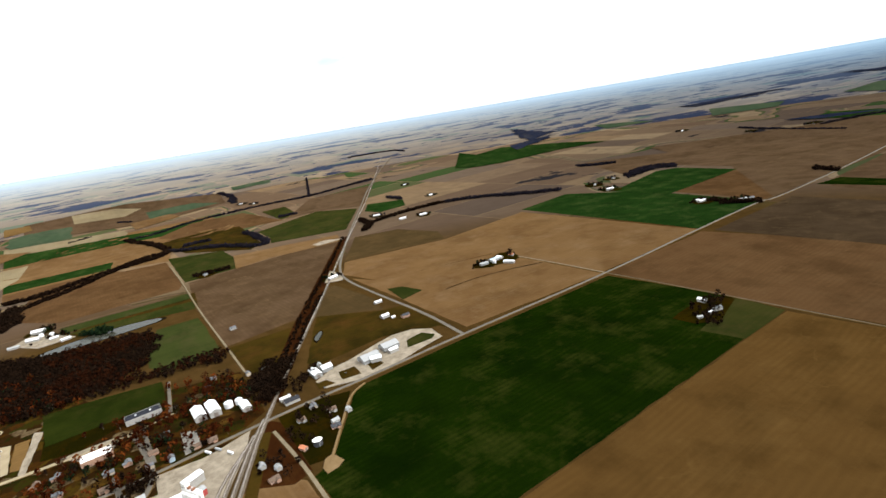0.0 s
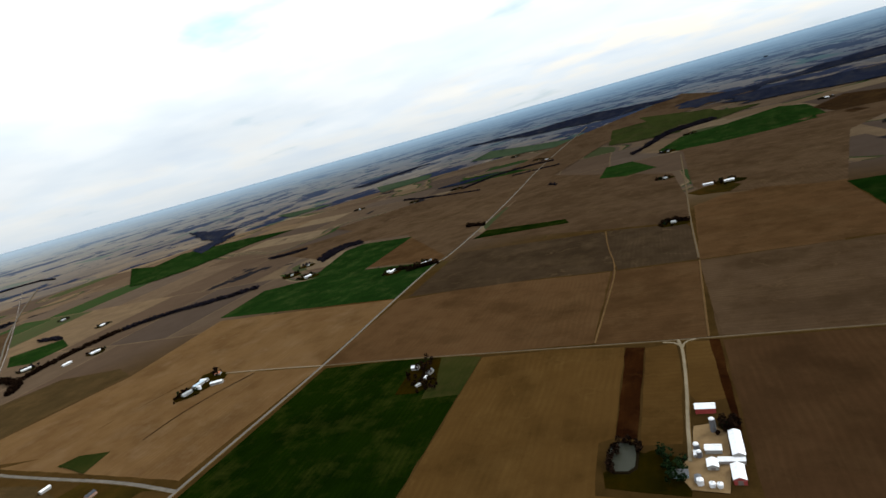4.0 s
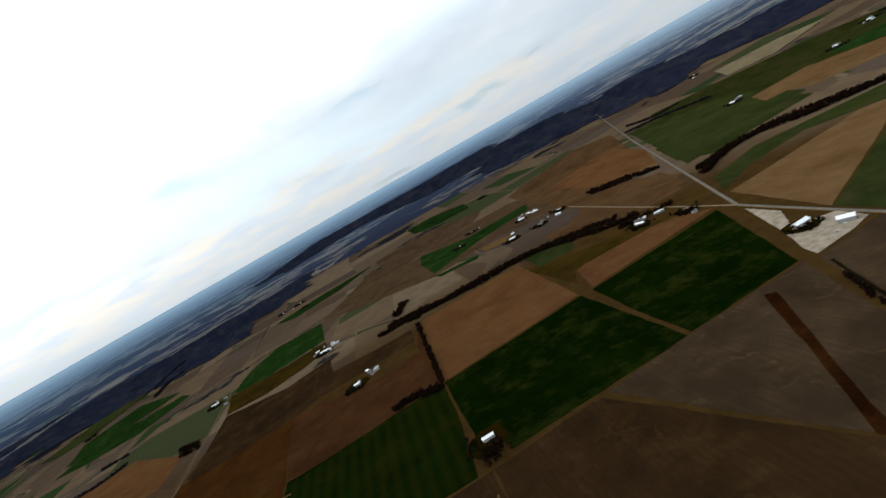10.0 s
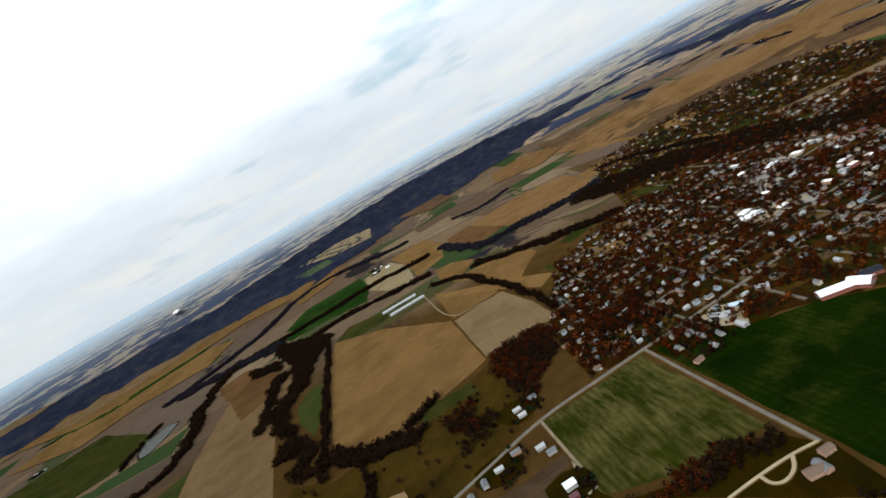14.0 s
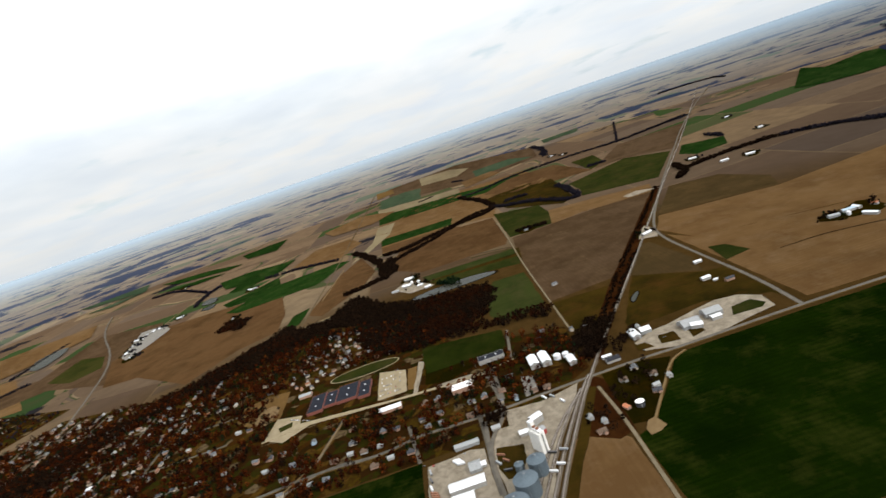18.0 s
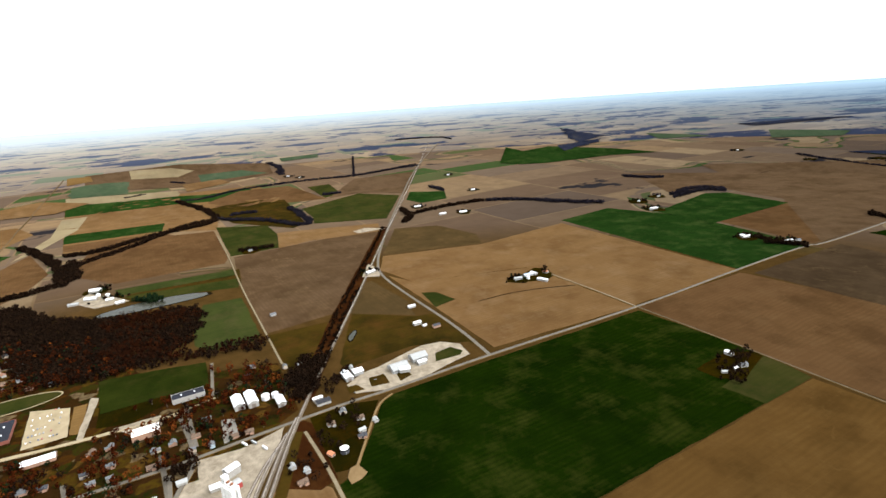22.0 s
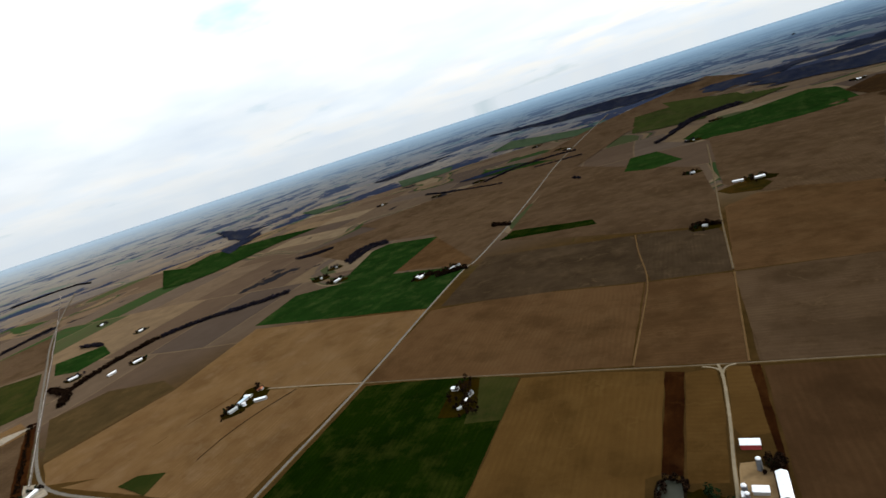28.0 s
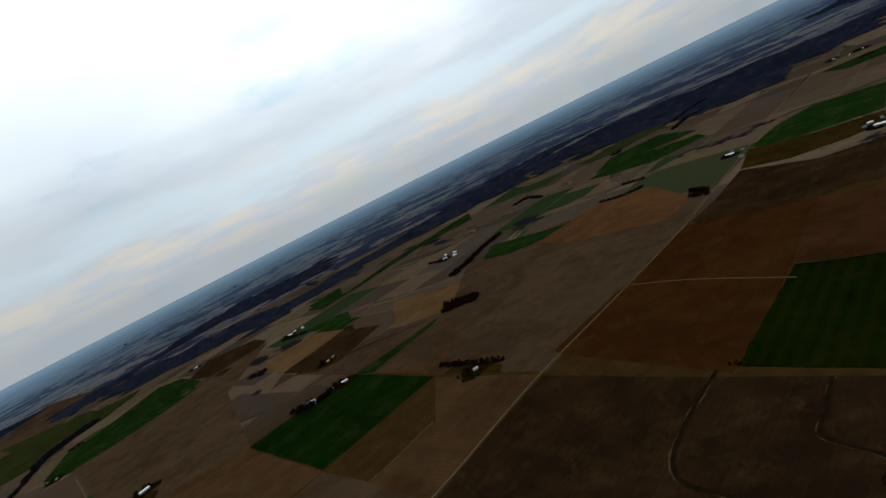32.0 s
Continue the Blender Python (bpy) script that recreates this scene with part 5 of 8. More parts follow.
field("stubble_tan", (-3400, -1794), (-3689, -1517), (-3290, -1204), (-2998, -1365), (-3064, -1673))
field("stubble_pale", (-1778, -1397), (-2229, -1310), (-2711, -1304), (-2701, -1186), (-2324, -1211), (-1928, -1321))
field("bare_brown", (-1078, -1483), (-1598, -1432), (-1855, -1346), (-1446, -1246), (-1226, -1291), (-1010, -1418))
field("wheat_lush", (-1658, -2000), (-1913, -1843), (-1968, -1481), (-1902, -1411), (-1584, -1539), (-1567, -1914))
field("wheat_lush", (-2199, -2171), (-2648, -2116), (-2591, -1850), (-2341, -1884), (-2131, -2065))
field("wheat_lush", (-968, -1555), (-1151, -1554), (-1192, -1494), (-1002, -1500))
field("wheat_lush", (-3776, -2600), (-3900, -2377), (-3888, -2217), (-3372, -2187), (-3449, -2446))
field("wheat_lush", (-3153, -3020), (-3188, -2722), (-3073, -2502), (-2987, -2684))
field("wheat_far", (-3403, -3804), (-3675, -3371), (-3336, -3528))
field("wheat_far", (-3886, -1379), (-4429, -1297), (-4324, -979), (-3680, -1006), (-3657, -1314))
field("wheat_lush", (-612, 826), (-702, 1248), (-646, 1326), (-350, 1264), (-350, 779))
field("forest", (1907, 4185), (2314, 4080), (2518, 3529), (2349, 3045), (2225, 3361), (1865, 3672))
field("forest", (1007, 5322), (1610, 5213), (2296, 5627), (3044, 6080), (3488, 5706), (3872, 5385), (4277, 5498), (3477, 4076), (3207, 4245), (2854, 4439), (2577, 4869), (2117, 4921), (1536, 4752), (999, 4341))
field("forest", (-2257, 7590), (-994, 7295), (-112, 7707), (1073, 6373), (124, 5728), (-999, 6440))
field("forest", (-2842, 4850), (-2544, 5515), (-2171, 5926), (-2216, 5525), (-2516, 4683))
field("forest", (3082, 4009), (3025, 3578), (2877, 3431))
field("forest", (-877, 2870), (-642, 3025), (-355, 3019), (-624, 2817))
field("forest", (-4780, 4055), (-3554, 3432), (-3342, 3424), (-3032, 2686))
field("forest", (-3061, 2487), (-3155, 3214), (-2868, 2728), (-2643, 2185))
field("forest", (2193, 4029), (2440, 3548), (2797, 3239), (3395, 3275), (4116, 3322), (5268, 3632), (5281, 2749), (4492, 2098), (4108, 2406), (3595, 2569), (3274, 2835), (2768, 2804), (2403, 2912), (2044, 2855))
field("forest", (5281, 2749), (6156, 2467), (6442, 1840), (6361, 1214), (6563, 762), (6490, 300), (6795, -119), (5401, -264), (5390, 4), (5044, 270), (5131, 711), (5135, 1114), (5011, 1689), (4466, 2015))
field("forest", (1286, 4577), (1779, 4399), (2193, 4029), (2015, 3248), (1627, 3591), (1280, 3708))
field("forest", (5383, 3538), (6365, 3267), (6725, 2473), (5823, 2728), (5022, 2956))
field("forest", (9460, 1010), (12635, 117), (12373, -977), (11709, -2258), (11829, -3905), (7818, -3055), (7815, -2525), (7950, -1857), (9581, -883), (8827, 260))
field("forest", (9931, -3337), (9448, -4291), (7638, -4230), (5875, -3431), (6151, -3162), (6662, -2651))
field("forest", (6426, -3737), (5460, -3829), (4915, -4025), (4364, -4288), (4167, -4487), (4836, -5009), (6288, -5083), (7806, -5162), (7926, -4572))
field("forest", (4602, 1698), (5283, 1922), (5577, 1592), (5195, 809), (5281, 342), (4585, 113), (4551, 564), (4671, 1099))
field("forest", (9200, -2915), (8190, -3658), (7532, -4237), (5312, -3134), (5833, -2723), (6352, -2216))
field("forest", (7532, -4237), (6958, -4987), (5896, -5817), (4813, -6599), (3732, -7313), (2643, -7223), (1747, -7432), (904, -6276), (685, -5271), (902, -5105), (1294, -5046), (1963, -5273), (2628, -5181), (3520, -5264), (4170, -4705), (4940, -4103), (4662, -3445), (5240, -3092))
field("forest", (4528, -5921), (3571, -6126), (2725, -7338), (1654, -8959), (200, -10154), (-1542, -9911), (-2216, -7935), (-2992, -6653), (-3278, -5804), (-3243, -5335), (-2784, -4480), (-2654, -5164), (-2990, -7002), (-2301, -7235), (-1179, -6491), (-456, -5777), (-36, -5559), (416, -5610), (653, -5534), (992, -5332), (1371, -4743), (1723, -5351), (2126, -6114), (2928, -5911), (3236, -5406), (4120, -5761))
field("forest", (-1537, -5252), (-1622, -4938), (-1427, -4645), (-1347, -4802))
field("stubble_pale", (1696, -6594), (1236, -6888), (862, -6507), (870, -5656), (1273, -5879))
field("wheat_far", (1681, -5885), (1333, -5912), (1247, -5428), (1468, -5397))
field("bare_grey", (612, -5958), (128, -5906), (147, -5244), (373, -5181))
yard("gravel_pale", (-1, -929), (8, -871), (2, -840), (-11, -799), (43, -821), (120, -866), (154, -886), (237, -908), (253, -926), (212, -961), (151, -968), (82, -970), (45, -957), (47, -932))
yard("gravel_pale", (81, -1069), (79, -1030), (74, -1001), (83, -979), (146, -978), (203, -971), (244, -990), (213, -1073))
yard("pasture", (93, -962), (105, -921), (143, -924), (174, -943), (171, -958), (142, -966))
yard("gravel_pale", (-75, -670), (-99, -631), (-104, -594), (-125, -524), (-134, -486), (-125, -445), (-91, -418), (-40, -427), (-28, -489), (-19, -525), (-14, -568), (-11, -581), (-18, -622), (-36, -667))
yard("gravel_pale", (1889, -1609), (1777, -1600), (1691, -1540), (1655, -1602), (1582, -1591), (1570, -1543), (1567, -1464), (1605, -1474), (1683, -1517))
yard("concrete", (-196, -1408), (-278, -1400), (-255, -1339), (-220, -1336), (-182, -1127), (-165, -968), (-166, -929), (-155, -929), (-166, -1074), (-198, -1312), (-161, -1361))
yard("concrete", (-339, -1169), (-308, -1106), (-200, -1103), (-200, -1166))
yard("stubble_gold", (-306, -1101), (-304, -1080), (-195, -1083), (-203, -1101))
yard("lawn", (-393, -1066), (-374, -970), (-346, -875), (-240, -882), (-246, -970), (-247, -1059))
yard("stubble_gold", (-336, -1515), (-424, -1468), (-414, -1400), (-335, -1396), (-283, -1462))
yard("dirt", (725, -325), (731, -268), (747, -265), (764, -281), (764, -321), (761, -350), (757, -384), (722, -380), (714, -364), (716, -338))
yard("gravel_pale", (-649, -408), (-763, -342), (-689, -333), (-619, -364))
yard("gravel_pale", (788, -1546), (783, -1475), (798, -1472), (803, -1492), (796, -1512))
yard("gravel_pale", (-1012, -1153), (-1074, -1110), (-977, -1039), (-911, -1005), (-905, -1090))
yard("asphalt_light", (-96, -882), (-85, -862), (-26, -864), (-29, -880))
yard("gravel_pale", (-172, -1081), (-315, -1062), (-326, -1075), (-179, -1090))
yard("gravel_pale", (-179, -1038), (-176, -967), (-137, -967), (-139, -1012))
yard("concrete", (156, -1929), (115, -1902), (39, -1856), (54, -1814), (122, -1835), (186, -1870))
yard("asphalt_light", (-83, -1667), (-107, -1613), (-45, -1588), (-18, -1629))
yard("asphalt_light", (157, -1652), (112, -1645), (24, -1639), (37, -1614), (130, -1623), (173, -1627))
yard("asphalt_light", (-180, -2025), (-234, -2011), (-210, -1959), (-147, -1965))
yard("concrete", (-168, -1819), (-190, -1781), (-159, -1753), (-123, -1777))
yard("asphalt_light", (29, -2050), (-32, -2031), (-10, -1968), (59, -1977))
yard("stubble_gold", (-396, -2821), (-399, -2620), (-407, -2431), (-375, -2391), (-351, -2569), (-349, -2749))
yard("stubble_gold", (-792, -3493), (-761, -3234), (-699, -3138), (-715, -3348))
yard("stubble_gold", (-566, -3674), (-537, -3423), (-496, -3362), (-507, -3545))
yard("stubble_gold", (-201, -2809), (-221, -2720), (-192, -2671), (-163, -2741))
yard("grass", (-526, -2819), (-446, -2298), (-393, -2267), (-366, -2325), (-402, -2714))
yard("grass", (-469, -3323), (-508, -3085), (-430, -2879), (-349, -3068))
yard("grass", (42, -2581), (-20, -2465), (16, -2380), (77, -2472))
yard("dirt", (1067, -1696), (1053, -1723), (1027, -1714), (1023, -1693), (1040, -1670))
yard("gravel_pale", (-1233, -212), (-1256, -150), (-1182, -88), (-1187, -207))
yard("grass", (-413, -336), (-393, -304), (-315, -292), (-301, -357))
yard("grass", (-54, -496), (-49, -444), (-61, -430), (-91, -441), (-86, -480))
yard("pasture", (-41, -635), (-34, -603), (-71, -598), (-75, -627))
yard("pasture", (-44, -676), (-40, -648), (-65, -655), (-67, -672))
yard("pasture", (-28, -584), (-36, -557), (-54, -559), (-59, -578))
yard("dirt", (149, -748), (146, -736), (154, -734), (171, -731), (179, -742), (181, -758), (165, -758))
yard("grass", (-231, -1387), (-240, -1356), (-217, -1354), (-210, -1377))
yard("stubble_gold", (-347, -1506), (-400, -1500), (-422, -1471), (-402, -1416), (-345, -1397), (-278, -1395), (-271, -1436), (-300, -1484))
yard("asphalt_light", (-89, -883), (-87, -868), (-25, -871), (-21, -888))
pond("pond_water", "small square grey farm pond", (638, -298), (664, -302), (666, -319), (665, -351), (637, -351), (635, -324))
pond("teal_water", "teal green reservoir with pale rim", (1221, -1481), (1201, -1480), (1195, -1470), (1192, -1393), (1198, -1385), (1208, -1388), (1219, -1400), (1222, -1463))
pond("pond_water", "dark pond among trees", (569, -2126), (552, -2107), (550, -2056), (560, -2016), (577, -2059))
pond("pond_water", "long grey lagoon", (-839, -1088), (-864, -1012), (-873, -918), (-842, -813), (-802, -808), (-796, -895), (-795, -988), (-804, -1075))
pond("pond_water", "small pond by the railway", (-268, -596), (-300, -568), (-289, -566), (-243, -597))
pond("pond_water", "grey pond beside the creek", (1987, -2901), (2046, -3148), (1888, -3138), (1894, -3032), (1924, -2891))
pond("pond_water", "small grey pond in fields", (-1905, -3169), (-2127, -3261), (-2221, -3143), (-2059, -3057), (-1807, -3032))
pond("pond_water", "small grey pond in fields", (-2103, -2309), (-2236, -2309), (-2190, -2223), (-2042, -2204))
pond("pond_water", "small grey pond in fields", (-1966, -2264), (-2050, -2185), (-1889, -2156))
yard("asphalt_light", (-1469, -2414), (-1911, -2545), (-1906, -2420), (-1742, -2314), (-1533, -2321), (-1390, -2350))
yard("asphalt_light", (98, -1907), (30, -1841), (87, -1804), (126, -1853))
yard("concrete", (-59, -1662), (-113, -1658), (-117, -1623), (-50, -1590), (-41, -1631))
yard("asphalt_light", (165, -1658), (108, -1648), (130, -1627), (169, -1634))
yard("asphalt_light", (-52, -2167), (-127, -2163), (-143, -2066), (-56, -2013), (12, -2065))
yard("concrete", (471, -1674), (439, -1684), (413, -1649), (448, -1588), (473, -1620))
yard("stubble_gold", (-327, -1510), (-401, -1514), (-427, -1456), (-352, -1422), (-309, -1470))
yard("stubble_gold", (-140, -3323), (-333, -3333), (-234, -3062), (-115, -3092))
yard("stubble_gold", (-639, -3363), (-782, -3267), (-666, -3102), (-548, -3186))
yard("stubble_gold", (-394, -2532), (-457, -2398), (-397, -2358), (-329, -2448))
yard("grass", (-436, -2472), (-492, -2368), (-424, -2296), (-363, -2372))

# roads and ditches
road("county_road", "asphalt", 6.6, "two-lane asphalt county road", (-14, -1076), (-7, -956), (-13, -857), (-16, -770), (-17, -685), (-12, -603), (-14, -398), (2, 1), (-10, 399), (-11, 745), (14, 748), (18, 1345), (-43, 2693), (-1, 5274))
road("section_road", "gravel_dark", 2.6, "straight pale gravel section road", (2, 1), (218, -6), (377, -15), (396, -16), (570, -25), (723, -34), (924, -39), (1172, -55), (1366, -45), (1553, -40), (1698, -50), (1951, -65), (2335, -84), (2977, -55), (4587, -6))
road("farm_lane", "gravel", 3.2, "narrow gravel farm lane", (2, 1), (-141, 10), (-302, 13))
road("diagonal_road", "asphalt", 6.5, "asphalt road beside the railway", (-14, -398), (-166, -378), (-392, -372), (-628, -360), (-769, -309), (-1022, -173), (-1501, 102), (-2917, 943), (-4658, 2119))
road("town_road", "asphalt", 7, "asphalt road into the town", (1930, -1626), (1569, -1600), (1378, -1594), (1166, -1592), (1014, -1602), (905, -1635), (784, -1677), (682, -1683), (576, -1687))
road("town_street", "asphalt", 7, "grey asphalt town street", (687, -1681), (575, -1688), (473, -1690), (374, -1694), (170, -1713), (19, -1684))
road("highway", "asphalt", 7, "two-lane asphalt highway", (1930, -1626), (2344, -1812), (3077, -2142), (5715, -3325))
road("farm_lane", "gravel", 3.5, "narrow gravel farm lane", (1930, -1626), (2140, -1618), (2333, -1616), (2892, -1622))
road("farm_lane", "gravel", 3.5, "narrow gravel farm lane", (784, -1677), (784, -1600), (784, -1550), (784, -1521))
road("field_road", "asphalt", 4.5, "straight road between wheat fields", (575, -1688), (577, -1538), (577, -1349))
road("section_road", "gravel_dark", 3.8, "straight pale gravel section road", (-676, -1480), (-940, -1485), (-2277, -1468), (-5223, -1510))
road("highway", "asphalt", 7, "two-lane asphalt highway", (-460, -2110), (-866, -2232), (-1493, -2459), (-2270, -2972), (-2807, -3220))
road("school_street", "concrete", 4, "pale concrete street by the school", (-190, -1412), (-206, -1296), (-169, -1093), (-160, -964), (-179, -879))
road("rail_lane", "gravel", 4, "pale gravel lane beside the railway", (23, -775), (124, -773), (214, -777), (335, -783))
road("field_track", "dirt", 2.4, "worn dirt track through the field", (2, -615), (17, -648), (79, -690), (162, -746))
road("farm_lane", "gravel", 3.2, "narrow gravel farm lane", (-1599, -674), (-1195, -692), (-802, -721), (-452, -736), (-235, -746))
road("farm_lane", "gravel", 3.2, "narrow gravel farm lane", (722, -33), (727, -60), (728, -123), (727, -200), (724, -268), (724, -305), (723, -335))
road("farm_lane", "gravel", 2.6, "curved gravel leg of a lane junction", (727, -62), (723, -49), (713, -41), (699, -38))
road("farm_lane", "gravel", 2.6, "curved gravel leg of a lane junction", (727, -62), (730, -48), (737, -39), (748, -36))
road("farm_lane", "gravel_dark", 2.8, "narrow gravel farm lane", (780, 362), (782, 620), (785, 819), (795, 1168), (811, 1964))
road("driveway", "gravel", 3.5, "pale gravel driveway", (1016, -1603), (1008, -1575), (1005, -1552), (1005, -1532), (1007, -1514), (1012, -1500), (1023, -1483), (1038, -1477), (1058, -1479), (1072, -1483))
road("driveway", "gravel", 4.5, "pale gravel driveway", (1246, -1567), (1248, -1532), (1242, -1453), (1234, -1346), (1242, -1324), (1260, -1317))
road("driveway", "gravel", 3, "pale gravel driveway", (1171, -1756), (1166, -1594), (1156, -1567), (1162, -1547))
road("yard_street", "street", 6, "worn asphalt street through the elevator yard", (-49, -975), (14, -973), (71, -972), (138, -974), (198, -971))
road("side_street", "asphalt", 6, "grey town side street", (-155, -941), (-75, -933), (11, -930), (73, -970), (158, -972), (244, -963))
road("side_street", "asphalt", 5, "grey town side street", (42, -1350), (-17, -1246), (5, -1159), (-14, -1076))
road("side_street", "asphalt", 5, "grey town side street", (-40, -1271), (-170, -1234))
road("field_track", "dirt", 4, "worn dirt track through the field", (-1708, -1422), (-1227, -1453))
road("farm_lane", "gravel", 3, "narrow gravel farm lane", (808, -2823), (795, -2387), (698, -2373), (619, -2354))
road("field_track", "track", 1.3, "worn dirt track through the field", (550, 737), (567, 577), (603, 378), (597, 180), (589, -17))
road("field_track", "track", 1.3, "worn dirt track through the field", (780, 346), (772, 131), (767, -31))
road("field_track", "track", 1.3, "worn dirt track through the field", (1174, 148), (1265, 143), (1367, 144))
road("field_track", "track", 1.3, "worn dirt track through the field", (1951, -74), (1940, -230), (1878, -474))
road("field_track", "track", 1.3, "worn dirt track through the field", (1495, -831), (1405, -813), (1315, -794))
road("field_track", "dirt", 2.5, "worn dirt track through the field", (24, -1325), (-40, -1271), (-166, -1234))
road("driveway", "concrete", 3, "pale gravel driveway", (578, -1351), (607, -1356), (646, -1357), (690, -1355))
road("driveway", "concrete", 3, "pale gravel driveway", (607, -1356), (620, -1339), (638, -1333), (649, -1340), (649, -1356))
road("side_street", "asphalt", 5, "grey town side street", (-189, -927), (-38, -926))
road("side_street", "asphalt", 5, "grey town side street", (-55, -1099), (66, -1081))
road("side_street", "asphalt", 5, "grey town side street", (13, -967), (126, -973))
road("side_street", "asphalt", 4.5, "grey town side street", (-331, -865), (-186, -883))
ditch(3, (-265, -256), (-263, -173), (-237, -83), (-216, -37), (-198, 0))
ditch(9, (1561, -419), (1454, -415), (1372, -420), (1329, -431), (1300, -455), (1292, -538), (1282, -635), (1270, -689), (1262, -713), (1245, -735))
ditch(9, (1544, -586), (1473, -590), (1421, -590), (1409, -604), (1390, -673), (1363, -713), (1336, -747), (1316, -768))
ditch(11, (1164, -70), (1161, -296), (1161, -463), (1161, -549), (1165, -602))
ditch(7, (1532, -1452), (1418, -1397), (1301, -1344), (1259, -1336))

# farm buildings, yards and sheds
building("barn", "white_metal", "red_metal", 746, -236, 23, 13.0, 7.2, 0)
building("barn", "white_metal", "white_siding", 772, -311, 43, 12.2, 7.2, 90)
building("shed", "white_metal", "white_siding", 764, -336, 26, 7.32, 4.8, 0)
building("barn", "white_metal", "white_siding", 748, -317, 17, 10.5, 6, 0)
building("barn", "white_metal", "white_siding", 745, -343, 13, 11.0, 5.4, 90)
building("barn", "white_metal", "red_metal", 768, -359, 24, 12.2, 6.6, 90)
building("house", "grey_shingle", "blue_siding", 713, -357, 15, 9.5, 5, 180)
building("shed", "white_metal", "white_siding", 730, -324, 9, 4.88, 4.2, 90)
building("shed", "grey_shingle", "white_siding", 729, -365, 10, 6.1, 3.6, 90)
building("barn", "grey_metal", "grey_metal", -330, -83, 23, 10.98, 6, 75)
building("barn", "blue_metal", "white_siding", -336, -43, 29, 10.98, 6, 85)
building("barn", "white_metal", "white_siding", -337, -22, 19, 9.76, 6, 7)
building("barn", "white_metal", "white_siding", -279, -39, 30, 9.76, 6, 21)
building("house", "red_shingle", "white_siding", -324, 10, 13, 9.5, 5, 27)
building("barn", "white_metal", "white_siding", 256, -55, 14, 9.76, 6, 0)
building("house", "grey_shingle", "white_siding", 295, -76, 14, 9.5, 5, 69)
building("shed", "white_metal", "white_siding", 294, -96, 9, 6.1, 3.6, 90)
building("shed", "grey_metal", "white_siding", 290, -121, 9, 6.1, 3.6, 54)
building("warehouse", "white_metal", "white_siding", 159, -1013, 51, 18.3, 8.4, 90)
building("warehouse", "white_metal", "white_siding", 184, -1022, 32, 15.86, 7.2, 90)
building("warehouse", "grey_metal", "grey_metal", 123, -998, 17, 21.96, 6, 90)
building("shed", "white_metal", "white_siding", 122, -986, 9, 10.98, 4.8, 90)
building("warehouse", "grey_metal", "grey_metal", 61, -1004, 39, 10.98, 5.4, 90)
building("warehouse", "grey_metal", "grey_metal", 224, -992, 29, 14.64, 6, 90)
building("warehouse", "white_metal", "white_siding", 216, -1049, 20, 19.52, 7.2, 90)
building("house", "grey_metal", "white_siding", 42, -953, 14, 9.5, 5, 90)
building("barn", "white_metal", "white_siding", 82, -915, 14, 10.98, 6, 90)
building("barn", "white_metal", "white_siding", -127, -849, 40, 17.08, 9.6, 0)
building("barn", "white_metal", "white_siding", -125, -827, 45, 17.08, 9.6, 0)
building("barn", "white_metal", "white_siding", -89, -785, 29, 13.42, 7.2, 0)
building("shed", "white_metal", "white_siding", -59, -729, 17, 7.32, 4.8, 90)
building("warehouse", "black_roof", "white_siding", -43, -724, 24, 14.64, 4.8, 90)
building("warehouse", "white_metal", "grey_metal", -101, -659, 31, 14.64, 7.2, 180)
building("warehouse", "white_metal", "grey_metal", -105, -637, 19, 18.3, 7.2, 90)
building("warehouse", "grey_metal", "grey_metal", -72, -567, 34, 29.28, 7.2, 90)
building("warehouse", "white_metal", "white_siding", -57, -561, 20, 14.64, 7.8, 68)
building("warehouse", "grey_metal", "grey_metal", -86, -518, 32, 24.4, 8.4, 90)
building("warehouse", "white_metal", "white_siding", -63, -522, 18, 10.98, 7.2, 90)
building("barn", "white_metal", "white_siding", -238, -441, 18, 10.98, 6, 90)
building("shed", "white_metal", "white_siding", -218, -432, 9, 6.1, 3.6, 90)
building("house", "dark_shingle", "brick", -198, -413, 17, 9.5, 5, 90)
building("barn", "white_metal", "white_siding", -340, -403, 18, 8.54, 4.8, 90)
building("barn", "white_metal", "white_siding", -207, -715, 14, 8.54, 4.8, 90)
building("warehouse", "white_metal", "white_siding", -670, -373, 32, 12.2, 6, 110)
building("barn", "white_metal", "white_siding", -1085, -1093, 32, 19.52, 7.2, 76)
building("barn", "white_metal", "white_siding", -1005, -1102, 32, 17.08, 6, 71)
building("shed", "white_metal", "white_siding", -960, -1055, 20, 10.98, 4.8, 100)
building("shed", "white_metal", "white_siding", -911, -1029, 23, 10.98, 4.8, 105)
building("shed", "grey_metal", "white_siding", -984, -1144, 26, 10.98, 4.8, 84)
building("house", "grey_shingle", "white_siding", -518, -697, 13, 9.5, 5, 100)
building("house", "grey_shingle", "white_siding", -1231, -612, 13, 9.5, 5, 111)
building("barn", "white_metal", "white_siding", -3352, 74, 24, 10.98, 6, 67)
building("barn", "white_metal", "white_siding", -3206, 126, 24, 10.98, 6, 124)
building("barn", "white_metal", "white_siding", -1203, 293, 32, 12.2, 6, 75)
building("barn", "white_metal", "white_siding", -1239, 210, 32, 10.98, 6, 89)
building("barn", "white_metal", "white_siding", -1479, 210, 32, 10.98, 6, 74)
building("barn", "white_metal", "white_siding", -651, 853, 32, 10.98, 6, 74)
building("house", "grey_shingle", "white_siding", -804, 1073, 13, 9.5, 5, 95)
building("barn", "white_metal", "white_siding", -171, 698, 32, 10.98, 6, 72)
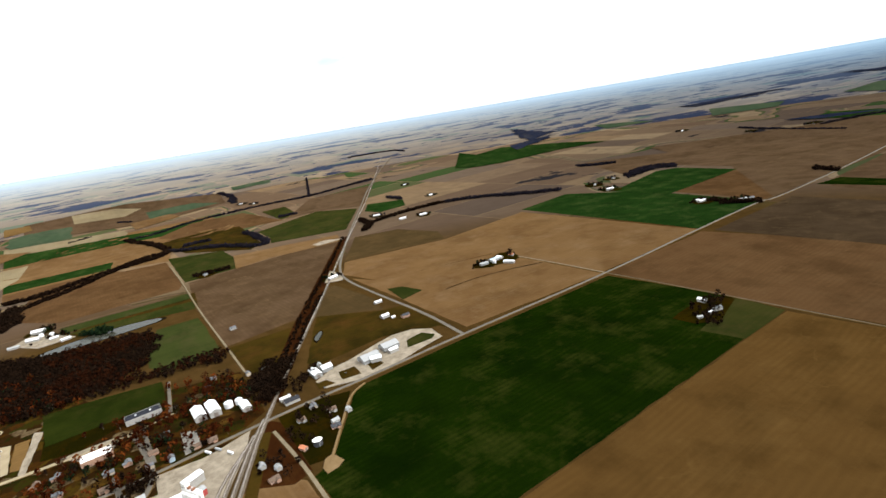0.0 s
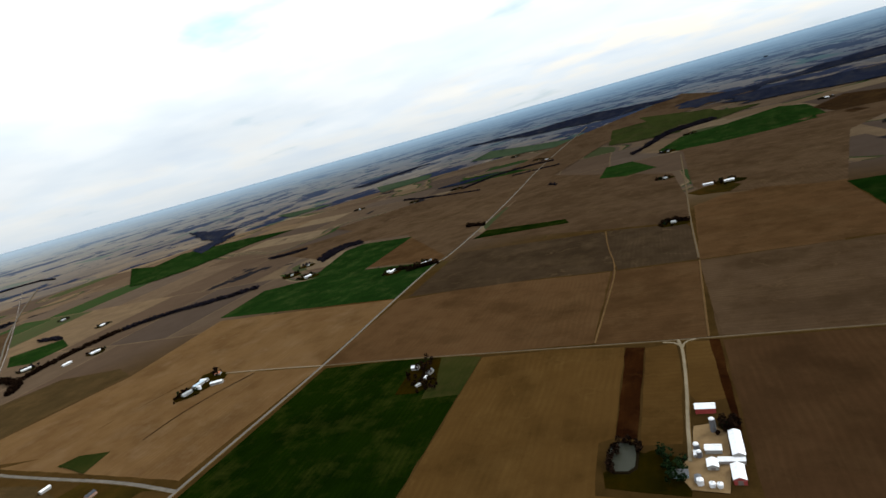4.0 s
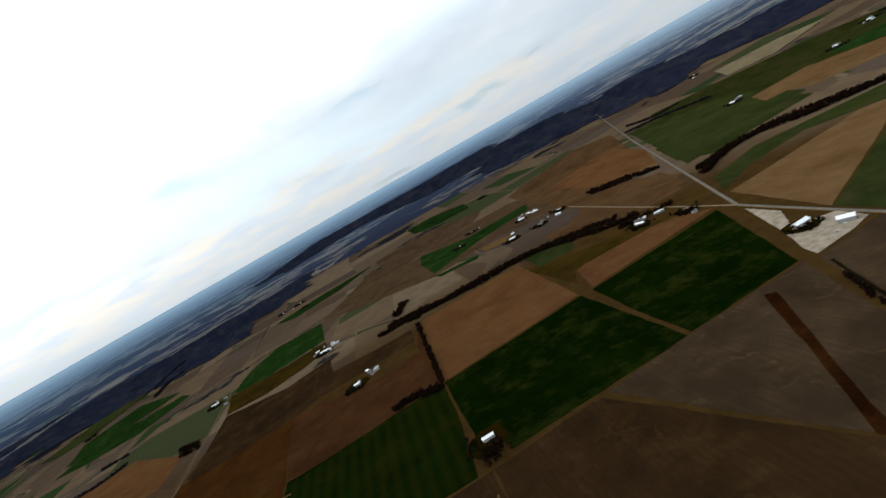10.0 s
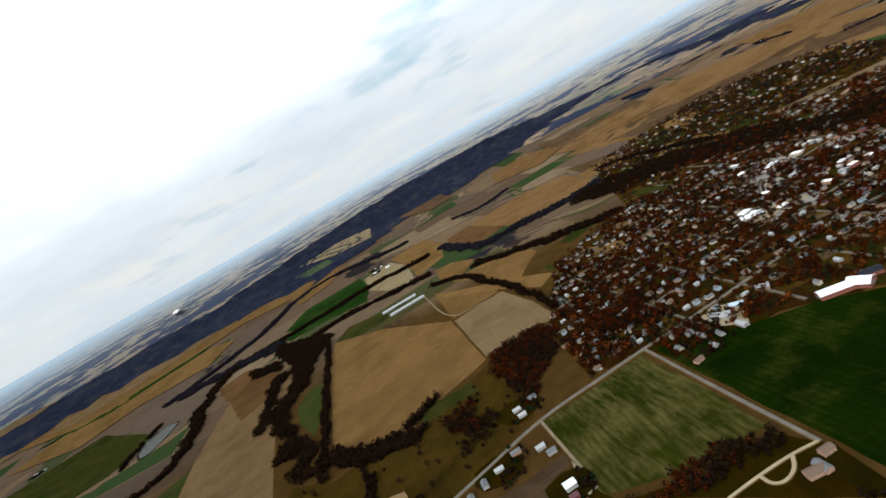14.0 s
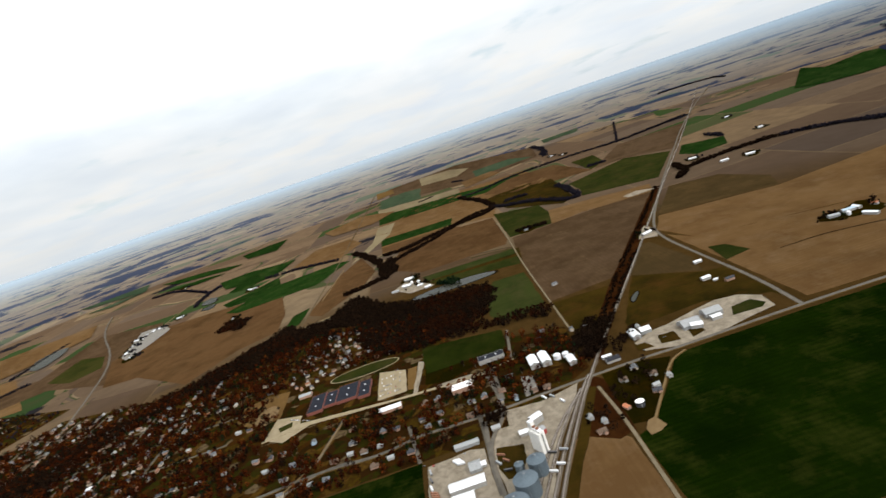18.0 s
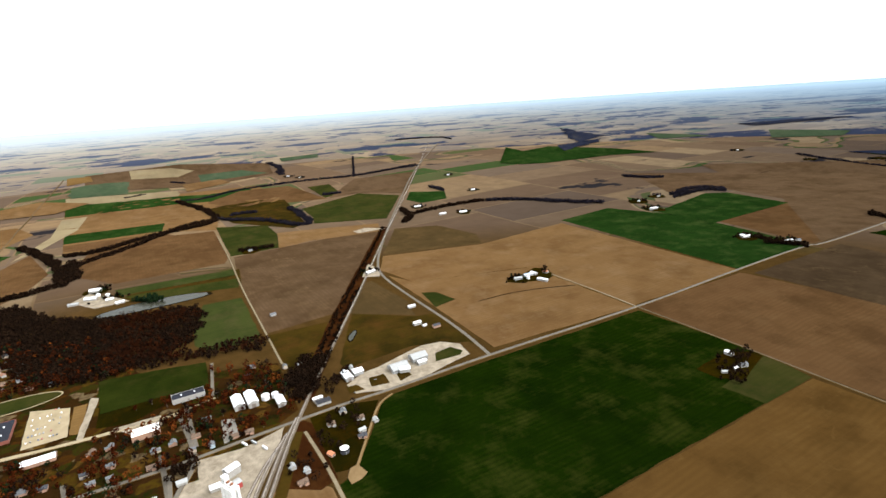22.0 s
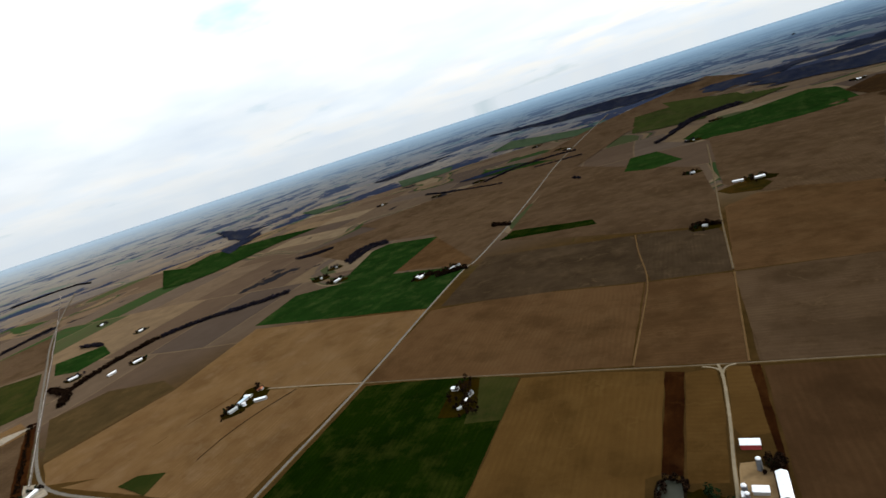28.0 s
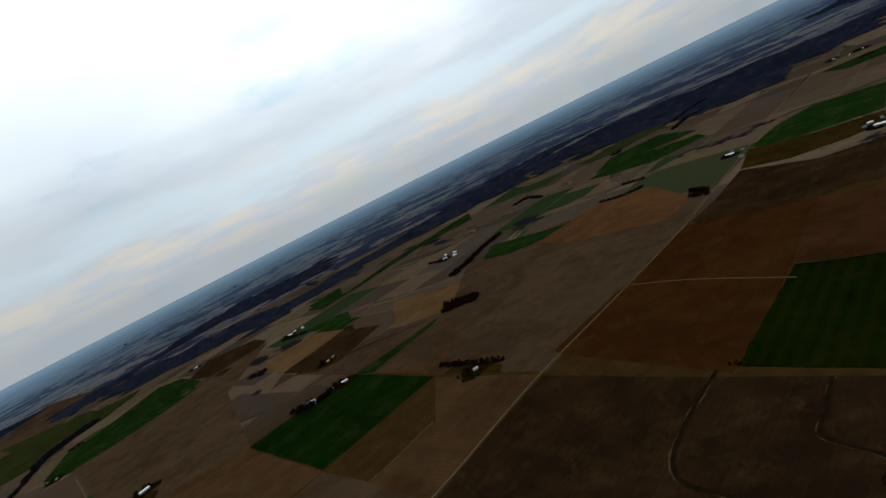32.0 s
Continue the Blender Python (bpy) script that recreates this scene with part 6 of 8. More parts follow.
building("barn", "grey_metal", "white_siding", -64, 729, 32, 9.76, 6, 77)
building("house", "grey_shingle", "white_siding", -50, 759, 13, 9.5, 5, 74)
building("barn", "white_metal", "white_siding", -1471, 2714, 24, 10.98, 6, 73)
building("barn", "white_metal", "white_siding", -2294, 865, 24, 10.98, 6, 86)
building("barn", "white_metal", "white_siding", -1660, 644, 24, 10.98, 6, 93)
building("barn", "white_metal", "white_siding", 1389, 789, 32, 17.08, 7.2, 155)
building("barn", "white_metal", "white_siding", 1451, 769, 29, 12.2, 6, 171)
building("barn", "white_metal", "white_siding", 1507, 757, 20, 9.76, 6, 148)
building("barn", "white_metal", "white_siding", 1916, 1992, 24, 10.98, 6, 143)
building("barn", "white_metal", "white_siding", 1984, 1966, 24, 9.76, 6, 107)
building("barn", "white_metal", "white_siding", 926, 1123, 32, 12.2, 6, 13)
building("barn", "white_metal", "white_siding", 862, 1126, 32, 9.76, 6, 178)
building("house", "grey_shingle", "white_siding", 730, 1417, 13, 9.5, 5, 178)
building("house", "grey_metal", "white_siding", 740, 701, 13, 9.5, 5, 160)
building("barn", "white_metal", "white_siding", 1626, 2876, 24, 10.98, 6, 163)
building("house", "grey_metal", "white_siding", 1569, 182, 13, 9.5, 5, 162)
building("barn", "white_metal", "white_siding", 2623, 1367, 24, 10.98, 6, 123)
building("barn", "white_metal", "white_siding", 2649, 1312, 24, 10.98, 6, 117)
building("barn", "white_metal", "white_siding", -60, 3131, 24, 10.98, 6, 16)
building("barn", "white_metal", "white_siding", 1637, -860, 21, 9.76, 6, 90)
building("barn", "white_metal", "white_siding", 2872, -506, 32, 12.2, 7.2, 88)
building("barn", "grey_metal", "white_siding", 2904, -551, 32, 10.98, 6, 84)
building("house", "grey_shingle", "white_siding", 2900, -463, 13, 9.5, 5, 109)
building("barn", "white_metal", "white_siding", 2276, -634, 18, 10.98, 6, 97)
building("house", "grey_shingle", "white_siding", 2326, -673, 13, 9.5, 5, 96)
building("barn", "grey_metal", "white_siding", 2308, -694, 16, 9.76, 6, 106)
building("barn", "white_metal", "white_siding", 3067, 1, 30, 10.98, 6, 91)
building("house", "grey_shingle", "white_siding", 2990, -63, 13, 9.5, 5, 72)
building("barn", "white_metal", "white_siding", 2694, 1432, 24, 10.98, 6, 79)
building("barn", "white_metal", "white_siding", 2706, 1367, 24, 9.76, 6, 87)
building("barn", "white_metal", "white_siding", 4698, -91, 24, 10.98, 6, 55)
building("barn", "white_metal", "white_siding", 4702, -228, 24, 10.98, 6, 58)
building("barn", "white_metal", "white_siding", 3161, -1501, 32, 10.98, 6, 59)
building("barn", "white_metal", "white_siding", 3168, -1576, 32, 10.98, 6, 56)
building("house", "grey_shingle", "white_siding", 2865, -1474, 13, 9.5, 5, 18)
building("barn", "white_metal", "white_siding", 2852, -1558, 22, 10.98, 6, 60)
building("barn", "white_metal", "white_siding", 2892, -1358, 29, 10.98, 6, 84)
building("warehouse", "white_metal", "white_siding", 1676, -1547, 30, 15.86, 8.4, 90)
building("warehouse", "white_metal", "white_siding", 1605, -1571, 27, 17.08, 8.4, 39)
building("barn", "white_metal", "white_siding", 2185, -1519, 26, 10.98, 6, 33)
building("barn", "white_metal", "white_siding", 2191, -1587, 27, 7.32, 4.8, 61)
building("house", "grey_shingle", "white_siding", 511, -1650, 13, 9, 4.4, 0)
building("house", "grey_metal", "tan_siding", 506, -1626, 15, 8, 4.2, 90)
building("house", "grey_shingle", "white_siding", 488, -1604, 14, 8, 4.2, 85)
building("house", "grey_metal", "white_siding", 513, -1588, 12, 8, 4.2, 95)
building("house", "brown_shingle", "brick", 550, -1577, 14, 9, 4.4, 10)
building("house", "grey_shingle", "tan_siding", 546, -1629, 13, 9, 4.4, 90)
building("house", "brown_shingle", "brick", 612, -1322, 20, 12, 5, 170)
building("house", "grey_metal", "white_siding", 1199, -1640, 17, 9.5, 5, 133)
building("house", "grey_shingle", "white_siding", 1207, -1570, 16, 9.5, 5, 0)
building("house", "grey_shingle", "white_siding", 1219, -1547, 16, 9.5, 5, 0)
building("house", "grey_metal", "white_siding", 1173, -1514, 17, 9.5, 5, 113)
building("shed", "white_metal", "white_siding", 1175, -1480, 9, 6.1, 3.6, 46)
building("house", "grey_metal", "red_brick", 1150, -1535, 14, 9.5, 5, 25)
building("house", "grey_shingle", "white_siding", 1171, -1556, 14, 9.5, 5, 33)
building("house", "dark_shingle", "brick", 1064, -1478, 17, 9.5, 5, 160)
building("barn", "grey_metal", "brick", 1048, -1444, 18, 13.42, 6, 180)
building("house", "grey_shingle", "brick", 1203, -1339, 17, 9.5, 5, 161)
building("house", "grey_metal", "white_siding", 1161, -1764, 16, 9.5, 5, 180)
building("house", "grey_metal", "white_siding", 1199, -1644, 14, 9.5, 5, 69)
building("house", "grey_metal", "white_siding", 878, -1617, 14, 9.5, 5, 0)
building("house", "grey_shingle", "white_siding", 906, -1605, 17, 9.5, 5, 90)
building("house", "grey_shingle", "white_siding", 932, -1591, 17, 9.5, 5, 90)
building("house", "grey_shingle", "brick", 844, -1632, 16, 9.5, 5, 180)
building("house", "grey_metal", "white_siding", 810, -1609, 14, 9.5, 5, 0)
building("house", "grey_shingle", "white_siding", 801, -1586, 14, 9.5, 5, 180)
building("barn", "white_metal", "white_siding", 810, -1502, 16, 13.42, 7.2, 180)
building("barn", "maroon_metal", "maroon_siding", 814, -1482, 12, 9.0, 4.6, 0)
building("barn", "maroon_metal", "maroon_siding", 809, -1461, 12, 9.0, 4.6, 180)
building("house", "grey_metal", "white_siding", 803, -1737, 14, 9.5, 5, 0)
building("house", "grey_metal", "white_siding", 801, -1714, 14, 9.5, 5, 0)
building("house", "grey_shingle", "white_siding", 769, -1747, 14, 9.5, 5, 180)
building("barn", "white_metal", "white_siding", 3025, -3386, 24, 12.2, 6, 43)
building("barn", "white_metal", "white_siding", 2901, -3453, 24, 12.2, 6, 61)
building("barn", "white_metal", "white_siding", 2861, -3729, 24, 12.2, 6, 8)
building("barn", "white_metal", "white_siding", 3922, -4734, 24, 10.98, 6, 164)
building("barn", "white_metal", "white_siding", 2889, -3031, 24, 10.98, 6, 180)
building("barn", "white_metal", "white_siding", 4560, -3561, 24, 10.98, 6, 7)
building("barn", "white_metal", "white_siding", 2987, -2551, 24, 10.98, 6, 16)
building("barn", "white_metal", "white_siding", 943, -3863, 24, 10.98, 6, 157)
building("barn", "white_metal", "white_siding", 866, -3828, 24, 10.98, 6, 159)
building("warehouse", "white_metal", "red_brick", 342, -1537, 45, 19.52, 7.2, 157)
building("warehouse", "white_metal", "red_brick", 313, -1522, 30, 24.4, 7.2, 114)
building("warehouse", "dark_roof", "red_brick", 287, -1530, 29, 17.08, 6, 150)
building("warehouse", "grey_metal", "white_siding", 455, -1642, 32, 17.08, 6, 130)
building("warehouse", "blue_metal", "white_siding", 423, -1645, 24, 12.2, 6, 141)
building("warehouse", "grey_metal", "white_siding", 456, -1594, 19, 9.76, 4.8, 90)
building("warehouse", "grey_metal", "brick", 367, -1646, 19, 17.08, 6, 142)
building("warehouse", "white_metal", "white_siding", 157, -1896, 44, 19.52, 6, 156)
building("warehouse", "white_metal", "white_siding", -68, -1646, 31, 19.52, 6, 159)
building("warehouse", "grey_metal", "white_siding", 207, -1427, 22, 10.98, 6, 112)
building("warehouse", "white_metal", "brick", -144, -1135, 44, 17.08, 6, 90)
building("school", "dark_roof", "white_siding", -211, -920, 54, 22.204, 9, 90)
building("school", "white_roof", "brick", -126, -991, 41, 25.376, 9, 90)
building("warehouse", "grey_metal", "brick", -349, -1348, 29, 14.64, 6, 90)
building("barn", "grey_metal", "grey_metal", 900, -2896, 140, 17.08, 4.2, 180)
building("barn", "grey_metal", "grey_metal", 876, -2808, 140, 17.08, 4.2, 0)
building("house", "grey_shingle", "brick", 603, -1322, 17, 9.5, 5, 90)
building("house", "brown_shingle", "brick", 584, -1335, 14, 9.5, 5, 180)

building("barn", "white_metal", "white_siding", -1502, -2411, 26, 12, 5.5, 0)
building("shed", "grey_metal", "white_siding", -1614, -2434, 16, 9, 5.5, 37)
building("barn", "white_metal", "white_siding", -1721, -2470, 30, 12, 5.5, 74)
building("shed", "white_metal", "white_siding", -1710, -2435, 14, 8, 5.5, 21)
building("barn", "grey_metal", "white_siding", -1786, -2450, 24, 11, 5.5, 58)
building("barn", "white_metal", "white_siding", -1820, -2437, 34, 12, 5.5, 5)
building("barn", "white_metal", "white_siding", -1828, -2406, 28, 12, 5.5, 42)
building("barn", "white_metal", "white_siding", -1947, -2353, 30, 12, 5.5, 79)
building("shed", "white_metal", "white_siding", -1962, -2337, 16, 9, 5.5, 26)
building("shed", "white_metal", "white_siding", -1404, -2336, 12, 7, 5.5, 63)
building("barn", "white_metal", "white_siding", -3011, -2785, 24, 10, 5.5, 10)
building("barn", "white_metal", "white_siding", -2057, -1994, 40, 14, 5.5, 47)
building("barn", "grey_metal", "white_siding", -2058, -1973, 26, 11, 5.5, 84)
building("house", "grey_metal", "white_siding", -1461, -1896, 14, 9.5, 5.5, 31)
building("barn", "white_metal", "white_siding", -1909, -4066, 30, 12, 5.5, 68)
building("barn", "grey_metal", "white_siding", 2228, -1536, 18, 9, 5, 70)
building("barn", "white_metal", "white_siding", 2213, -1550, 16, 8, 5, 123)
building("shed", "grey_metal", "white_siding", 2189, -1592, 11, 7, 5, 176)
building("house", "brown_shingle", "white_siding", 2089, -1602, 12, 8.5, 5, 49)
building("house", "grey_shingle", "white_siding", 2040, -1591, 12, 8.5, 5, 102)
building("barn", "grey_metal", "white_siding", 2285, -636, 18, 9, 5, 155)
building("barn", "white_metal", "white_siding", 2341, -669, 16, 8, 5, 28)
building("shed", "grey_metal", "white_siding", 2323, -697, 11, 7, 5, 81)
building("house", "brown_shingle", "white_siding", 2298, -681, 12, 8.5, 5, 134)
building("house", "grey_shingle", "white_siding", 2962, -500, 12, 8.5, 5, 7)
building("barn", "grey_metal", "white_siding", 2944, -539, 18, 9, 5, 60)
building("barn", "white_metal", "white_siding", 2935, -472, 16, 8, 5, 113)
building("shed", "grey_metal", "white_siding", 3370, -1227, 11, 7, 5, 166)
building("house", "brown_shingle", "white_siding", 3588, -1350, 12, 8.5, 5, 39)
building("house", "grey_shingle", "white_siding", 3577, -1392, 12, 8.5, 5, 92)
building("barn", "grey_metal", "white_siding", 3249, -1539, 18, 9, 5, 145)
building("barn", "white_metal", "white_siding", 3202, -1562, 16, 8, 5, 18)
building("shed", "grey_metal", "white_siding", 3187, -1578, 11, 7, 5, 71)
building("house", "brown_shingle", "white_siding", 2904, -1503, 12, 8.5, 5, 124)
building("house", "grey_shingle", "white_siding", 2914, -1535, 12, 8.5, 5, 177)
building("barn", "grey_metal", "white_siding", 2925, -1595, 18, 9, 5, 50)
building("barn", "white_metal", "white_siding", 2983, -1390, 16, 8, 5, 103)
building("shed", "grey_metal", "white_siding", 4709, -1748, 11, 7, 5, 156)
building("house", "brown_shingle", "white_siding", 3124, 10, 12, 8.5, 5, 29)
building("house", "grey_shingle", "white_siding", 3104, -34, 12, 8.5, 5, 82)
building("barn", "grey_metal", "white_siding", 4394, -291, 18, 9, 5, 135)
building("barn", "white_metal", "white_siding", 4623, -184, 16, 8, 5, 8)
building("shed", "grey_metal", "white_siding", 4118, 1051, 11, 7, 5, 61)
building("house", "brown_shingle", "white_siding", 5263, 1261, 12, 8.5, 5, 114)
building("house", "grey_shingle", "white_siding", 4622, -3596, 12, 8.5, 5, 167)
building("barn", "grey_metal", "white_siding", 3029, -2626, 18, 9, 5, 40)
building("barn", "white_metal", "white_siding", 2991, -3362, 16, 8, 5, 93)
building("shed", "grey_metal", "white_siding", 3013, -3339, 11, 7, 5, 146)
building("house", "brown_shingle", "white_siding", 2919, -3077, 12, 8.5, 5, 19)
building("house", "brown_shingle", "white_siding", 897, 2689, 12, 8.5, 5, 23)
building("house", "grey_shingle", "white_siding", 759, 2168, 12, 8.5, 5, 76)
building("barn", "grey_metal", "white_siding", 728, 2191, 18, 9, 5, 129)
building("barn", "white_metal", "white_siding", 1958, 2015, 16, 8, 5, 2)
building("shed", "grey_metal", "white_siding", 1919, 2013, 11, 7, 5, 55)
building("house", "brown_shingle", "white_siding", 2011, 2022, 12, 8.5, 5, 108)
building("house", "grey_shingle", "white_siding", 1663, 2918, 12, 8.5, 5, 161)
building("barn", "grey_metal", "white_siding", 730, 1402, 18, 9, 5, 34)
building("barn", "white_metal", "white_siding", -607, 2628, 16, 8, 5, 87)
building("shed", "grey_metal", "white_siding", -1526, 2737, 11, 7, 5, 140)
building("house", "brown_shingle", "white_siding", -867, 2446, 12, 8.5, 5, 13)
building("house", "grey_shingle", "white_siding", -645, 833, 12, 8.5, 5, 66)
building("barn", "grey_metal", "white_siding", -792, 932, 18, 9, 5, 119)
building("barn", "white_metal", "white_siding", -487, 3930, 16, 8, 5, 172)
building("shed", "grey_metal", "white_siding", -141, 3239, 11, 7, 5, 45)
building("house", "brown_shingle", "white_siding", -58, 3167, 12, 8.5, 5, 98)
building("house", "grey_shingle", "white_siding", 2760, 11640, 12, 8.5, 5, 151)
building("barn", "grey_metal", "white_siding", 5014, 11071, 18, 9, 5, 24)
building("barn", "white_metal", "white_siding", -191, 703, 16, 8, 5, 77)
building("shed", "grey_metal", "white_siding", 1635, 1087, 11, 7, 5, 130)
building("house", "brown_shingle", "white_siding", 1666, 1098, 12, 8.5, 5, 3)
building("house", "grey_shingle", "white_siding", 3064, -3432, 12, 8.5, 5, 84)
building("barn", "grey_metal", "white_siding", 3036, -3499, 18, 9, 5, 137)
building("barn", "white_metal", "white_siding", 2969, -3511, 16, 8, 5, 10)
building("shed", "grey_metal", "white_siding", 2915, -3541, 11, 7, 5, 63)
building("house", "brown_shingle", "white_siding", 2879, -3754, 12, 8.5, 5, 116)
building("house", "grey_shingle", "white_siding", 2826, -3747, 12, 8.5, 5, 169)
building("barn", "grey_metal", "white_siding", 2929, -3067, 18, 9, 5, 42)
building("barn", "white_metal", "white_siding", 4485, -3501, 16, 8, 5, 95)
building("shed", "grey_metal", "white_siding", 3019, -2597, 11, 7, 5, 148)
building("house", "brown_shingle", "white_siding", 3018, -2552, 12, 8.5, 5, 21)
building("house", "grey_shingle", "white_siding", 3739, -4568, 12, 8.5, 5, 74)
building("barn", "grey_metal", "white_siding", 931, -4005, 18, 9, 5, 127)
building("barn", "white_metal", "white_siding", 898, -3974, 16, 8, 5, 0)
building("shed", "grey_metal", "white_siding", 858, -3861, 11, 7, 5, 53)
building("house", "brown_shingle", "white_siding", 2220, -1531, 12, 8.5, 5, 106)
building("house", "grey_shingle", "white_siding", 2212, -1545, 12, 8.5, 5, 159)
building("barn", "grey_metal", "white_siding", 3224, -1516, 18, 9, 5, 32)
building("barn", "white_metal", "white_siding", 3216, -1555, 16, 8, 5, 85)
building("shed", "grey_metal", "white_siding", 3220, -1592, 11, 7, 5, 138)
building("house", "brown_shingle", "white_siding", 2868, -1484, 12, 8.5, 5, 11)
building("warehouse", "white_metal", "white_siding", 4418, -10504, 520, 120, 12, 122)
# farmsteads: a lawn and a shelter of trees round each far farm ----------------------
FARMS = []
SETTLED = ((-325, 40), (250, -160), (775, -310))
for fx, fy, fr in list(OCCUPIED):
    if math.hypot(fx - 60, fy + 950) > 700 and not inside(fx, fy, [(700, -1500), (700, -2500), (-900, -2700), (-900, -1300), (300, -1300)]) and all(math.hypot(fx - gx, fy - gy) > 110 for gx, gy in (*FARMS, *SETTLED)):
        FARMS.append((fx, fy))
shelter = random.Random(21)
for fx, fy in FARMS:
    LAYER["yard"] += 0.004
    reach = shelter.uniform(30, 46)
    sheet("lawn", [(fx + reach * shelter.uniform(0.8, 1.3) * math.cos(k * 0.785), fy + reach * shelter.uniform(0.7, 1.1) * math.sin(k * 0.785)) for k in range(8)], LAYER["yard"] - 0.3, "dark_grass", "rough dark lawn round a farmstead", "lawn")
    for kind_, count_ in (("bare", 16), ("ever", 5)):
        spots_ = []
        for _ in range(count_):
            a_, d_ = shelter.gauss(shelter.choice((1.9, 3.0)), 0.7), reach * shelter.uniform(0.45, 1.15)
            q_ = (fx + d_ * math.cos(a_), fy + d_ * math.sin(a_))
            if all((q_[0] - ox) ** 2 + (q_[1] - oy) ** 2 > (orr + 1) ** 2 for ox, oy, orr in OCCUPIED):
                spots_.append(q_)
        grove(kind_, spots_, 300 + len(spots_) + int(abs(fx)), 10.0)

# railway ------------------------------------------------------------------------


def ribbon(line, half, z0, z1, step=60.0):
    """A long low bed with sloping sides along a line."""
    pts = [Vector(p) for p in smooth_outline(line, False, step)]
    verts, faces = [], []
    for i, p in enumerate(pts):
        d = (pts[min(i + 1, len(pts) - 1)] - pts[max(i - 1, 0)]).normalized()
        s = Vector((-d.y, d.x))
        for off, h in ((-half - (z1 - z0) * 1.2, z0), (-half, z1), (half, z1), (half + (z1 - z0) * 1.2, z0)):
            x, y, up, k = lay(p.x + s.x * off, p.y + s.y * off)
            verts.append((x, y, up + h + (0 if k == 1.0 else 2.5)))
    for i in range(len(pts) - 1):
        faces += [(i * 4 + k, i * 4 + k + 1, i * 4 + k + 5, i * 4 + k + 4) for k in range(3)]
    return verts, faces


def shifted(line, off):
    out = []
    for i, p in enumerate(line):
        a, b = Vector(line[max(i - 1, 0)]), Vector(line[min(i + 1, len(line) - 1)])
        d = (b - a).normalized()
        out.append((p[0] - d.y * off, p[1] + d.x * off))
    return out


def railway(label, lift, *line):
    line = rounded(line, False, 2) if len(line) > 2 else line
    top = tagged(new("railway_track"), label, "railway", "tracks of the rail yard")
    part("ballast", *ribbon(line, 2.0, 0.0, lift), "ballast", top)
    for off in (-0.72, 0.72):
        part("rail", *ribbon(shifted(line, off), 0.12, lift + 0.1, lift + 0.28), "rail_steel", top)
    verts, faces, pts = [], [], [Vector(p) for p in smooth_outline(line, False, 2.0)]
    for a, b in list(zip(pts, pts[1:]))[:260]:
        d = (b - a).normalized()
        s = Vector((-d.y, d.x))
        base = len(verts)
        for u, v in ((-1.3, -0.16), (1.3, -0.16), (1.3, 0.16), (-1.3, 0.16)):
            q = a + s * u + d * v
            verts.append((q.x, q.y, lift + 0.14))
        verts += [(x, y, lift) for x, y, _ in verts[base:base + 4]]
        faces += [(base, base + 1, base + 2, base + 3)] + [(base + k, base + 4 + k, base + 4 + (k + 1) % 4, base + (k + 1) % 4) for k in range(4)]
    tagged(part("sleepers", verts, faces, "sleeper", top), kind="stuff")


railway("long straight main railway track on dark ballast", 1.5, (300, -930), (277, -917), (151, -862), (-37, -767), (-515, -474), (-1019, -176), (-2600, 780), (-5052, 2208))
railway("siding track in the grain elevator yard", 1.4, (290, -935), (240, -912), (150, -872), (40, -815), (-25, -775))
railway("siding track in the grain elevator yard", 1.4, (270, -938), (230, -920), (150, -884), (70, -842), (10, -800))
railway("siding track beside the grain bins", 1.4, (262, -944), (215, -926), (160, -900), (90, -862), (40, -822))

# grain elevator ---------------------------------------------------------------------


def join(*pieces):
    verts, faces = [], []
    for v, f in pieces:
        n = len(verts)
        verts += v
        faces += [tuple(i + n for i in face) for face in f]
    return verts, faces


def grain_bin(x, y, r, h, label):
    top = new("grain_bin")
    top.matrix_world = pose(x, y, 0)
    tagged(top, label, "grain bin", "steel bins of the elevator")
    for k in range(10):
        part("wall_ring", *tube(0, 0, h * k / 10, h * (k + 1) / 10 - 0.15, r, r, 40, False), "bin_steel", top)
    part("core", *tube(0, 0, 0, h - 0.1, r - 0.12, r - 0.12, 40), "bin_steel", top)
    part("roof", *tube(0, 0, h, h + r * 0.42, r + 0.3, 1.0, 40), "bin_steel", top, "conical ribbed steel roof")
    for k in range(20):
        a = 2 * math.pi * k / 20
        v, f = cuboid(1.0, r + 0.3, -0.12, 0.12, 0, 0.18)
        slope = math.atan2(r * 0.42, r - 0.7)
        rot = Matrix.Rotation(a, 4, "Z") @ Matrix.Translation((r + 0.3, 0, h + 0.02)) @ Matrix.Rotation(slope, 4, "Y") @ Matrix.Translation((-r - 0.3, 0, 0))
        part("roof_rib", [tuple(rot @ Vector(p)) for p in v], f, "bin_steel", top)
    part("cap", *tube(0, 0, h + r * 0.42, h + r * 0.42 + 1.2, 1.3, 1.0, 16), "grey_metal", top)
    ladder = part("ladder", *join(cuboid(r + 0.1, r + 0.2, -0.35, -0.27, 0, h), cuboid(r + 0.1, r + 0.2, 0.27, 0.35, 0, h)), "grey_metal", top, "steel ladder")
    for k in range(int(h)):
        part("rung", *cuboid(r + 0.12, r + 0.18, -0.27, 0.27, k + 0.4, k + 0.46), "grey_metal", ladder)


grain_bin(178, -914, 13.0, 22.0, "big grey-blue corrugated steel grain bin")
grain_bin(212, -936, 16.5, 24.0, "huge grey-blue corrugated steel grain bin")
grain_bin(248, -957, 18.0, 24.0, "huge grey-blue corrugated steel grain bin")
grain_bin(168, -938, 6.5, 16.0, "small dark steel grain bin beside the big bins")


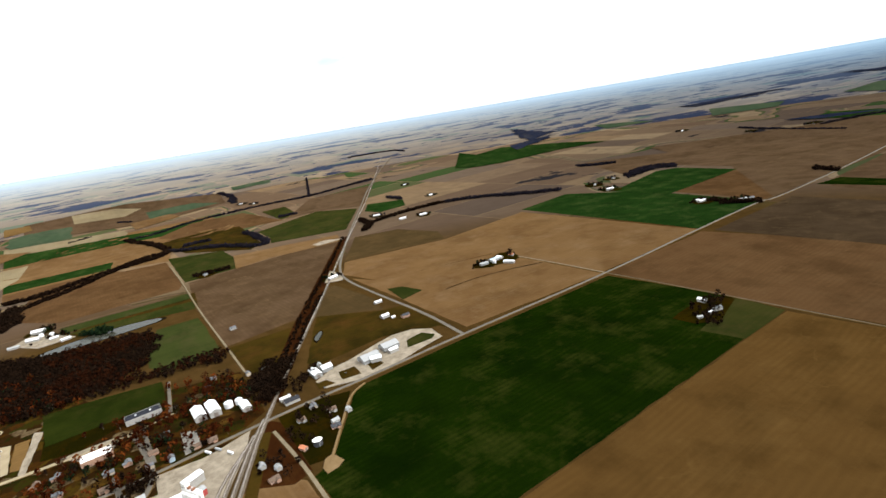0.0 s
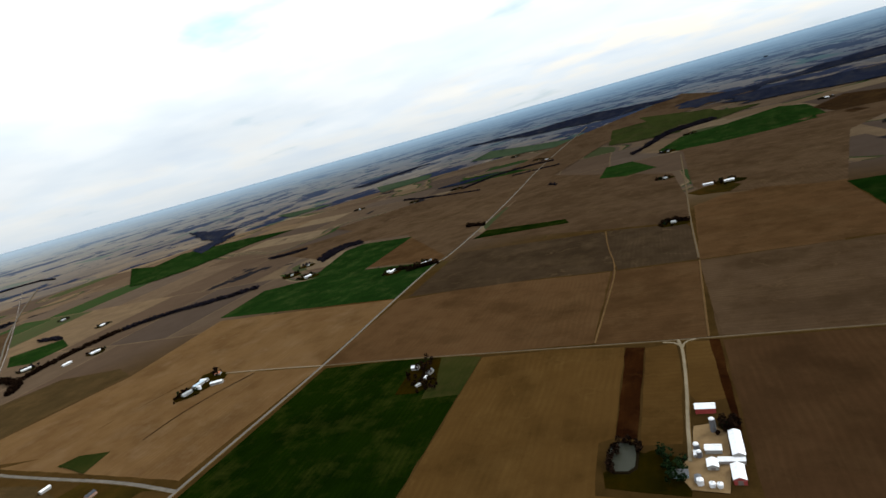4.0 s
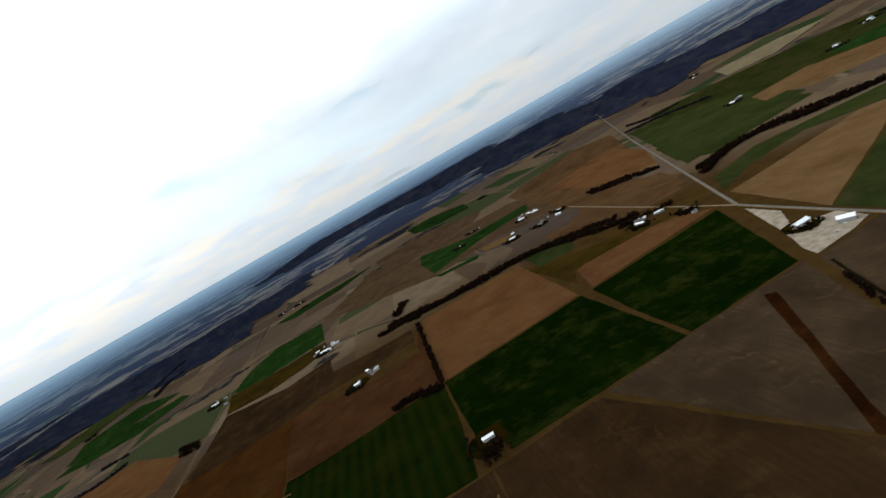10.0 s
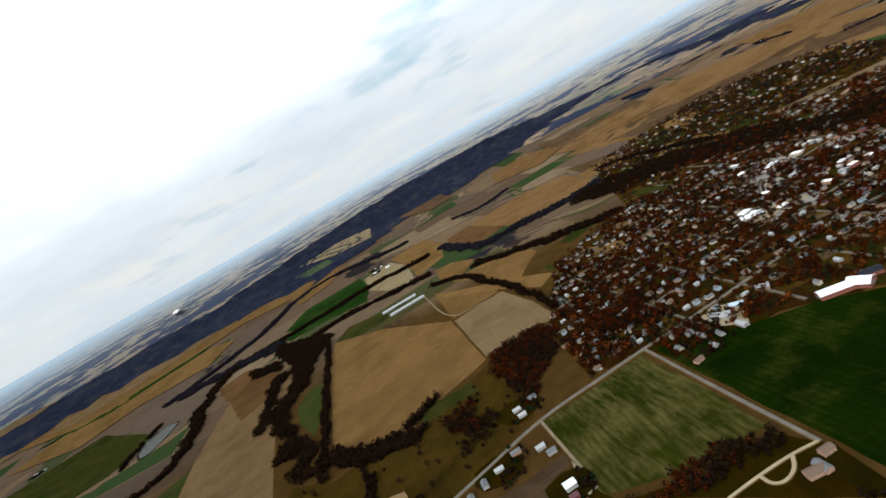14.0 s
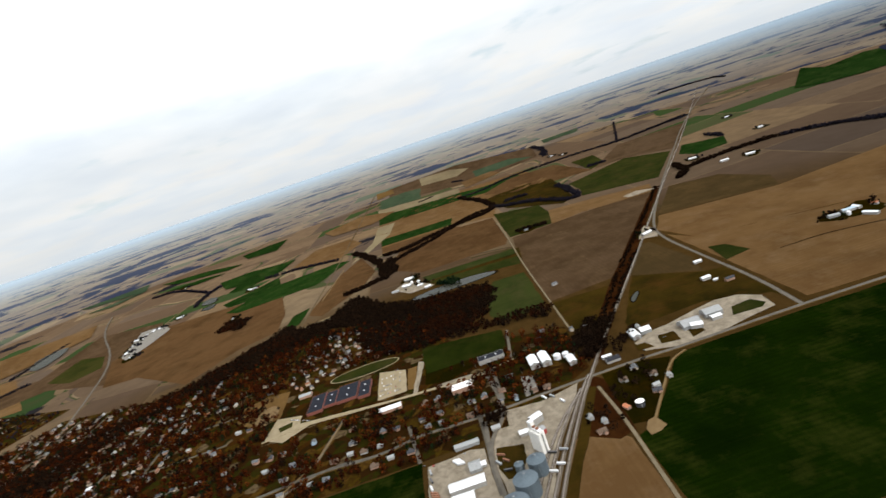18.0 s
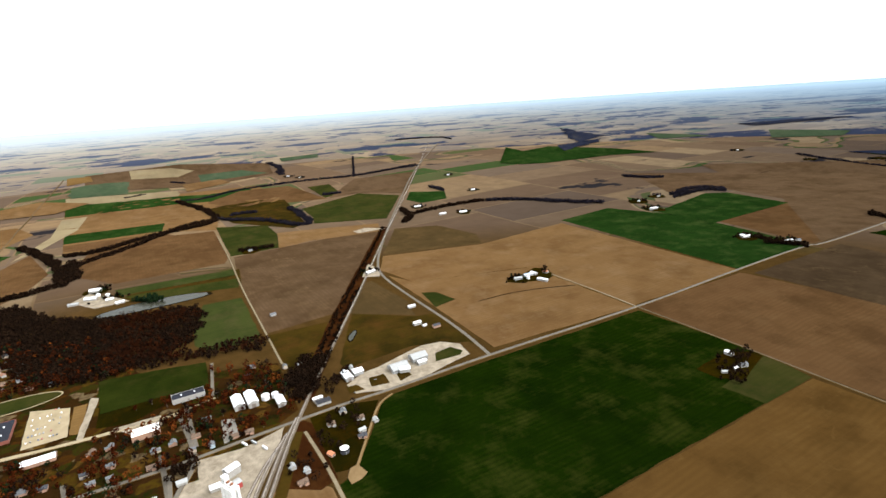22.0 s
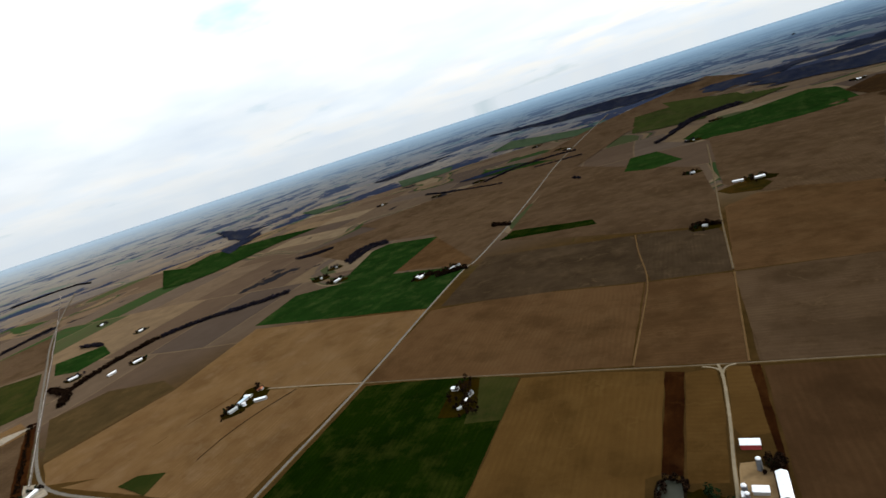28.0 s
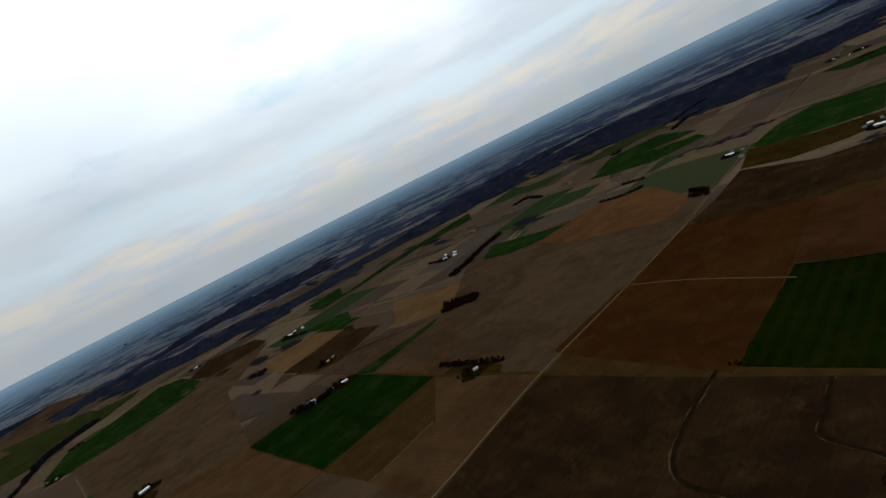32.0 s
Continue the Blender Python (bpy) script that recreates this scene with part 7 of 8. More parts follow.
def concrete_elevator():
    top = new("grain_elevator")
    top.matrix_world = pose(132, -900, 0, 0, 0, 25) @ Matrix.Scale(0.82, 4)
    tagged(top, "tall white concrete grain elevator with twin rows of silos", "grain elevator")
    for i in range(4):
        for side in (-1, 1):
            part("silo", *tube(i * 8.0 - 12.0, side * 3.9, 0, 40, 4.0, 4.0, 24), "elevator_concrete", top)
    part("gallery", *cuboid(-16, 16, -3.5, 3.5, 40, 44), "elevator_concrete", top, "white gallery along the silo tops")
    part("gallery_roof", *cuboid(-16.4, 16.4, -3.9, 3.9, 44, 44.3), "white_metal", top)
    part("headhouse", *cuboid(-14, -5, -4, 4, 44.3, 54), "elevator_concrete", top, "white concrete headhouse")
    part("headhouse_roof", *cuboid(-14.4, -4.6, -4.4, 4.4, 54, 54.3), "white_metal", top)
    for k in range(3):
        part("window", *cuboid(-12.5 + k * 2.6, -11.3 + k * 2.6, -4.06, -3.9, 47, 49), "window_glass", top)
    for k in range(2):
        part("distributor", *cuboid(-4.0 + k * 9, -1.0 + k * 9, -2.6, 2.6, 44.3, 47.5), "rust_steel", top, "rusty red grain distributor")
    part("spout", *tube(18, 0, 0, 38, 0.7, 0.7, 10), "grey_metal", top, "steel grain leg")


concrete_elevator()
building("warehouse", "white_metal", "white_siding", 62, -890, 20, 13, 12, 115)
building("warehouse", "grey_metal", "red_metal", 96, -893, 18, 12, 9, 115)

# truck and wagon shapes in the yard ---------------------------------------------


def trailer(x, y, turn, paint, label):
    top = new("grain_trailer")
    top.matrix_world = pose(x, y, 0.95, 0, 0, turn)
    tagged(top, label, "trailer", "trailers in the elevator yard")
    part("box", *cuboid(-6, 6, -1.25, 1.25, 1.1, 3.6), paint, top)
    part("frame", *cuboid(-6, 6.5, -0.5, 0.5, 0.8, 1.1), "tyre", top)
    for dx in (-4.8, -3.6, 4.4):
        for side in (-1, 1):
            v, f = tube(0, 0, -0.15, 0.15, 0.5, 0.5, 12)
            wheel = part("wheel", [(dx + p[0], side * 1.0 + p[2], 0.5 + p[1]) for p in v], f, "tyre", top, "black rubber wheel")
            v, f = tube(0, 0, -0.17, 0.17, 0.28, 0.28, 10)
            part("rim", [(dx + p[0], side * 1.0 + p[2], 0.5 + p[1]) for p in v], f, "grey_metal", wheel)


for i in range(4):
    trailer(92 + i * 3.8, -1024 + i * 2.0, 78, "white_metal", "white grain trailer parked in the gravel yard")
for i in range(4):
    trailer(150 + i * 5, -1062 + i * 1.2, 60, "rust_steel", "rusty red trailer parked in the yard")
trailer(100, -1065, 10, "car_grey", "grey truck bed parked along the yard edge")
trailer(120, -1065, 15, "car_black", "dark trailer parked along the yard edge")
trailer(138, -1065, 12, "white_metal", "white trailer parked along the yard edge")
trailer(115, -958, 60, "rust_steel", "rusty red trailer parked in the yard")
trailer(131, -953, 40, "rust_steel", "rusty red trailer parked in the yard")
trailer(154, -954, 75, "car_black", "dark trailer parked in the yard")
trailer(132, -964, 30, "car_grey", "grey wagon parked in the yard")
trailer(149, -888, 60, "car_black", "dark hopper wagon beside the siding")
trailer(188, -897, 60, "white_metal", "white wagon beside the siding")
trailer(2, -862, 25, "white_metal", "white grain trailer parked by the road")
trailer(6, -849, 25, "car_grey", "grey grain trailer parked by the road")
trailer(30, -838, 20, "white_metal", "white grain trailer parked by the road")
trailer(150, -872, 60, "car_grey", "grey hopper wagon beside the siding")
trailer(178, -884, 60, "white_metal", "white wagon beside the siding")

# water tower and tank --------------------------------------------------------------


def water_tower(x, y):
    top = new("water_tower")
    top.matrix_world = pose(x, y, 0) @ Matrix.Scale(0.76, 4)
    tagged(top, "white ball-shaped water tower on a slim flared column", "water tower")
    profile = [(0, 4.2), (2.5, 3.2), (6, 2.0), (12, 1.55), (22, 1.5), (25.5, 2.0), (27, 3.2)]
    part("column", *join(*[tube(0, 0, a[0], b[0], a[1], b[1], 24, False) for a, b in zip(profile, profile[1:])]), "tower_paint", top)
    bands = [(math.sin(a) * 6.2 + 32, max(math.cos(a) * 6.2, 0.05)) for a in (math.pi * (k / 16 - 0.5) for k in range(3, 17))]
    part("ball", *join(*[tube(0, 0, a[0], b[0], a[1], b[1], 28, False) for a, b in zip(bands, bands[1:])]), "tower_paint", top)
    part("hatch", *tube(0, 0, 38.1, 39.0, 0.8, 0.7, 12), "grey_metal", top)
    part("door", *cuboid(3.6, 3.9, -0.6, 0.6, 0.1, 2.2), "door_paint", top)


water_tower(246, -1452)


def storage_tank(x, y, r, h, label):
    top = new("storage_tank")
    top.matrix_world = pose(x, y, 0)
    tagged(top, label, "tank")
    part("wall", *tube(0, 0, 0, h, r, r, 32), "dark_shingle", top)
    part("roof", *tube(0, 0, h + 0.02, h + 0.9, r + 0.15, r * 0.3, 32), "tower_paint", top, "white shallow cone roof")
    part("ladder", *cuboid(r, r + 0.4, -0.3, 0.3, 0, h), "grey_metal", top)


storage_tank(109, -741, 6.5, 8.0, "round tank with dark wall and white roof")
building("shed", "red_shingle", "brick", 104, -760, 11, 7, 4, 20)


def small_bin(x, y, r, h, k=1.0):
    top = new("small_grain_bin")
    px_, py_, pz_, s = lay(x, y)
    top.matrix_world = pose(px_, py_, pz_) @ Matrix.Scale(s, 4)
    tagged(top, "small round white-grey steel farm bin with cone roof", "grain bin")
    part("body", *tube(0, 0, 0, h, r, r, 24), "white_metal", top)
    part("roof", *tube(0, 0, h, h + r * 0.5, r + 0.2, 0.5, 24), "white_metal", top)
    part("hatch", *tube(0, 0, h + r * 0.5, h + r * 0.5 + 0.6, 0.6, 0.5, 10), "grey_metal", top)


def farm_silo(x, y, r, h):
    top = new("farm_silo")
    top.matrix_world = pose(x, y, 0)
    tagged(top, "tall slim grey concrete farm silo with white domed cap", "silo")
    part("body", *tube(0, 0, 0, h, r, r, 24, False), "grey_shingle", top)
    for k in range(6):
        part("hoop", *tube(0, 0, h * (k + 0.5) / 6, h * (k + 0.5) / 6 + 0.12, r + 0.05, r + 0.05, 24, False), "rust_steel", top)
    dome = [(math.sin(a) * r * 0.8 + h, max(math.cos(a) * (r + 0.15), 0.05)) for a in (math.pi * k / 12 for k in range(7))]
    part("cap", *join(*[tube(0, 0, a[0], b[0], a[1], b[1], 24, False) for a, b in zip(dome, dome[1:])]), "white_metal", top, "white domed steel cap")
    part("chute", *cuboid(r, r + 0.7, -0.4, 0.4, 0, h), "grey_metal", top)


for fx, fy, fr, fh in ((751, -280, 3.0, 17), (731, -318, 3.0, 11), (733, -327, 2.6, 8)):
    farm_silo(fx, fy, fr, fh)


for bx, by, br, bh in ((-118, -804, 7, 9), (-116, -788, 6, 8), (742, -374, 3, 5), (749, -375, 3, 5), (731, -371, 3.4, 7), (-315, -60, 5, 8), (1395, 770, 5, 8),
                       (2860, -530, 5, 8), (-1010, -1060, 6, 7), (-1030, -1085, 6, 7)):
    small_bin(bx, by, br, bh)

# school ground ------------------------------------------------------------------


def oval(cx, cy, a, b, n=48):
    return [(cx + b * math.cos(2 * math.pi * k / n), cy + a * math.sin(2 * math.pi * k / n) * (1 if abs(math.sin(2 * math.pi * k / n)) < 0.75 else 1)) for k in range(n)]


for cx_, cy_, wide, deep, high in ((-281, -1308, 80, 34, 6), (-284, -1276, 64, 26, 5.5), (-286, -1238, 74, 46, 6), (-276, -1198, 74, 26, 6)):
    building("school", "dark_roof", "red_brick", cx_, cy_, wide, deep, high, 0, "wings of the school")
LAYER["yard"] += 0.01
sheet("running_track", oval(-383, -1208, 86, 32), LAYER["yard"], "concrete", "pale oval school running track", "running track")
LAYER["yard"] += 0.01
sheet("track_infield", oval(-383, -1208, 83, 29), LAYER["yard"], "grass", "green grass infield of the running track", "lawn")
LAYER["yard"] += 0.01
sheet("ball_field", rounded([(-300, -1470), (-250, -1420), (-330, -1400), (-370, -1440)], True, 2), LAYER["yard"], "dirt", "tan dirt ball field", "ball field")

# cars --------------------------------------------------------------------------------


def car(paint):
    top = new("car")
    tagged(top, f"parked {paint[4:]} car on the pale paving", "car", "cars in the school lot")
    part("body", *join(cuboid(-2.2, 2.2, -0.9, 0.9, 0.35, 0.95)), paint, top)
    v, f = cuboid(-1.5, 1.1, -0.8, 0.8, 0.95, 1.5)
    part("cabin", [(x * (0.75 if z > 1 else 1), y * (0.85 if z > 1 else 1), z) for x, y, z in v], f, "window_glass", top)
    part("roof", *cuboid(-1.05, 0.75, -0.66, 0.66, 1.5, 1.56), paint, top)
    for dx in (-1.35, 1.35):
        for side in (-1, 1):
            v, f = tube(0, 0, -0.12, 0.12, 0.34, 0.34, 10)
            wheel = part("wheel", [(dx + p[0], side * 0.82 + p[2], 0.34 + p[1]) for p in v], f, "tyre", top, "black rubber wheel")
            v, f = tube(0, 0, -0.14, 0.14, 0.2, 0.2, 8)
            part("rim", [(dx + p[0], side * 0.82 + p[2], 0.34 + p[1]) for p in v], f, "grey_metal", wheel)
    for side in (-0.62, 0.62):
        part("headlight", *cuboid(2.18, 2.24, side - 0.2, side + 0.2, 0.62, 0.8), "white_metal", top, "clear headlight")
        part("tail_light", *cuboid(-2.24, -2.18, side - 0.2, side + 0.2, 0.66, 0.84), "red_metal", top, "red tail light")
    return top


MODELS = {p: None for p in ("car_white", "car_grey", "car_black", "car_red", "car_blue")}
lot = random.Random(5)


def park(x, y, turn):
    paint = lot.choice(("car_white", "car_white", "car_grey", "car_grey", "car_black", "car_red", "car_blue"))
    m = pose(x, y, 1.02, 0, 0, turn)
    if MODELS[paint] is None:
        MODELS[paint] = car(paint)
        MODELS[paint].matrix_world = m
    else:
        copy_thing(MODELS[paint], m)


for row in range(6):
    for k in range(9):
        if lot.random() < 0.55:
            park(-318 + row * 20, -1160 + k * 5.2 + lot.uniform(-0.5, 0.5), lot.choice((0, 180)))
for k in range(11):
    if lot.random() < 0.7:
        park(-250 + k * 3.2, -1362 + k * 4.5, 60)
for px_, py_, t in ((-60, -620, 80), (-72, -560, 20), (-40, -668, 0), (-92, -540, 45), (1600, -1560, 30), (1590, -1530, 80), (785, -1490, 60), (790, -1500, 40), (80, -1010, 70), (84, -1060, 80), (76, -1075, 75)):
    park(px_, py_, t)

# town ------------------------------------------------------------------------------------
TOWN = [(672, -1698), (640, -1950), (459, -2323), (117, -2460), (-332, -2577), (-800, -2240), (-640, -1718), (-800, -1400), (-640, -1093), (-332, -976), (-246, -752), (-49, -765), (20, -930), (62, -1078), (64, -1425), (224, -1413), (390, -1560), (566, -1687)]
ABSENT = [[(-393, -1066), (-346, -875), (-240, -882), (-247, -1059)], [(-420, -1400), (-160, -1400), (-150, -1000), (-420, -1090)], [(-20, -930), (-20, -760), (140, -760), (140, -1080), (60, -1080)], [(60, -1090), (60, -1420), (600, -1660), (600, -930)]]
NEAT = random.Random(11)
STREET_Y = (-1810, -1925, -2040, -2155, -2270, -2385)
STREET_X = (480, 365, 240, 120, 0, -120, -240, -365, -485)
for sy in STREET_Y:
    xs = [x for x in range(-760, 700, 20) if inside(x, sy, TOWN)]
    road("town_street", "street", 5.5, "grey asphalt town street", (min(xs), sy), (max(xs), sy + 6))
for sx in STREET_X:
    ys = [y for y in range(-2600, -1480, 20) if inside(sx, y, TOWN) and not any(inside(sx, y, a) for a in ABSENT)]
    road("town_street", "street", 4.5, "grey asphalt town street", (sx, min(ys)), (sx + 4, max(ys)))
road("town_street", "street", 6.5, "grey asphalt main street", (-14, -1075), (6, -1160), (-10, -1250), (10, -1400), (16, -1560), (20, -1700))
road("town_street", "street", 5.5, "grey asphalt town street", (20, -1690), (-240, -1690), (-560, -1680))

HOUSES = []
for roof, wall, L, W, H in (("grey_metal", "white_siding", 11, 7.5, 4.4), ("grey_shingle", "brick", 12, 8, 4.4), ("grey_shingle", "tan_siding", 10, 7.5, 5.6), ("dark_shingle", "tan_siding", 11, 8, 5.0), ("brown_shingle", "white_siding", 12, 8.5, 3.6),
                            ("grey_shingle", "tan_siding", 14, 8, 3.4), ("grey_shingle", "blue_siding", 10, 8, 5.4), ("dark_shingle", "brick", 13, 8, 3.4), ("grey_metal", "white_siding", 10, 7, 4.2), ("brown_shingle", "brick", 13, 9, 3.6)):
    HOUSES.append([roof, wall, L, W, H, None])


def town_house(x, y, turn):
    pick = NEAT.choice(HOUSES)
    roof, wall, L, W, H, first = pick
    px_, py_, pz_, s = lay(x, y)
    m = pose(px_, py_, pz_ + 0.9 * (s == 1.0) - 0.5, 0, 0, turn)
    if first is None:
        top = new("house")
        top.matrix_world = m
        tagged(top, f"small town house with {WALLS[wall]} and {TONES[roof]}", "house", "houses of the town")
        rise = W * 0.32
        part("wall", *gable_walls(L, W, H, rise), wall, top)
        ridge_roof(L, W, H, rise, roof, top)
        if L > 11.5:
            turned_ = [[(-y + L * 0.22, x - W * 0.55, z) for x, y, z in v] for v in (gable_walls(6.5, 5.6, H, 1.7)[0], gable_roof(6.5, 5.6, H, 1.7)[0])]
            wing = part("wing", turned_[0], gable_walls(6.5, 5.6, H, 1.7)[1], wall, top, "gabled front wing")
            part("wing_roof", turned_[1], gable_roof(6.5, 5.6, H, 1.7)[1], roof, wing)
        part("chimney", *cuboid(-L * 0.2, -L * 0.2 + 0.7, -0.35, 0.35, H + rise * 0.5, H + rise + 0.8), "red_brick", top)
        front_door(W, top)
        porch = part("porch", *cuboid(-2.2, 1.4, -W / 2 - 2.2, -W / 2 - 0.13, 2.4, 2.6), roof, top, "small flat porch roof")
        for wx in (-2.0, 1.2):
            part("porch_post", *cuboid(wx - 0.07, wx + 0.07, -W / 2 - 2.1, -W / 2 - 1.96, 0.0, 2.4), "white_siding", porch)
        window(-L * 0.34, -1, W, top)
        window(L * 0.3, 1, W, top)
        pick[5] = top
    else:
        copy_thing(first, m)
    OCCUPIED.append((x, y, 9.0))


def clear(x, y, r):
    return all((x - ox) ** 2 + (y - oy) ** 2 > (r + orr) ** 2 for ox, oy, orr in OCCUPIED)


def free_lot(x, y, r=8.0):
    return inside(x, y, TOWN) and not any(inside(x, y, a) for a in ABSENT) and clear(x, y, r)


def shop(roof, wall, x, y, L, W, H, turn):
    """A flat-roofed shop or hall of the town centre with a parapet, roof units and a glazed front."""
    top = new("shop")
    top.matrix_world = pose(x, y, 0.2, 0, 0, turn)
    OCCUPIED.append((x, y, max(L, W) * 0.55))
    tagged(top, f"flat-roofed town shop with {WALLS[wall]} and {TONES[roof]}", "shop", "shops of the town centre")
    part("wall", *cuboid(-L / 2, L / 2, -W / 2, W / 2, 0, H), wall, top)
    deck = part("roof", *cuboid(-L / 2 + 0.4, L / 2 - 0.4, -W / 2 + 0.4, W / 2 - 0.4, H, H + 0.12), roof, top)
    for sx, sy, lx, ly in ((0, 1, L / 2, 0.2), (0, -1, L / 2, 0.2), (1, 0, 0.2, W / 2 - 0.4), (-1, 0, 0.2, W / 2 - 0.4)):
        cx, cy = sx * (L / 2 - 0.2), sy * (W / 2 - 0.2)
        part("parapet", *cuboid(cx - lx, cx + lx, cy - ly, cy + ly, H + 0.002, H + 0.7), wall, top)
    for k in range(2):
        part("roof_unit", *cuboid(-L * 0.2 + k * L * 0.35 - 0.9, -L * 0.2 + k * L * 0.35 + 0.9, -0.8, 0.8, H + 0.12, H + 1.3), "grey_metal", deck, "grey roof air unit")
    window(-L * 0.25, -1, W, top, 0.8, 2.6)
    window(L * 0.25, -1, W, top, 0.8, 2.6)
    front_door(W, top)


for roof, wall, x, y, L, W, H, turn in (("white_roof", "tan_siding", -88, -1660, 30, 16, 5, 12), ("white_metal", "white_siding", 150, -1900, 34, 14, 5, 40), ("white_roof", "tan_siding", 112, -1858, 22, 16, 5, 0), ("dark_roof", "red_brick", 48, -1735, 18, 12, 6, 90),
                                        ("white_roof", "red_brick", -60, -1848, 20, 14, 7, 0), ("grey_metal", "grey_metal", -38, -1850, 16, 14, 6, 0), ("dark_roof", "brick", -84, -1872, 18, 12, 7, 0), ("white_roof", "brick", -100, -1845, 14, 16, 6, 0),
                                        ("white_metal", "white_siding", 30, -1868, 16, 12, 6, 0), ("white_roof", "red_brick", 60, -1960, 20, 14, 6, 90), ("grey_metal", "white_siding", -30, -1965, 24, 14, 6, 0), ("white_roof", "tan_siding", -150, -1960, 22, 16, 6, 0),
                                        ("white_roof", "brick", -42, -2147, 26, 16, 6, 15), ("white_metal", "grey_metal", -88, -2091, 30, 18, 6, 15), ("white_roof", "tan_siding", -143, -2070, 24, 18, 6, 100), ("grey_metal", "white_siding", -206, -2074, 28, 16, 6, 100), ("white_metal", "red_brick", -78, -1889, 22, 14, 6, 15), ("white_metal", "white_siding", -93, -2229, 28, 14, 6, 100), ("white_metal", "white_siding", 147, -1929, 30, 20, 6, 15), ("white_metal", "white_siding", -242, -1811, 26, 12, 6, 15), ("white_roof", "brick", 12, -1846, 24, 14, 6, 100), 
                                        ("white_metal", "grey_metal", -190, -1865, 26, 16, 6, 0), ("dark_roof", "red_brick", -240, -1975, 18, 14, 7, 90), ("white_roof", "brick", -70, -2085, 26, 14, 6, 0), ("white_metal", "white_siding", 90, -2090, 22, 14, 5, 0),
                                        ("white_roof", "tan_siding", -200, -2090, 24, 15, 6, 0), ("grey_metal", "grey_metal", -80, -2200, 30, 16, 6, 0)):
    shop(roof, wall, x, y, L, W, H, turn)
yard("concrete", (-100, -1645), (-40, -1632), (-46, -1672), (-70, -1676))
yard("concrete", (64, -1838), (100, -1844), (140, -1884), (96, -1896), (70, -1872))
yard("asphalt_light", (-120, -1990), (-60, -1990), (-60, -2026), (-120, -2026))
yard("concrete", (-180, -1892), (-130, -1892), (-130, -1915), (-180, -1915))

LOTS = [(x, y, NEAT.choice((0, 90)) + NEAT.uniform(-8, 8)) for x, y in ((75, -700), (40, -690), (62, -672), (30, -735), (5, -705), (88, -705), (120, -800), (140, -812), (100, -815), (-130, -640), (590, -1752), (640, -1740),
        (610, -1790), (560, -1760), (600, -1830), (-215, -745), (-260, -800))]


def offer(x, y, turn, gap):
    if clear(x, y, 8.0) and all((x - lx) ** 2 + (y - ly) ** 2 > gap * gap for lx, ly, _ in LOTS):
        LOTS.append((x, y, turn))


for sy in (-1690, *STREET_Y, -1750, -1867, -1982, -2098, -2212, -2328):
    for side in (-1, 1):
        x = -780.0
        while x < 660:
            hx, hy = x + NEAT.uniform(-8, 8), sy + side * (24 + NEAT.uniform(-6, 14))
            if NEAT.random() < 0.85 and free_lot(hx, hy) and all(abs(hx - sx) > 12 for sx in STREET_X):
                offer(hx, hy, NEAT.choice((0, 0, 90, 180, 180)) + NEAT.uniform(-6, 6), 17)
            x += 21
for sx in (0, -90, -245, -470, 120, 300):
    for side in (-1, 1):
        y = -2300.0
        while y < -800:
            hx, hy = sx + side * (24 + NEAT.uniform(-4, 9)), y + NEAT.uniform(-6, 6)
            if NEAT.random() < 0.5 and free_lot(hx, hy):
                offer(hx, hy, NEAT.choice((0, 90, 90, 270)) + NEAT.uniform(-6, 6), 17)
            y += 28
road("town_street", "street", 4.5, "grey asphalt town street", (-430, -1235), (-560, -1280), (-730, -1335))
road("town_street", "street", 4.5, "grey asphalt town street", (-560, -1150), (-600, -1290), (-560, -1400))
HOOD = [(-750, -1394), (-705, -1245), (-541, -1136), (-462, -1209), (-428, -1294), (-366, -1355), (-478, -1422)]
for _ in range(600):
    hx, hy = NEAT.uniform(-750, -360), NEAT.uniform(-1425, -1136)
    if inside(hx, hy, HOOD):
        offer(hx, hy, NEAT.choice((15, 105, 195)) + NEAT.uniform(-6, 6), 21)
LOTS.sort(key=lambda l: math.hypot(l[0] - CX, l[1] - CY))
for hx, hy, turn in LOTS[:165]:
    town_house(hx, hy, turn)
FAR_LOTS = LOTS[165:]
for _ in range(330):
    hx, hy = NEAT.uniform(-1200, 90), NEAT.uniform(-3450, -2480)
    if inside(hx, hy, [(100, -2500), (-195, -3318), (-976, -3500), (-1240, -2930), (-930, -2320), (-332, -2600)]) and all((hx - lx) ** 2 + (hy - ly) ** 2 > 500 for lx, ly, _ in FAR_LOTS[-400:]):
        FAR_LOTS.append((hx, hy, NEAT.uniform(0, 180)))


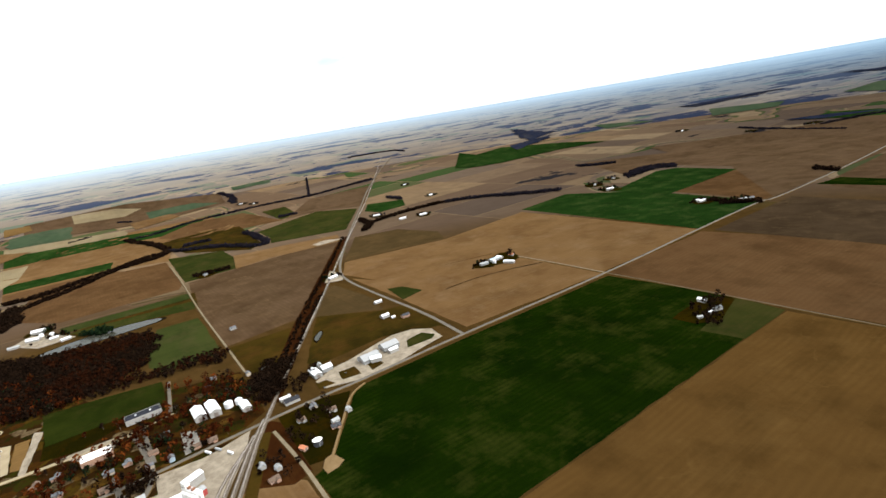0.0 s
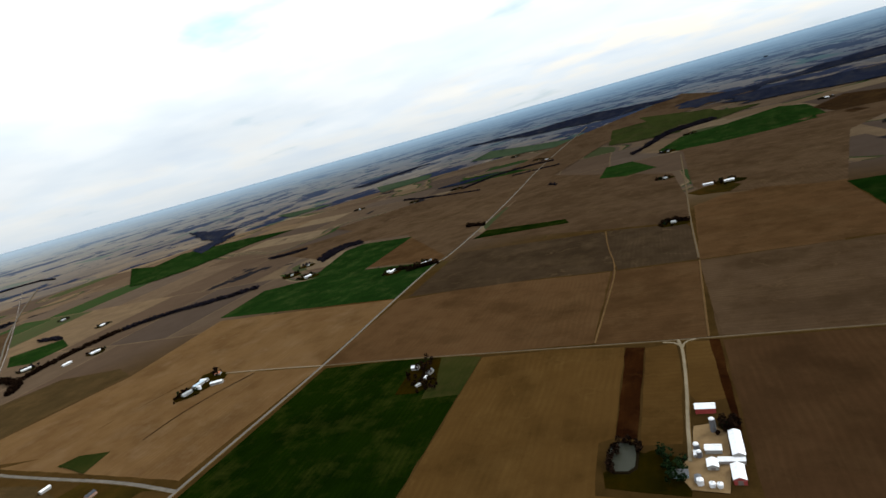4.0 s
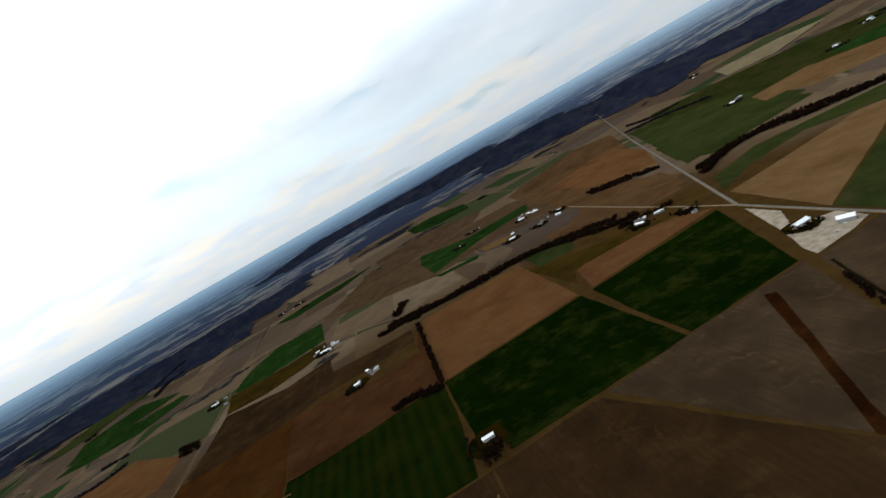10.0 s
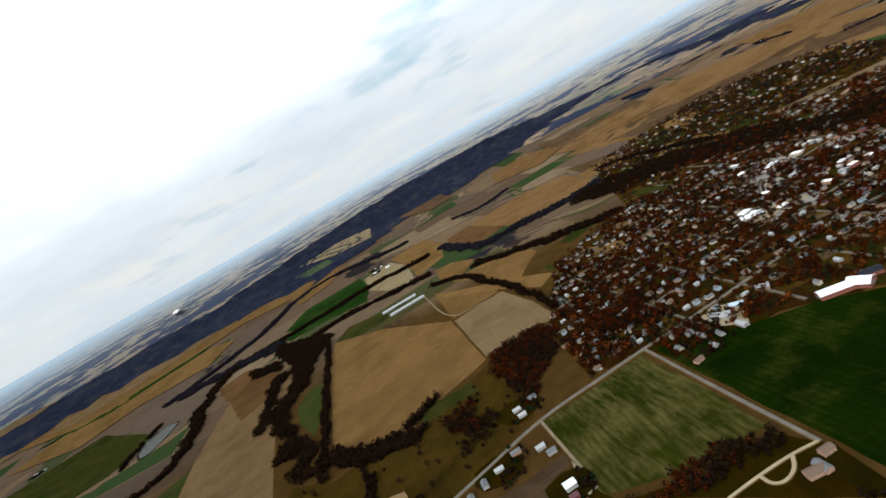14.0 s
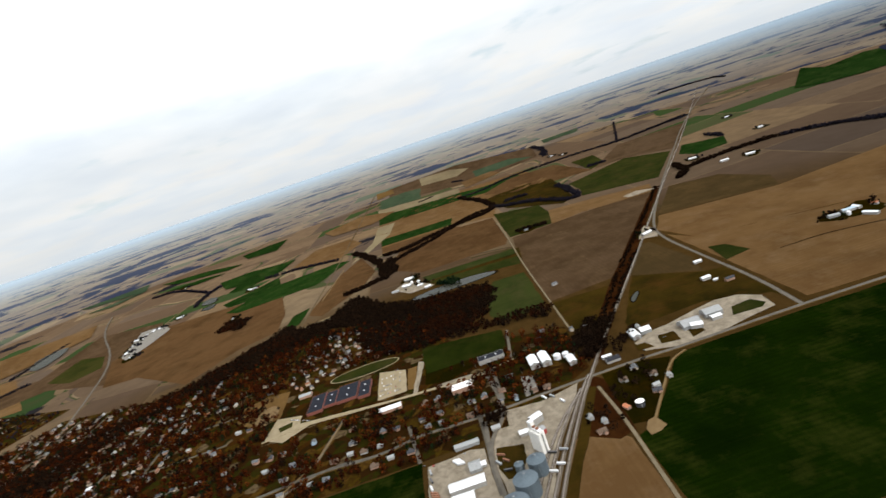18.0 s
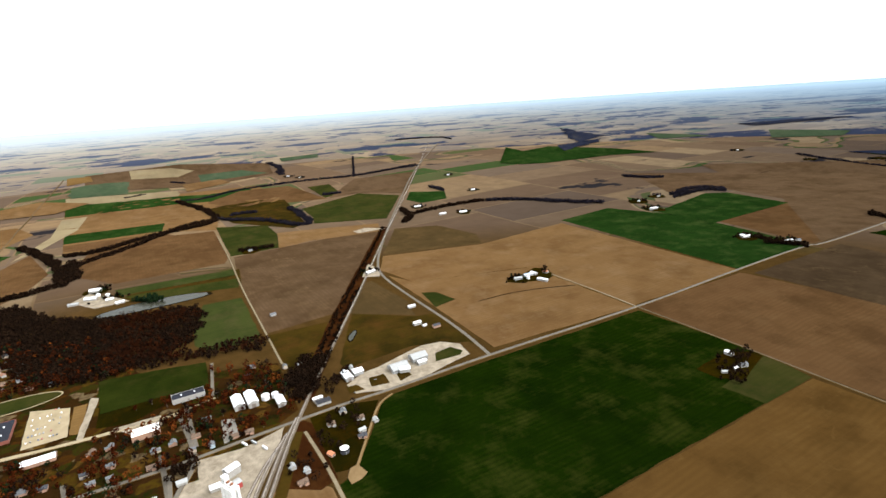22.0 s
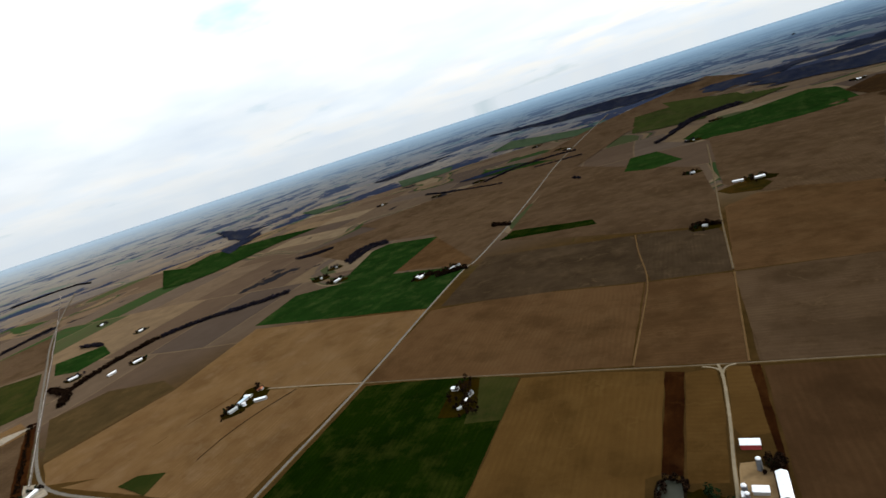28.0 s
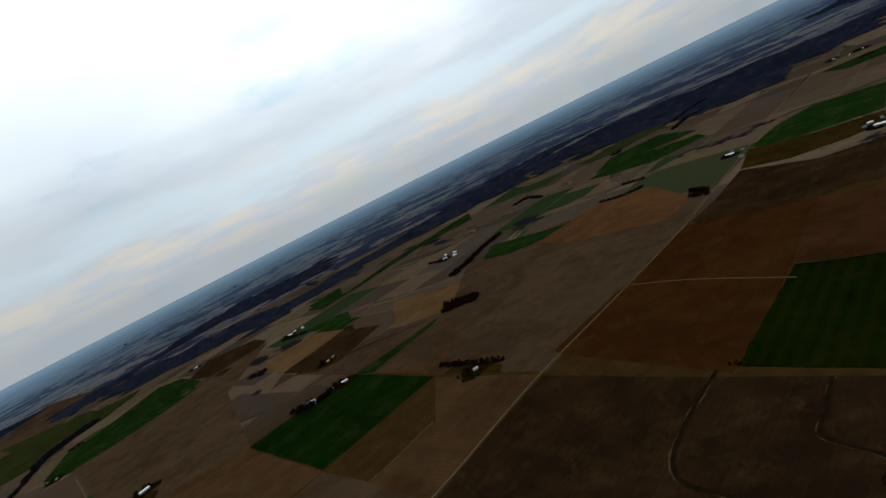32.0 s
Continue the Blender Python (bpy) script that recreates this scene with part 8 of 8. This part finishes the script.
def far_town():
    """The outer streets, all in one mesh."""
    mats = ["white_siding", "tan_siding", "brick", "grey_metal", "grey_shingle", "dark_shingle", "brown_shingle", "rust_steel"]
    verts, faces, index = [], [], []
    for hx, hy, turn in FAR_LOTS:
        L, W, H = NEAT.uniform(9, 13), NEAT.uniform(7, 8.5), NEAT.uniform(3.4, 5.4)
        px_, py_, pz_, s = lay(hx, hy)
        m = pose(px_, py_, pz_, 0, 0, turn) @ Matrix.Scale(s, 4)
        wall, roof = NEAT.randrange(3), NEAT.choice((0, 4, 4, 5, 5, 5, 6, 6, 7))
        for (v, f), k in ((gable_walls(L, W, H, W * 0.32), wall), (gable_roof(L, W, H, W * 0.32), roof)):
            n = len(verts)
            verts += [tuple(m @ Vector(p)) for p in v]
            faces += [tuple(i + n for i in face) for face in f]
            index += [k] * len(f)
        OCCUPIED.append((hx, hy, 8.0))
    me = bpy.data.meshes.new("outer_houses")
    me.from_pydata(verts, [], faces)
    for name in mats:
        me.materials.append(MATS[name])
    me.polygons.foreach_set("material_index", index)
    tagged(new("outer_houses", me), "many small gabled houses of the outer town streets", "houses", kind="stuff")


far_town()

# town trees ------------------------------------------------------------------------------


def limb(a, b, ra, rb, sides=6):
    a, b = Vector(a), Vector(b)
    q = (b - a).to_track_quat("Z", "Y").to_matrix()
    v = [tuple(p + q @ Vector((r * math.cos(2 * math.pi * k / sides), r * math.sin(2 * math.pi * k / sides), 0))) for p, r in ((a, ra), (b, rb)) for k in range(sides)]
    return v, [(k, (k + 1) % sides, sides + (k + 1) % sides, sides + k) for k in range(sides)] + [tuple(range(sides, 2 * sides))]


TREE_WORDS = {"rust": "dark red autumn tree beside town houses", "bare": "bare grey-brown autumn tree beside town houses", "orange": "bright orange autumn tree beside town houses", "ever": "dark evergreen tree beside town houses"}


def tree(kind, h, seed):
    rng = np.random.default_rng(seed)
    top = tagged(new("tree"), TREE_WORDS[kind], "tree", "trees of the town")
    pieces = [limb((0, 0, 0), (0.1, 0.1, h * 0.45), 0.32, 0.2), limb((0.1, 0.1, h * 0.45), (0, 0, h * 0.85), 0.2, 0.06)]
    for k in range(6):
        a = 2 * math.pi * (k + rng.uniform(-0.3, 0.3)) / 6
        z = h * rng.uniform(0.3, 0.55)
        pieces.append(limb((0.05, 0.05, z), (h * 0.25 * math.cos(a), h * 0.25 * math.sin(a), z + h * 0.25), 0.13, 0.04, 5))
    part("trunk", *join(*pieces), "bark", top)
    if kind == "ever":
        z = rng.uniform(0.1, 1.0, 8)
        centres = np.array([(0, 0, h * (0.15 + 0.8 * k / 8)) for k in range(8)])
        corners = clump_quads(rng, centres, h * 0.24 * (1 - np.arange(8) / 8.5), np.full(8, h * 0.2), 26, 0.5)
    else:
        n = 7
        a = rng.uniform(0, 2 * math.pi, n)
        rr = h * rng.uniform(0.06, 0.30, n)
        centres = np.stack([rr * np.cos(a), rr * np.sin(a), h * rng.uniform(0.45, 0.85, n)], 1)
        corners = clump_quads(rng, centres, np.full(n, h * 0.22), np.full(n, h * 0.38), 40 if kind != "bare" else 36, 0.6 if kind != "bare" else 0.42)
    crown = new("crown", quad_mesh("crown", corners, kind))
    crown.parent = top
    return top


TREES = [tree(kind, h, 40 + i) for i, (kind, h) in enumerate((("rust", 14), ("rust", 11), ("rust", 17), ("bare", 14), ("bare", 12), ("bare", 17), ("orange", 11), ("orange", 13), ("ever", 12), ("ever", 9)))]
WEIGHTS = (6, 5, 5, 3, 3, 3, 1.5, 1.5, 2, 1)
planted, used = 0, [False] * len(TREES)
while planted < 285:
    x, y = NEAT.uniform(-700, 680), NEAT.uniform(-2000, -760)
    if not inside(x, y, TOWN) or any(inside(x, y, a) for a in ABSENT) or not clear(x, y, -3.5) or any(abs(y - sy) < 5 for sy in STREET_Y) or any(abs(x - sx) < 5 for sx in (*STREET_X, -180)):
        continue
    i = NEAT.choices(range(len(TREES)), WEIGHTS)[0]
    m = pose(x, y, 0, 0, 0, NEAT.uniform(0, 360)) @ Matrix.Scale(NEAT.uniform(0.8, 1.2), 4)
    if used[i]:
        copy_thing(TREES[i], m)
    else:
        TREES[i].matrix_world, used[i] = m, True
    planted += 1


def town_groves():
    """The rest of the town's trees, kind by kind."""
    spots = {"rust": [], "bare": [], "orange": [], "ever": []}
    while sum(map(len, spots.values())) < 5200:
        x, y = NEAT.uniform(-800, 680), NEAT.uniform(-2580, -760)
        thick = noise.noise((x / 55, y / 55, 0.5))
        if not inside(x, y, TOWN) or any(inside(x, y, a) for a in ABSENT) or thick < NEAT.uniform(-0.35, 0.30) or not clear(x, y, -3.5):
            continue
        if any(abs(y - sy) < 5 for sy in STREET_Y) or any(abs(x - sx) < 4 for sx in STREET_X):
            continue
        spots[NEAT.choices(("rust", "bare", "orange", "ever"), (14, 6, 2.6, 2))[0]].append((x, y))
    for _ in range(4200):
        x, y = NEAT.uniform(-1200, 100), NEAT.uniform(-3450, -2480)
        if inside(x, y, [(100, -2500), (-195, -3318), (-976, -3500), (-1240, -2930), (-930, -2320), (-332, -2600)]):
            if noise.noise((x / 120, y / 120, 2.5)) > NEAT.uniform(-0.5, 0.5):
                spots[NEAT.choices(("rust", "bare", "ever", "orange"), (6, 10, 5, 1))[0]].append((x, y))
    for i, (kind, places) in enumerate(spots.items()):
        grove(kind, places, 70 + i, 17.5)


WOOD_WORDS["orange"] = "scattered bright orange autumn trees in the town"
town_groves()

# woods and tree lines
wood("rust", 9, (782, -1998), (661, -2015), (627, -1927), (682, -1836), (773, -1733), (792, -1914))
wood("bare", 8, (-153, -762), (-220, -712), (-209, -664), (-92, -719), (-75, -754))
wood("bare", 9, (1589, -837), (1607, -871), (1569, -878), (1556, -834))
wood("rust", 10, (924, -1843), (855, -1880), (871, -1747), (915, -1766))
wood("rust", 10, (618, -1876), (541, -1898), (468, -1837), (526, -1734), (615, -1838))
wood("bare", 7, (984, -1586), (967, -1564), (976, -1438), (963, -1412), (992, -1425), (995, -1513))
wood("bare", 9, (1188, -1339), (1139, -1313), (1098, -1232), (1131, -1220))
wood("rust", 8, (1251, -1577), (1234, -1590), (1216, -1519), (1227, -1519))
wood("bare", 14, (931, -1748), (832, -1792), (842, -1713), (911, -1693))
wood("bare", 18, (1111, -1657), (1029, -1688), (1011, -1659), (1081, -1624))
wood("rust", 26, (830, -1455), (788, -1450), (724, -1395), (756, -1324), (790, -1384))
wood("bare", 12, (1257, -1577), (1156, -1567), (1141, -1488), (1227, -1525))
wood("rust", 10, (-438, -2184), (-588, -1969), (-796, -1714), (-976, -1533), (-708, -1461), (-650, -1733), (-482, -1907), (-258, -1959))
wood("rust", 9, (-1295, -1915), (-1421, -1897), (-1366, -1788), (-1231, -1783))
wood("bare", 10, (149, -2845), (45, -2959), (-95, -2886), (-242, -2747), (-332, -2416), (-375, -2155), (-414, -2026), (-358, -1971), (-283, -2085), (-224, -2289), (-126, -2541), (34, -2655))


def street_trees(kind, count, seed, tall, area):
    """Garden and street trees between the outer houses."""
    rnd, spots = random.Random(seed), []
    xs, ys = [c[0] for c in area], [c[1] for c in area]
    while len(spots) < count:
        x, y = rnd.uniform(min(xs), max(xs)), rnd.uniform(min(ys), max(ys))
        if inside(x, y, area) and clear(x, y, -1.0) and noise.noise((x / 55, y / 55, 2.5)) > rnd.uniform(-0.5, 0.25):
            spots.append((x, y))
    grove(kind, spots, seed, tall)


OUTER = [(560, -1720), (420, -1790), (380, -2250), (60, -2420), (-420, -2180), (-700, -1700), (-620, -1430), (-60, -1430), (20, -1640)]
EDGE = [(100, -2500), (-195, -3318), (-976, -3500), (-1240, -2930), (-930, -2320), (-332, -2600)]
street_trees("rust", 1500, 41, 10.0, OUTER)
street_trees("bare", 1100, 42, 10.0, OUTER)
street_trees("ever", 90, 43, 9.0, OUTER)
EAST = [(672, -1705), (640, -1950), (459, -2300), (390, -2100), (420, -1790), (560, -1720)]
street_trees("rust", 300, 46, 11.0, EAST)
street_trees("bare", 220, 47, 11.0, EAST)
street_trees("rust", 500, 44, 10.0, EDGE)
street_trees("bare", 700, 45, 10.0, EDGE)
wood("ever", 9, (-910, -966), (-914, -936), (-840, -930), (-845, -959))
wood("rust", 12, (-494, -1060), (-422, -893), (-406, -753), (-330, -748), (-365, -867), (-400, -1063))
wood("rust", 9, (-15, -962), (-5, -932), (22, -930), (24, -965))
tree_line("bare", 7, (640, -356), (638, -325), (641, -300), (656, -296), (669, -301), (672, -318))
wood("bare", 4, (762, -266), (774, -266), (775, -280), (763, -281))
wood("ever", 9, (690, -323), (719, -348), (714, -369), (693, -375))
wood("bare", 17, (249, -39), (260, -4), (310, -56), (325, -142), (308, -154), (267, -110))
wood("bare", 11, (-163, -760), (-235, -701), (-128, -724), (-84, -765))
wood("bare", 11, (-106, -701), (-143, -649), (-78, -673), (-56, -706))
wood("bare", 26, (18, -767), (-15, -709), (-7, -663), (42, -681), (93, -719), (99, -748), (75, -770))
wood("bare", 26, (93, -821), (55, -771), (129, -779), (149, -795), (134, -831))
wood("bare", 75, (1271, -1853), (1260, -1966), (1155, -1884), (1078, -1895), (995, -1848), (914, -1733), (846, -1696), (795, -1691), (923, -1631), (1015, -1607), (1168, -1600), (1241, -1602))
wood("bare", 80, (987, -1878), (788, -1976), (773, -1733), (791, -1688), (937, -1712), (995, -1848))
wood("rust", 40, (1157, -1581), (1012, -1593), (995, -1536), (1004, -1481), (1052, -1438), (1121, -1453))
wood("bare", 7, (1363, -666), (1367, -680), (1344, -689), (1341, -670))
wood("rust", 9, (724, -1428), (655, -1412), (592, -1402), (590, -1378), (632, -1372), (697, -1378), (736, -1403))
wood("rust", 15, (570, -1675), (555, -1560), (470, -1580), (425, -1660), (490, -1678))
wood("bare", 13, (615, -1292), (578, -1280), (597, -1265), (617, -1285))
wood("bare", 15, (-362, 20), (-357, 42), (-308, 18), (-317, 0))
tree_line("scrub", 11, (-84, -766), (-255, -660), (-354, -606), (-616, -449), (-851, -302), (-1220, -84))
tree_line("scrub", 11, (-86, -741), (-241, -645), (-368, -576), (-571, -448))
tree_line("bare", 12, (-194, 711), (4, 710))
tree_line("bare", 12, (702, 725), (781, 696))
tree_line("bare", 12, (1334, 841), (1367, 819))
tree_line("bare", 14, (1581, 331), (1605, 112))
tree_line("bare", 25, (1964, 711), (2046, 593))
tree_line("bare", 24, (2620, -725), (2628, -827), (2597, -883), (2581, -1085), (2565, -1254), (2466, -1405), (2362, -1548))
tree_line("bare", 22, (2629, -797), (2576, -880))
tree_line("bare", 6, (2450, -855), (2114, -842), (1961, -839))
tree_line("bare", 20, (1999, 745), (2059, 606))
tree_line("bare", 8, (1972, -715), (1975, -789), (1937, -835))
tree_line("bare", 12, (2685, 33), (2642, -46))
tree_line("bare", 6, (1579, -437), (1577, -454))
tree_line("bare", 6, (1477, -1416), (1395, -1374), (1287, -1331))
tree_line("bare", 14, (2249, -1487), (2193, -1636))
tree_line("ever", 14, (-894, -996), (-842, -923))
tree_line("ever", 9, (760, -274), (773, -272))
tree_line("bare", 14, (1160, -1974), (1082, -1909), (993, -1872), (953, -1864))
tree_line("bare", 12, (1118, -1956), (1079, -1781), (1101, -1719), (1041, -1646), (1001, -1669))
tree_line("bare", 30, (-1704, -1224), (-1669, -1112), (-1804, -954), (-1877, -794), (-1886, -681), (-1989, -607), (-2410, -638), (-2802, -738))
tree_line("bare", 26, (-1989, -607), (-1879, -541), (-1808, -445), (-1552, -364), (-1503, -294), (-1698, -270), (-2007, -262))
tree_line("bare", 26, (-2042, -549), (-2065, -480), (-2026, -422))
tree_line("bare", 14, (-2802, -738), (-2757, -566), (-2956, -377), (-2992, -125), (-2975, 175), (-2869, 422), (-2966, 773), (-3039, 1002))
tree_line("bare", 40, (-4634, 208), (-4199, 206), (-3537, 66))
tree_line("bare", 26, (-2249, -5), (-2229, 97))
tree_line("bare", 14, (-3923, -687), (-3774, -617))
tree_line("bare", 10, (-3317, -1011), (-3389, -887))
tree_line("bare", 16, (-1255, -648), (-1224, -529))
tree_line("bare", 36, (-1571, -1190), (-1392, -1162), (-1280, -1174), (-1225, -1192))
tree_line("bare", 26, (-1493, 131), (-1275, 75), (-1216, 5))
tree_line("bare", 22, (-1971, 548), (-1769, 529))
tree_line("bare", 26, (-1347, 114), (-1380, 310), (-1357, 514))
tree_line("bare", 14, (-5832, 2121), (-5562, 2652), (-5036, 2511))
tree_line("bare", 10, (-4265, 937), (-2869, 422))
tree_line("bare", 30, (579, 2363), (692, 2721), (800, 2993), (1078, 3156))
tree_line("bare", 20, (-535, 2541), (-406, 2854), (-162, 2973), (19, 2960))
tree_line("bare", 12, (-1057, 2675), (-719, 2455), (-341, 2305))
tree_line("bare", 16, (-1312, 1423), (-1194, 1454), (-1130, 1515))
tree_line("bare", 30, (-784, 1134), (-826, 1355), (-690, 1366))
tree_line("bare", 26, (-1344, 513), (-1262, 627), (-1036, 727), (-885, 819))
tree_line("bare", 14, (-103, 673), (-6, 726))
tree_line("bare", 14, (-75, 1253), (21, 1192))
tree_line("bare", 12, (171, 1912), (225, 1867))
tree_line("bare", 12, (708, 723), (783, 696))
tree_line("bare", 20, (1517, 1638), (1576, 1580))
tree_line("bare", 16, (1336, 804), (1381, 768), (1483, 765))
tree_line("bare", 30, (2316, 1011), (2536, 1055), (2723, 1114), (2830, 1118))
tree_line("bare", 18, (1936, 702), (1982, 619), (2013, 571))
tree_line("bare", 24, (3467, 1505), (3600, 1477), (3438, 1241))
tree_line("bare", 10, (2896, 534), (2883, 410), (2968, 339))
tree_line("bare", 14, (2617, 9), (2591, -69))
tree_line("bare", 20, (4270, 722), (4548, 732), (4651, 651))
tree_line("bare", 24, (702, 2857), (800, 3097), (1066, 3248))
tree_line("bare", 14, (1509, 1648), (1553, 1545))
tree_line("bare", 14, (1330, 814), (1391, 764), (1459, 762))
tree_line("bare", 12, (1850, 1971), (1929, 1803))
tree_line("bare", 12, (2606, 1492), (2589, 1326))
tree_line("bare", 26, (2677, -770), (2641, -879), (2538, -1079), (2550, -1261), (2429, -1408), (2307, -1489), (2280, -1574))
tree_line("bare", 40, (2763, -813), (2903, -867))
tree_line("bare", 10, (2507, -859), (2213, -849), (1950, -838))
tree_line("bare", 16, (2869, -1720), (2754, -1803), (2664, -1902))
tree_line("bare", 14, (4064, -2647), (3808, -2693), (3793, -2848))
tree_line("bare", 26, (2348, -1856), (2397, -2033), (2337, -2204), (2239, -2277), (2151, -2360))
tree_line("bare", 18, (1958, -719), (1964, -784), (1922, -833))
tree_line("bare", 16, (2689, 32), (2647, -53))
tree_line("bare", 12, (3108, 517), (3112, 397))
tree_line("bare", 16, (4622, 854), (4934, 860), (5195, 809))
tree_line("bare", 28, (2287, -1821), (2407, -2073), (2217, -2212), (2114, -2398), (1942, -2482), (1747, -2489), (1711, -2640))
tree_line("bare", 50, (1711, -2640), (1800, -3321), (1679, -3528), (1482, -3521), (1257, -3532), (971, -3576), (666, -3477))
tree_line("bare", 50, (2107, -3555), (1888, -3728), (1658, -4004), (1491, -4605), (1172, -4673), (839, -4333), (677, -4288))
tree_line("bare", 16, (2913, -1729), (2809, -1825), (2646, -1909))
tree_line("bare", 14, (3854, -2504), (3698, -2665), (3423, -2780))
tree_line("bare", 22, (1157, -1999), (1078, -1912), (1004, -1886))
tree_line("bare", 10, (1100, -1637), (1111, -1689), (1081, -1723), (1076, -1821))
tree_line("bare", 22, (997, -1901), (924, -1957), (911, -1959))
tree_line("bare", 14, (2027, -2864), (2033, -3021), (2002, -3232))
tree_line("bare", 60, (595, -3507), (503, -3029), (365, -3033), (127, -2946), (-61, -2987))
tree_line("bare", 50, (588, -2821), (481, -2705), (384, -2600), (277, -2499), (148, -2459))
tree_line("bare", 22, (772, -2882), (653, -2760), (613, -2506), (583, -2262), (584, -2043))
tree_line("bare", 14, (380, -4171), (225, -3991), (-10, -4101))
tree_line("bare", 30, (-176, -3194), (-267, -3090), (-313, -2786), (-341, -2513), (-387, -2326))
tree_line("bare", 12, (-1804, -3184), (-2175, -3202), (-2330, -3215))
tree_line("bare", 20, (-2101, -2336), (-2359, -2373), (-2527, -2339))
tree_line("bare", 14, (-1861, -4050), (-1831, -3732))
tree_line("bare", 24, (-1479, -5107), (-1517, -4755))
tree_line("bare", 10, (-1441, -3053), (-1532, -2955), (-1576, -2907))
tree_line("bare", 34, (-1184, -1355), (-1194, -1265), (-1268, -1187), (-1585, -1227), (-2047, -1395))
tree_line("bare", 22, (-1484, -1183), (-1656, -993), (-1968, -760), (-1987, -632))
tree_line("bare", 14, (-2249, -1965), (-2164, -1707), (-2019, -1488))
tree_line("bare", 14, (-3055, -3060), (-2994, -2816), (-2439, -2384))
tree_line("bare", 18, (-735, 1088), (-762, 1321), (-662, 1343))
tree_line("bare", 14, (-1337, 1436), (-1195, 1439), (-1130, 1517))
tree_line("bare", 14, (-72, 1229), (28, 1195))
tree_line("bare", 12, (-210, 2638), (108, 2669))
tree_line("bare", 17, (1204, -2960), (1196, -2700), (1192, -2400), (1184, -2100), (1182, -1900))
wood("bare", 8, (1490, -3416), (1279, -3173), (1185, -3038), (1252, -2820), (1268, -2560), (1300, -2510), (1316, -2422), (1300, -2306), (1262, -2215), (1265, -2187), (1336, -2292), (1377, -2420), (1372, -2511), (1332, -2625), (1322, -2777), (1380, -2994), (1455, -3218))
wood("bare", 8, (1425, -2886), (1372, -2858), (1324, -2799), (1367, -2812), (1386, -2705), (1386, -2455), (1395, -2375), (1415, -2390), (1416, -2571), (1428, -2767))
wood("bare", 8, (1582, -3200), (1438, -3094), (1399, -2962), (1546, -3066))
wood("bare", 8, (1319, -2205), (1265, -2187), (1213, -2133), (1210, -2044), (1223, -1999), (1196, -1942), (1252, -1969), (1263, -2028), (1246, -2078), (1314, -2117))
tree_line("bare", 48, (726, -3075), (836, -3114), (997, -3171), (1164, -3230), (1279, -3173))
tree_line("bare", 110, (1453, -3403), (1585, -3450), (1739, -3506), (1899, -3564), (2028, -3573))
tree_line("bare", 30, (1178, -1985), (1089, -1879), (1046, -1863), (975, -1841))
wood("bare", 9, (-1011, -1343), (-1090, -1292), (-946, -1225), (-815, -1119), (-782, -1060), (-448, -1061), (-427, -1094), (-430, -1143), (-570, -1223), (-771, -1286), (-789, -1328), (-817, -1382), (-773, -1420), (-748, -1460), (-817, -1515), (-912, -1481), (-913, -1400), (-934, -1363))
wood("rust", 9, (-787, -1065), (-749, -939), (-720, -845), (-613, -848), (-487, -883), (-428, -943), (-422, -1028), (-439, -1066))
wood("rust", 10, (-640, -1195), (-523, -1080), (-395, -1081), (-413, -1134), (-517, -1217), (-627, -1248))
wood("bare", 9, (-937, -1492), (-835, -1482), (-775, -1548), (-719, -1608), (-655, -1673), (-577, -1670), (-730, -1735), (-810, -1683), (-901, -1605), (-1006, -1535))
wood("rust", 13, (-835, -1482), (-826, -1393), (-754, -1303), (-681, -1319), (-723, -1390), (-741, -1485), (-750, -1549))
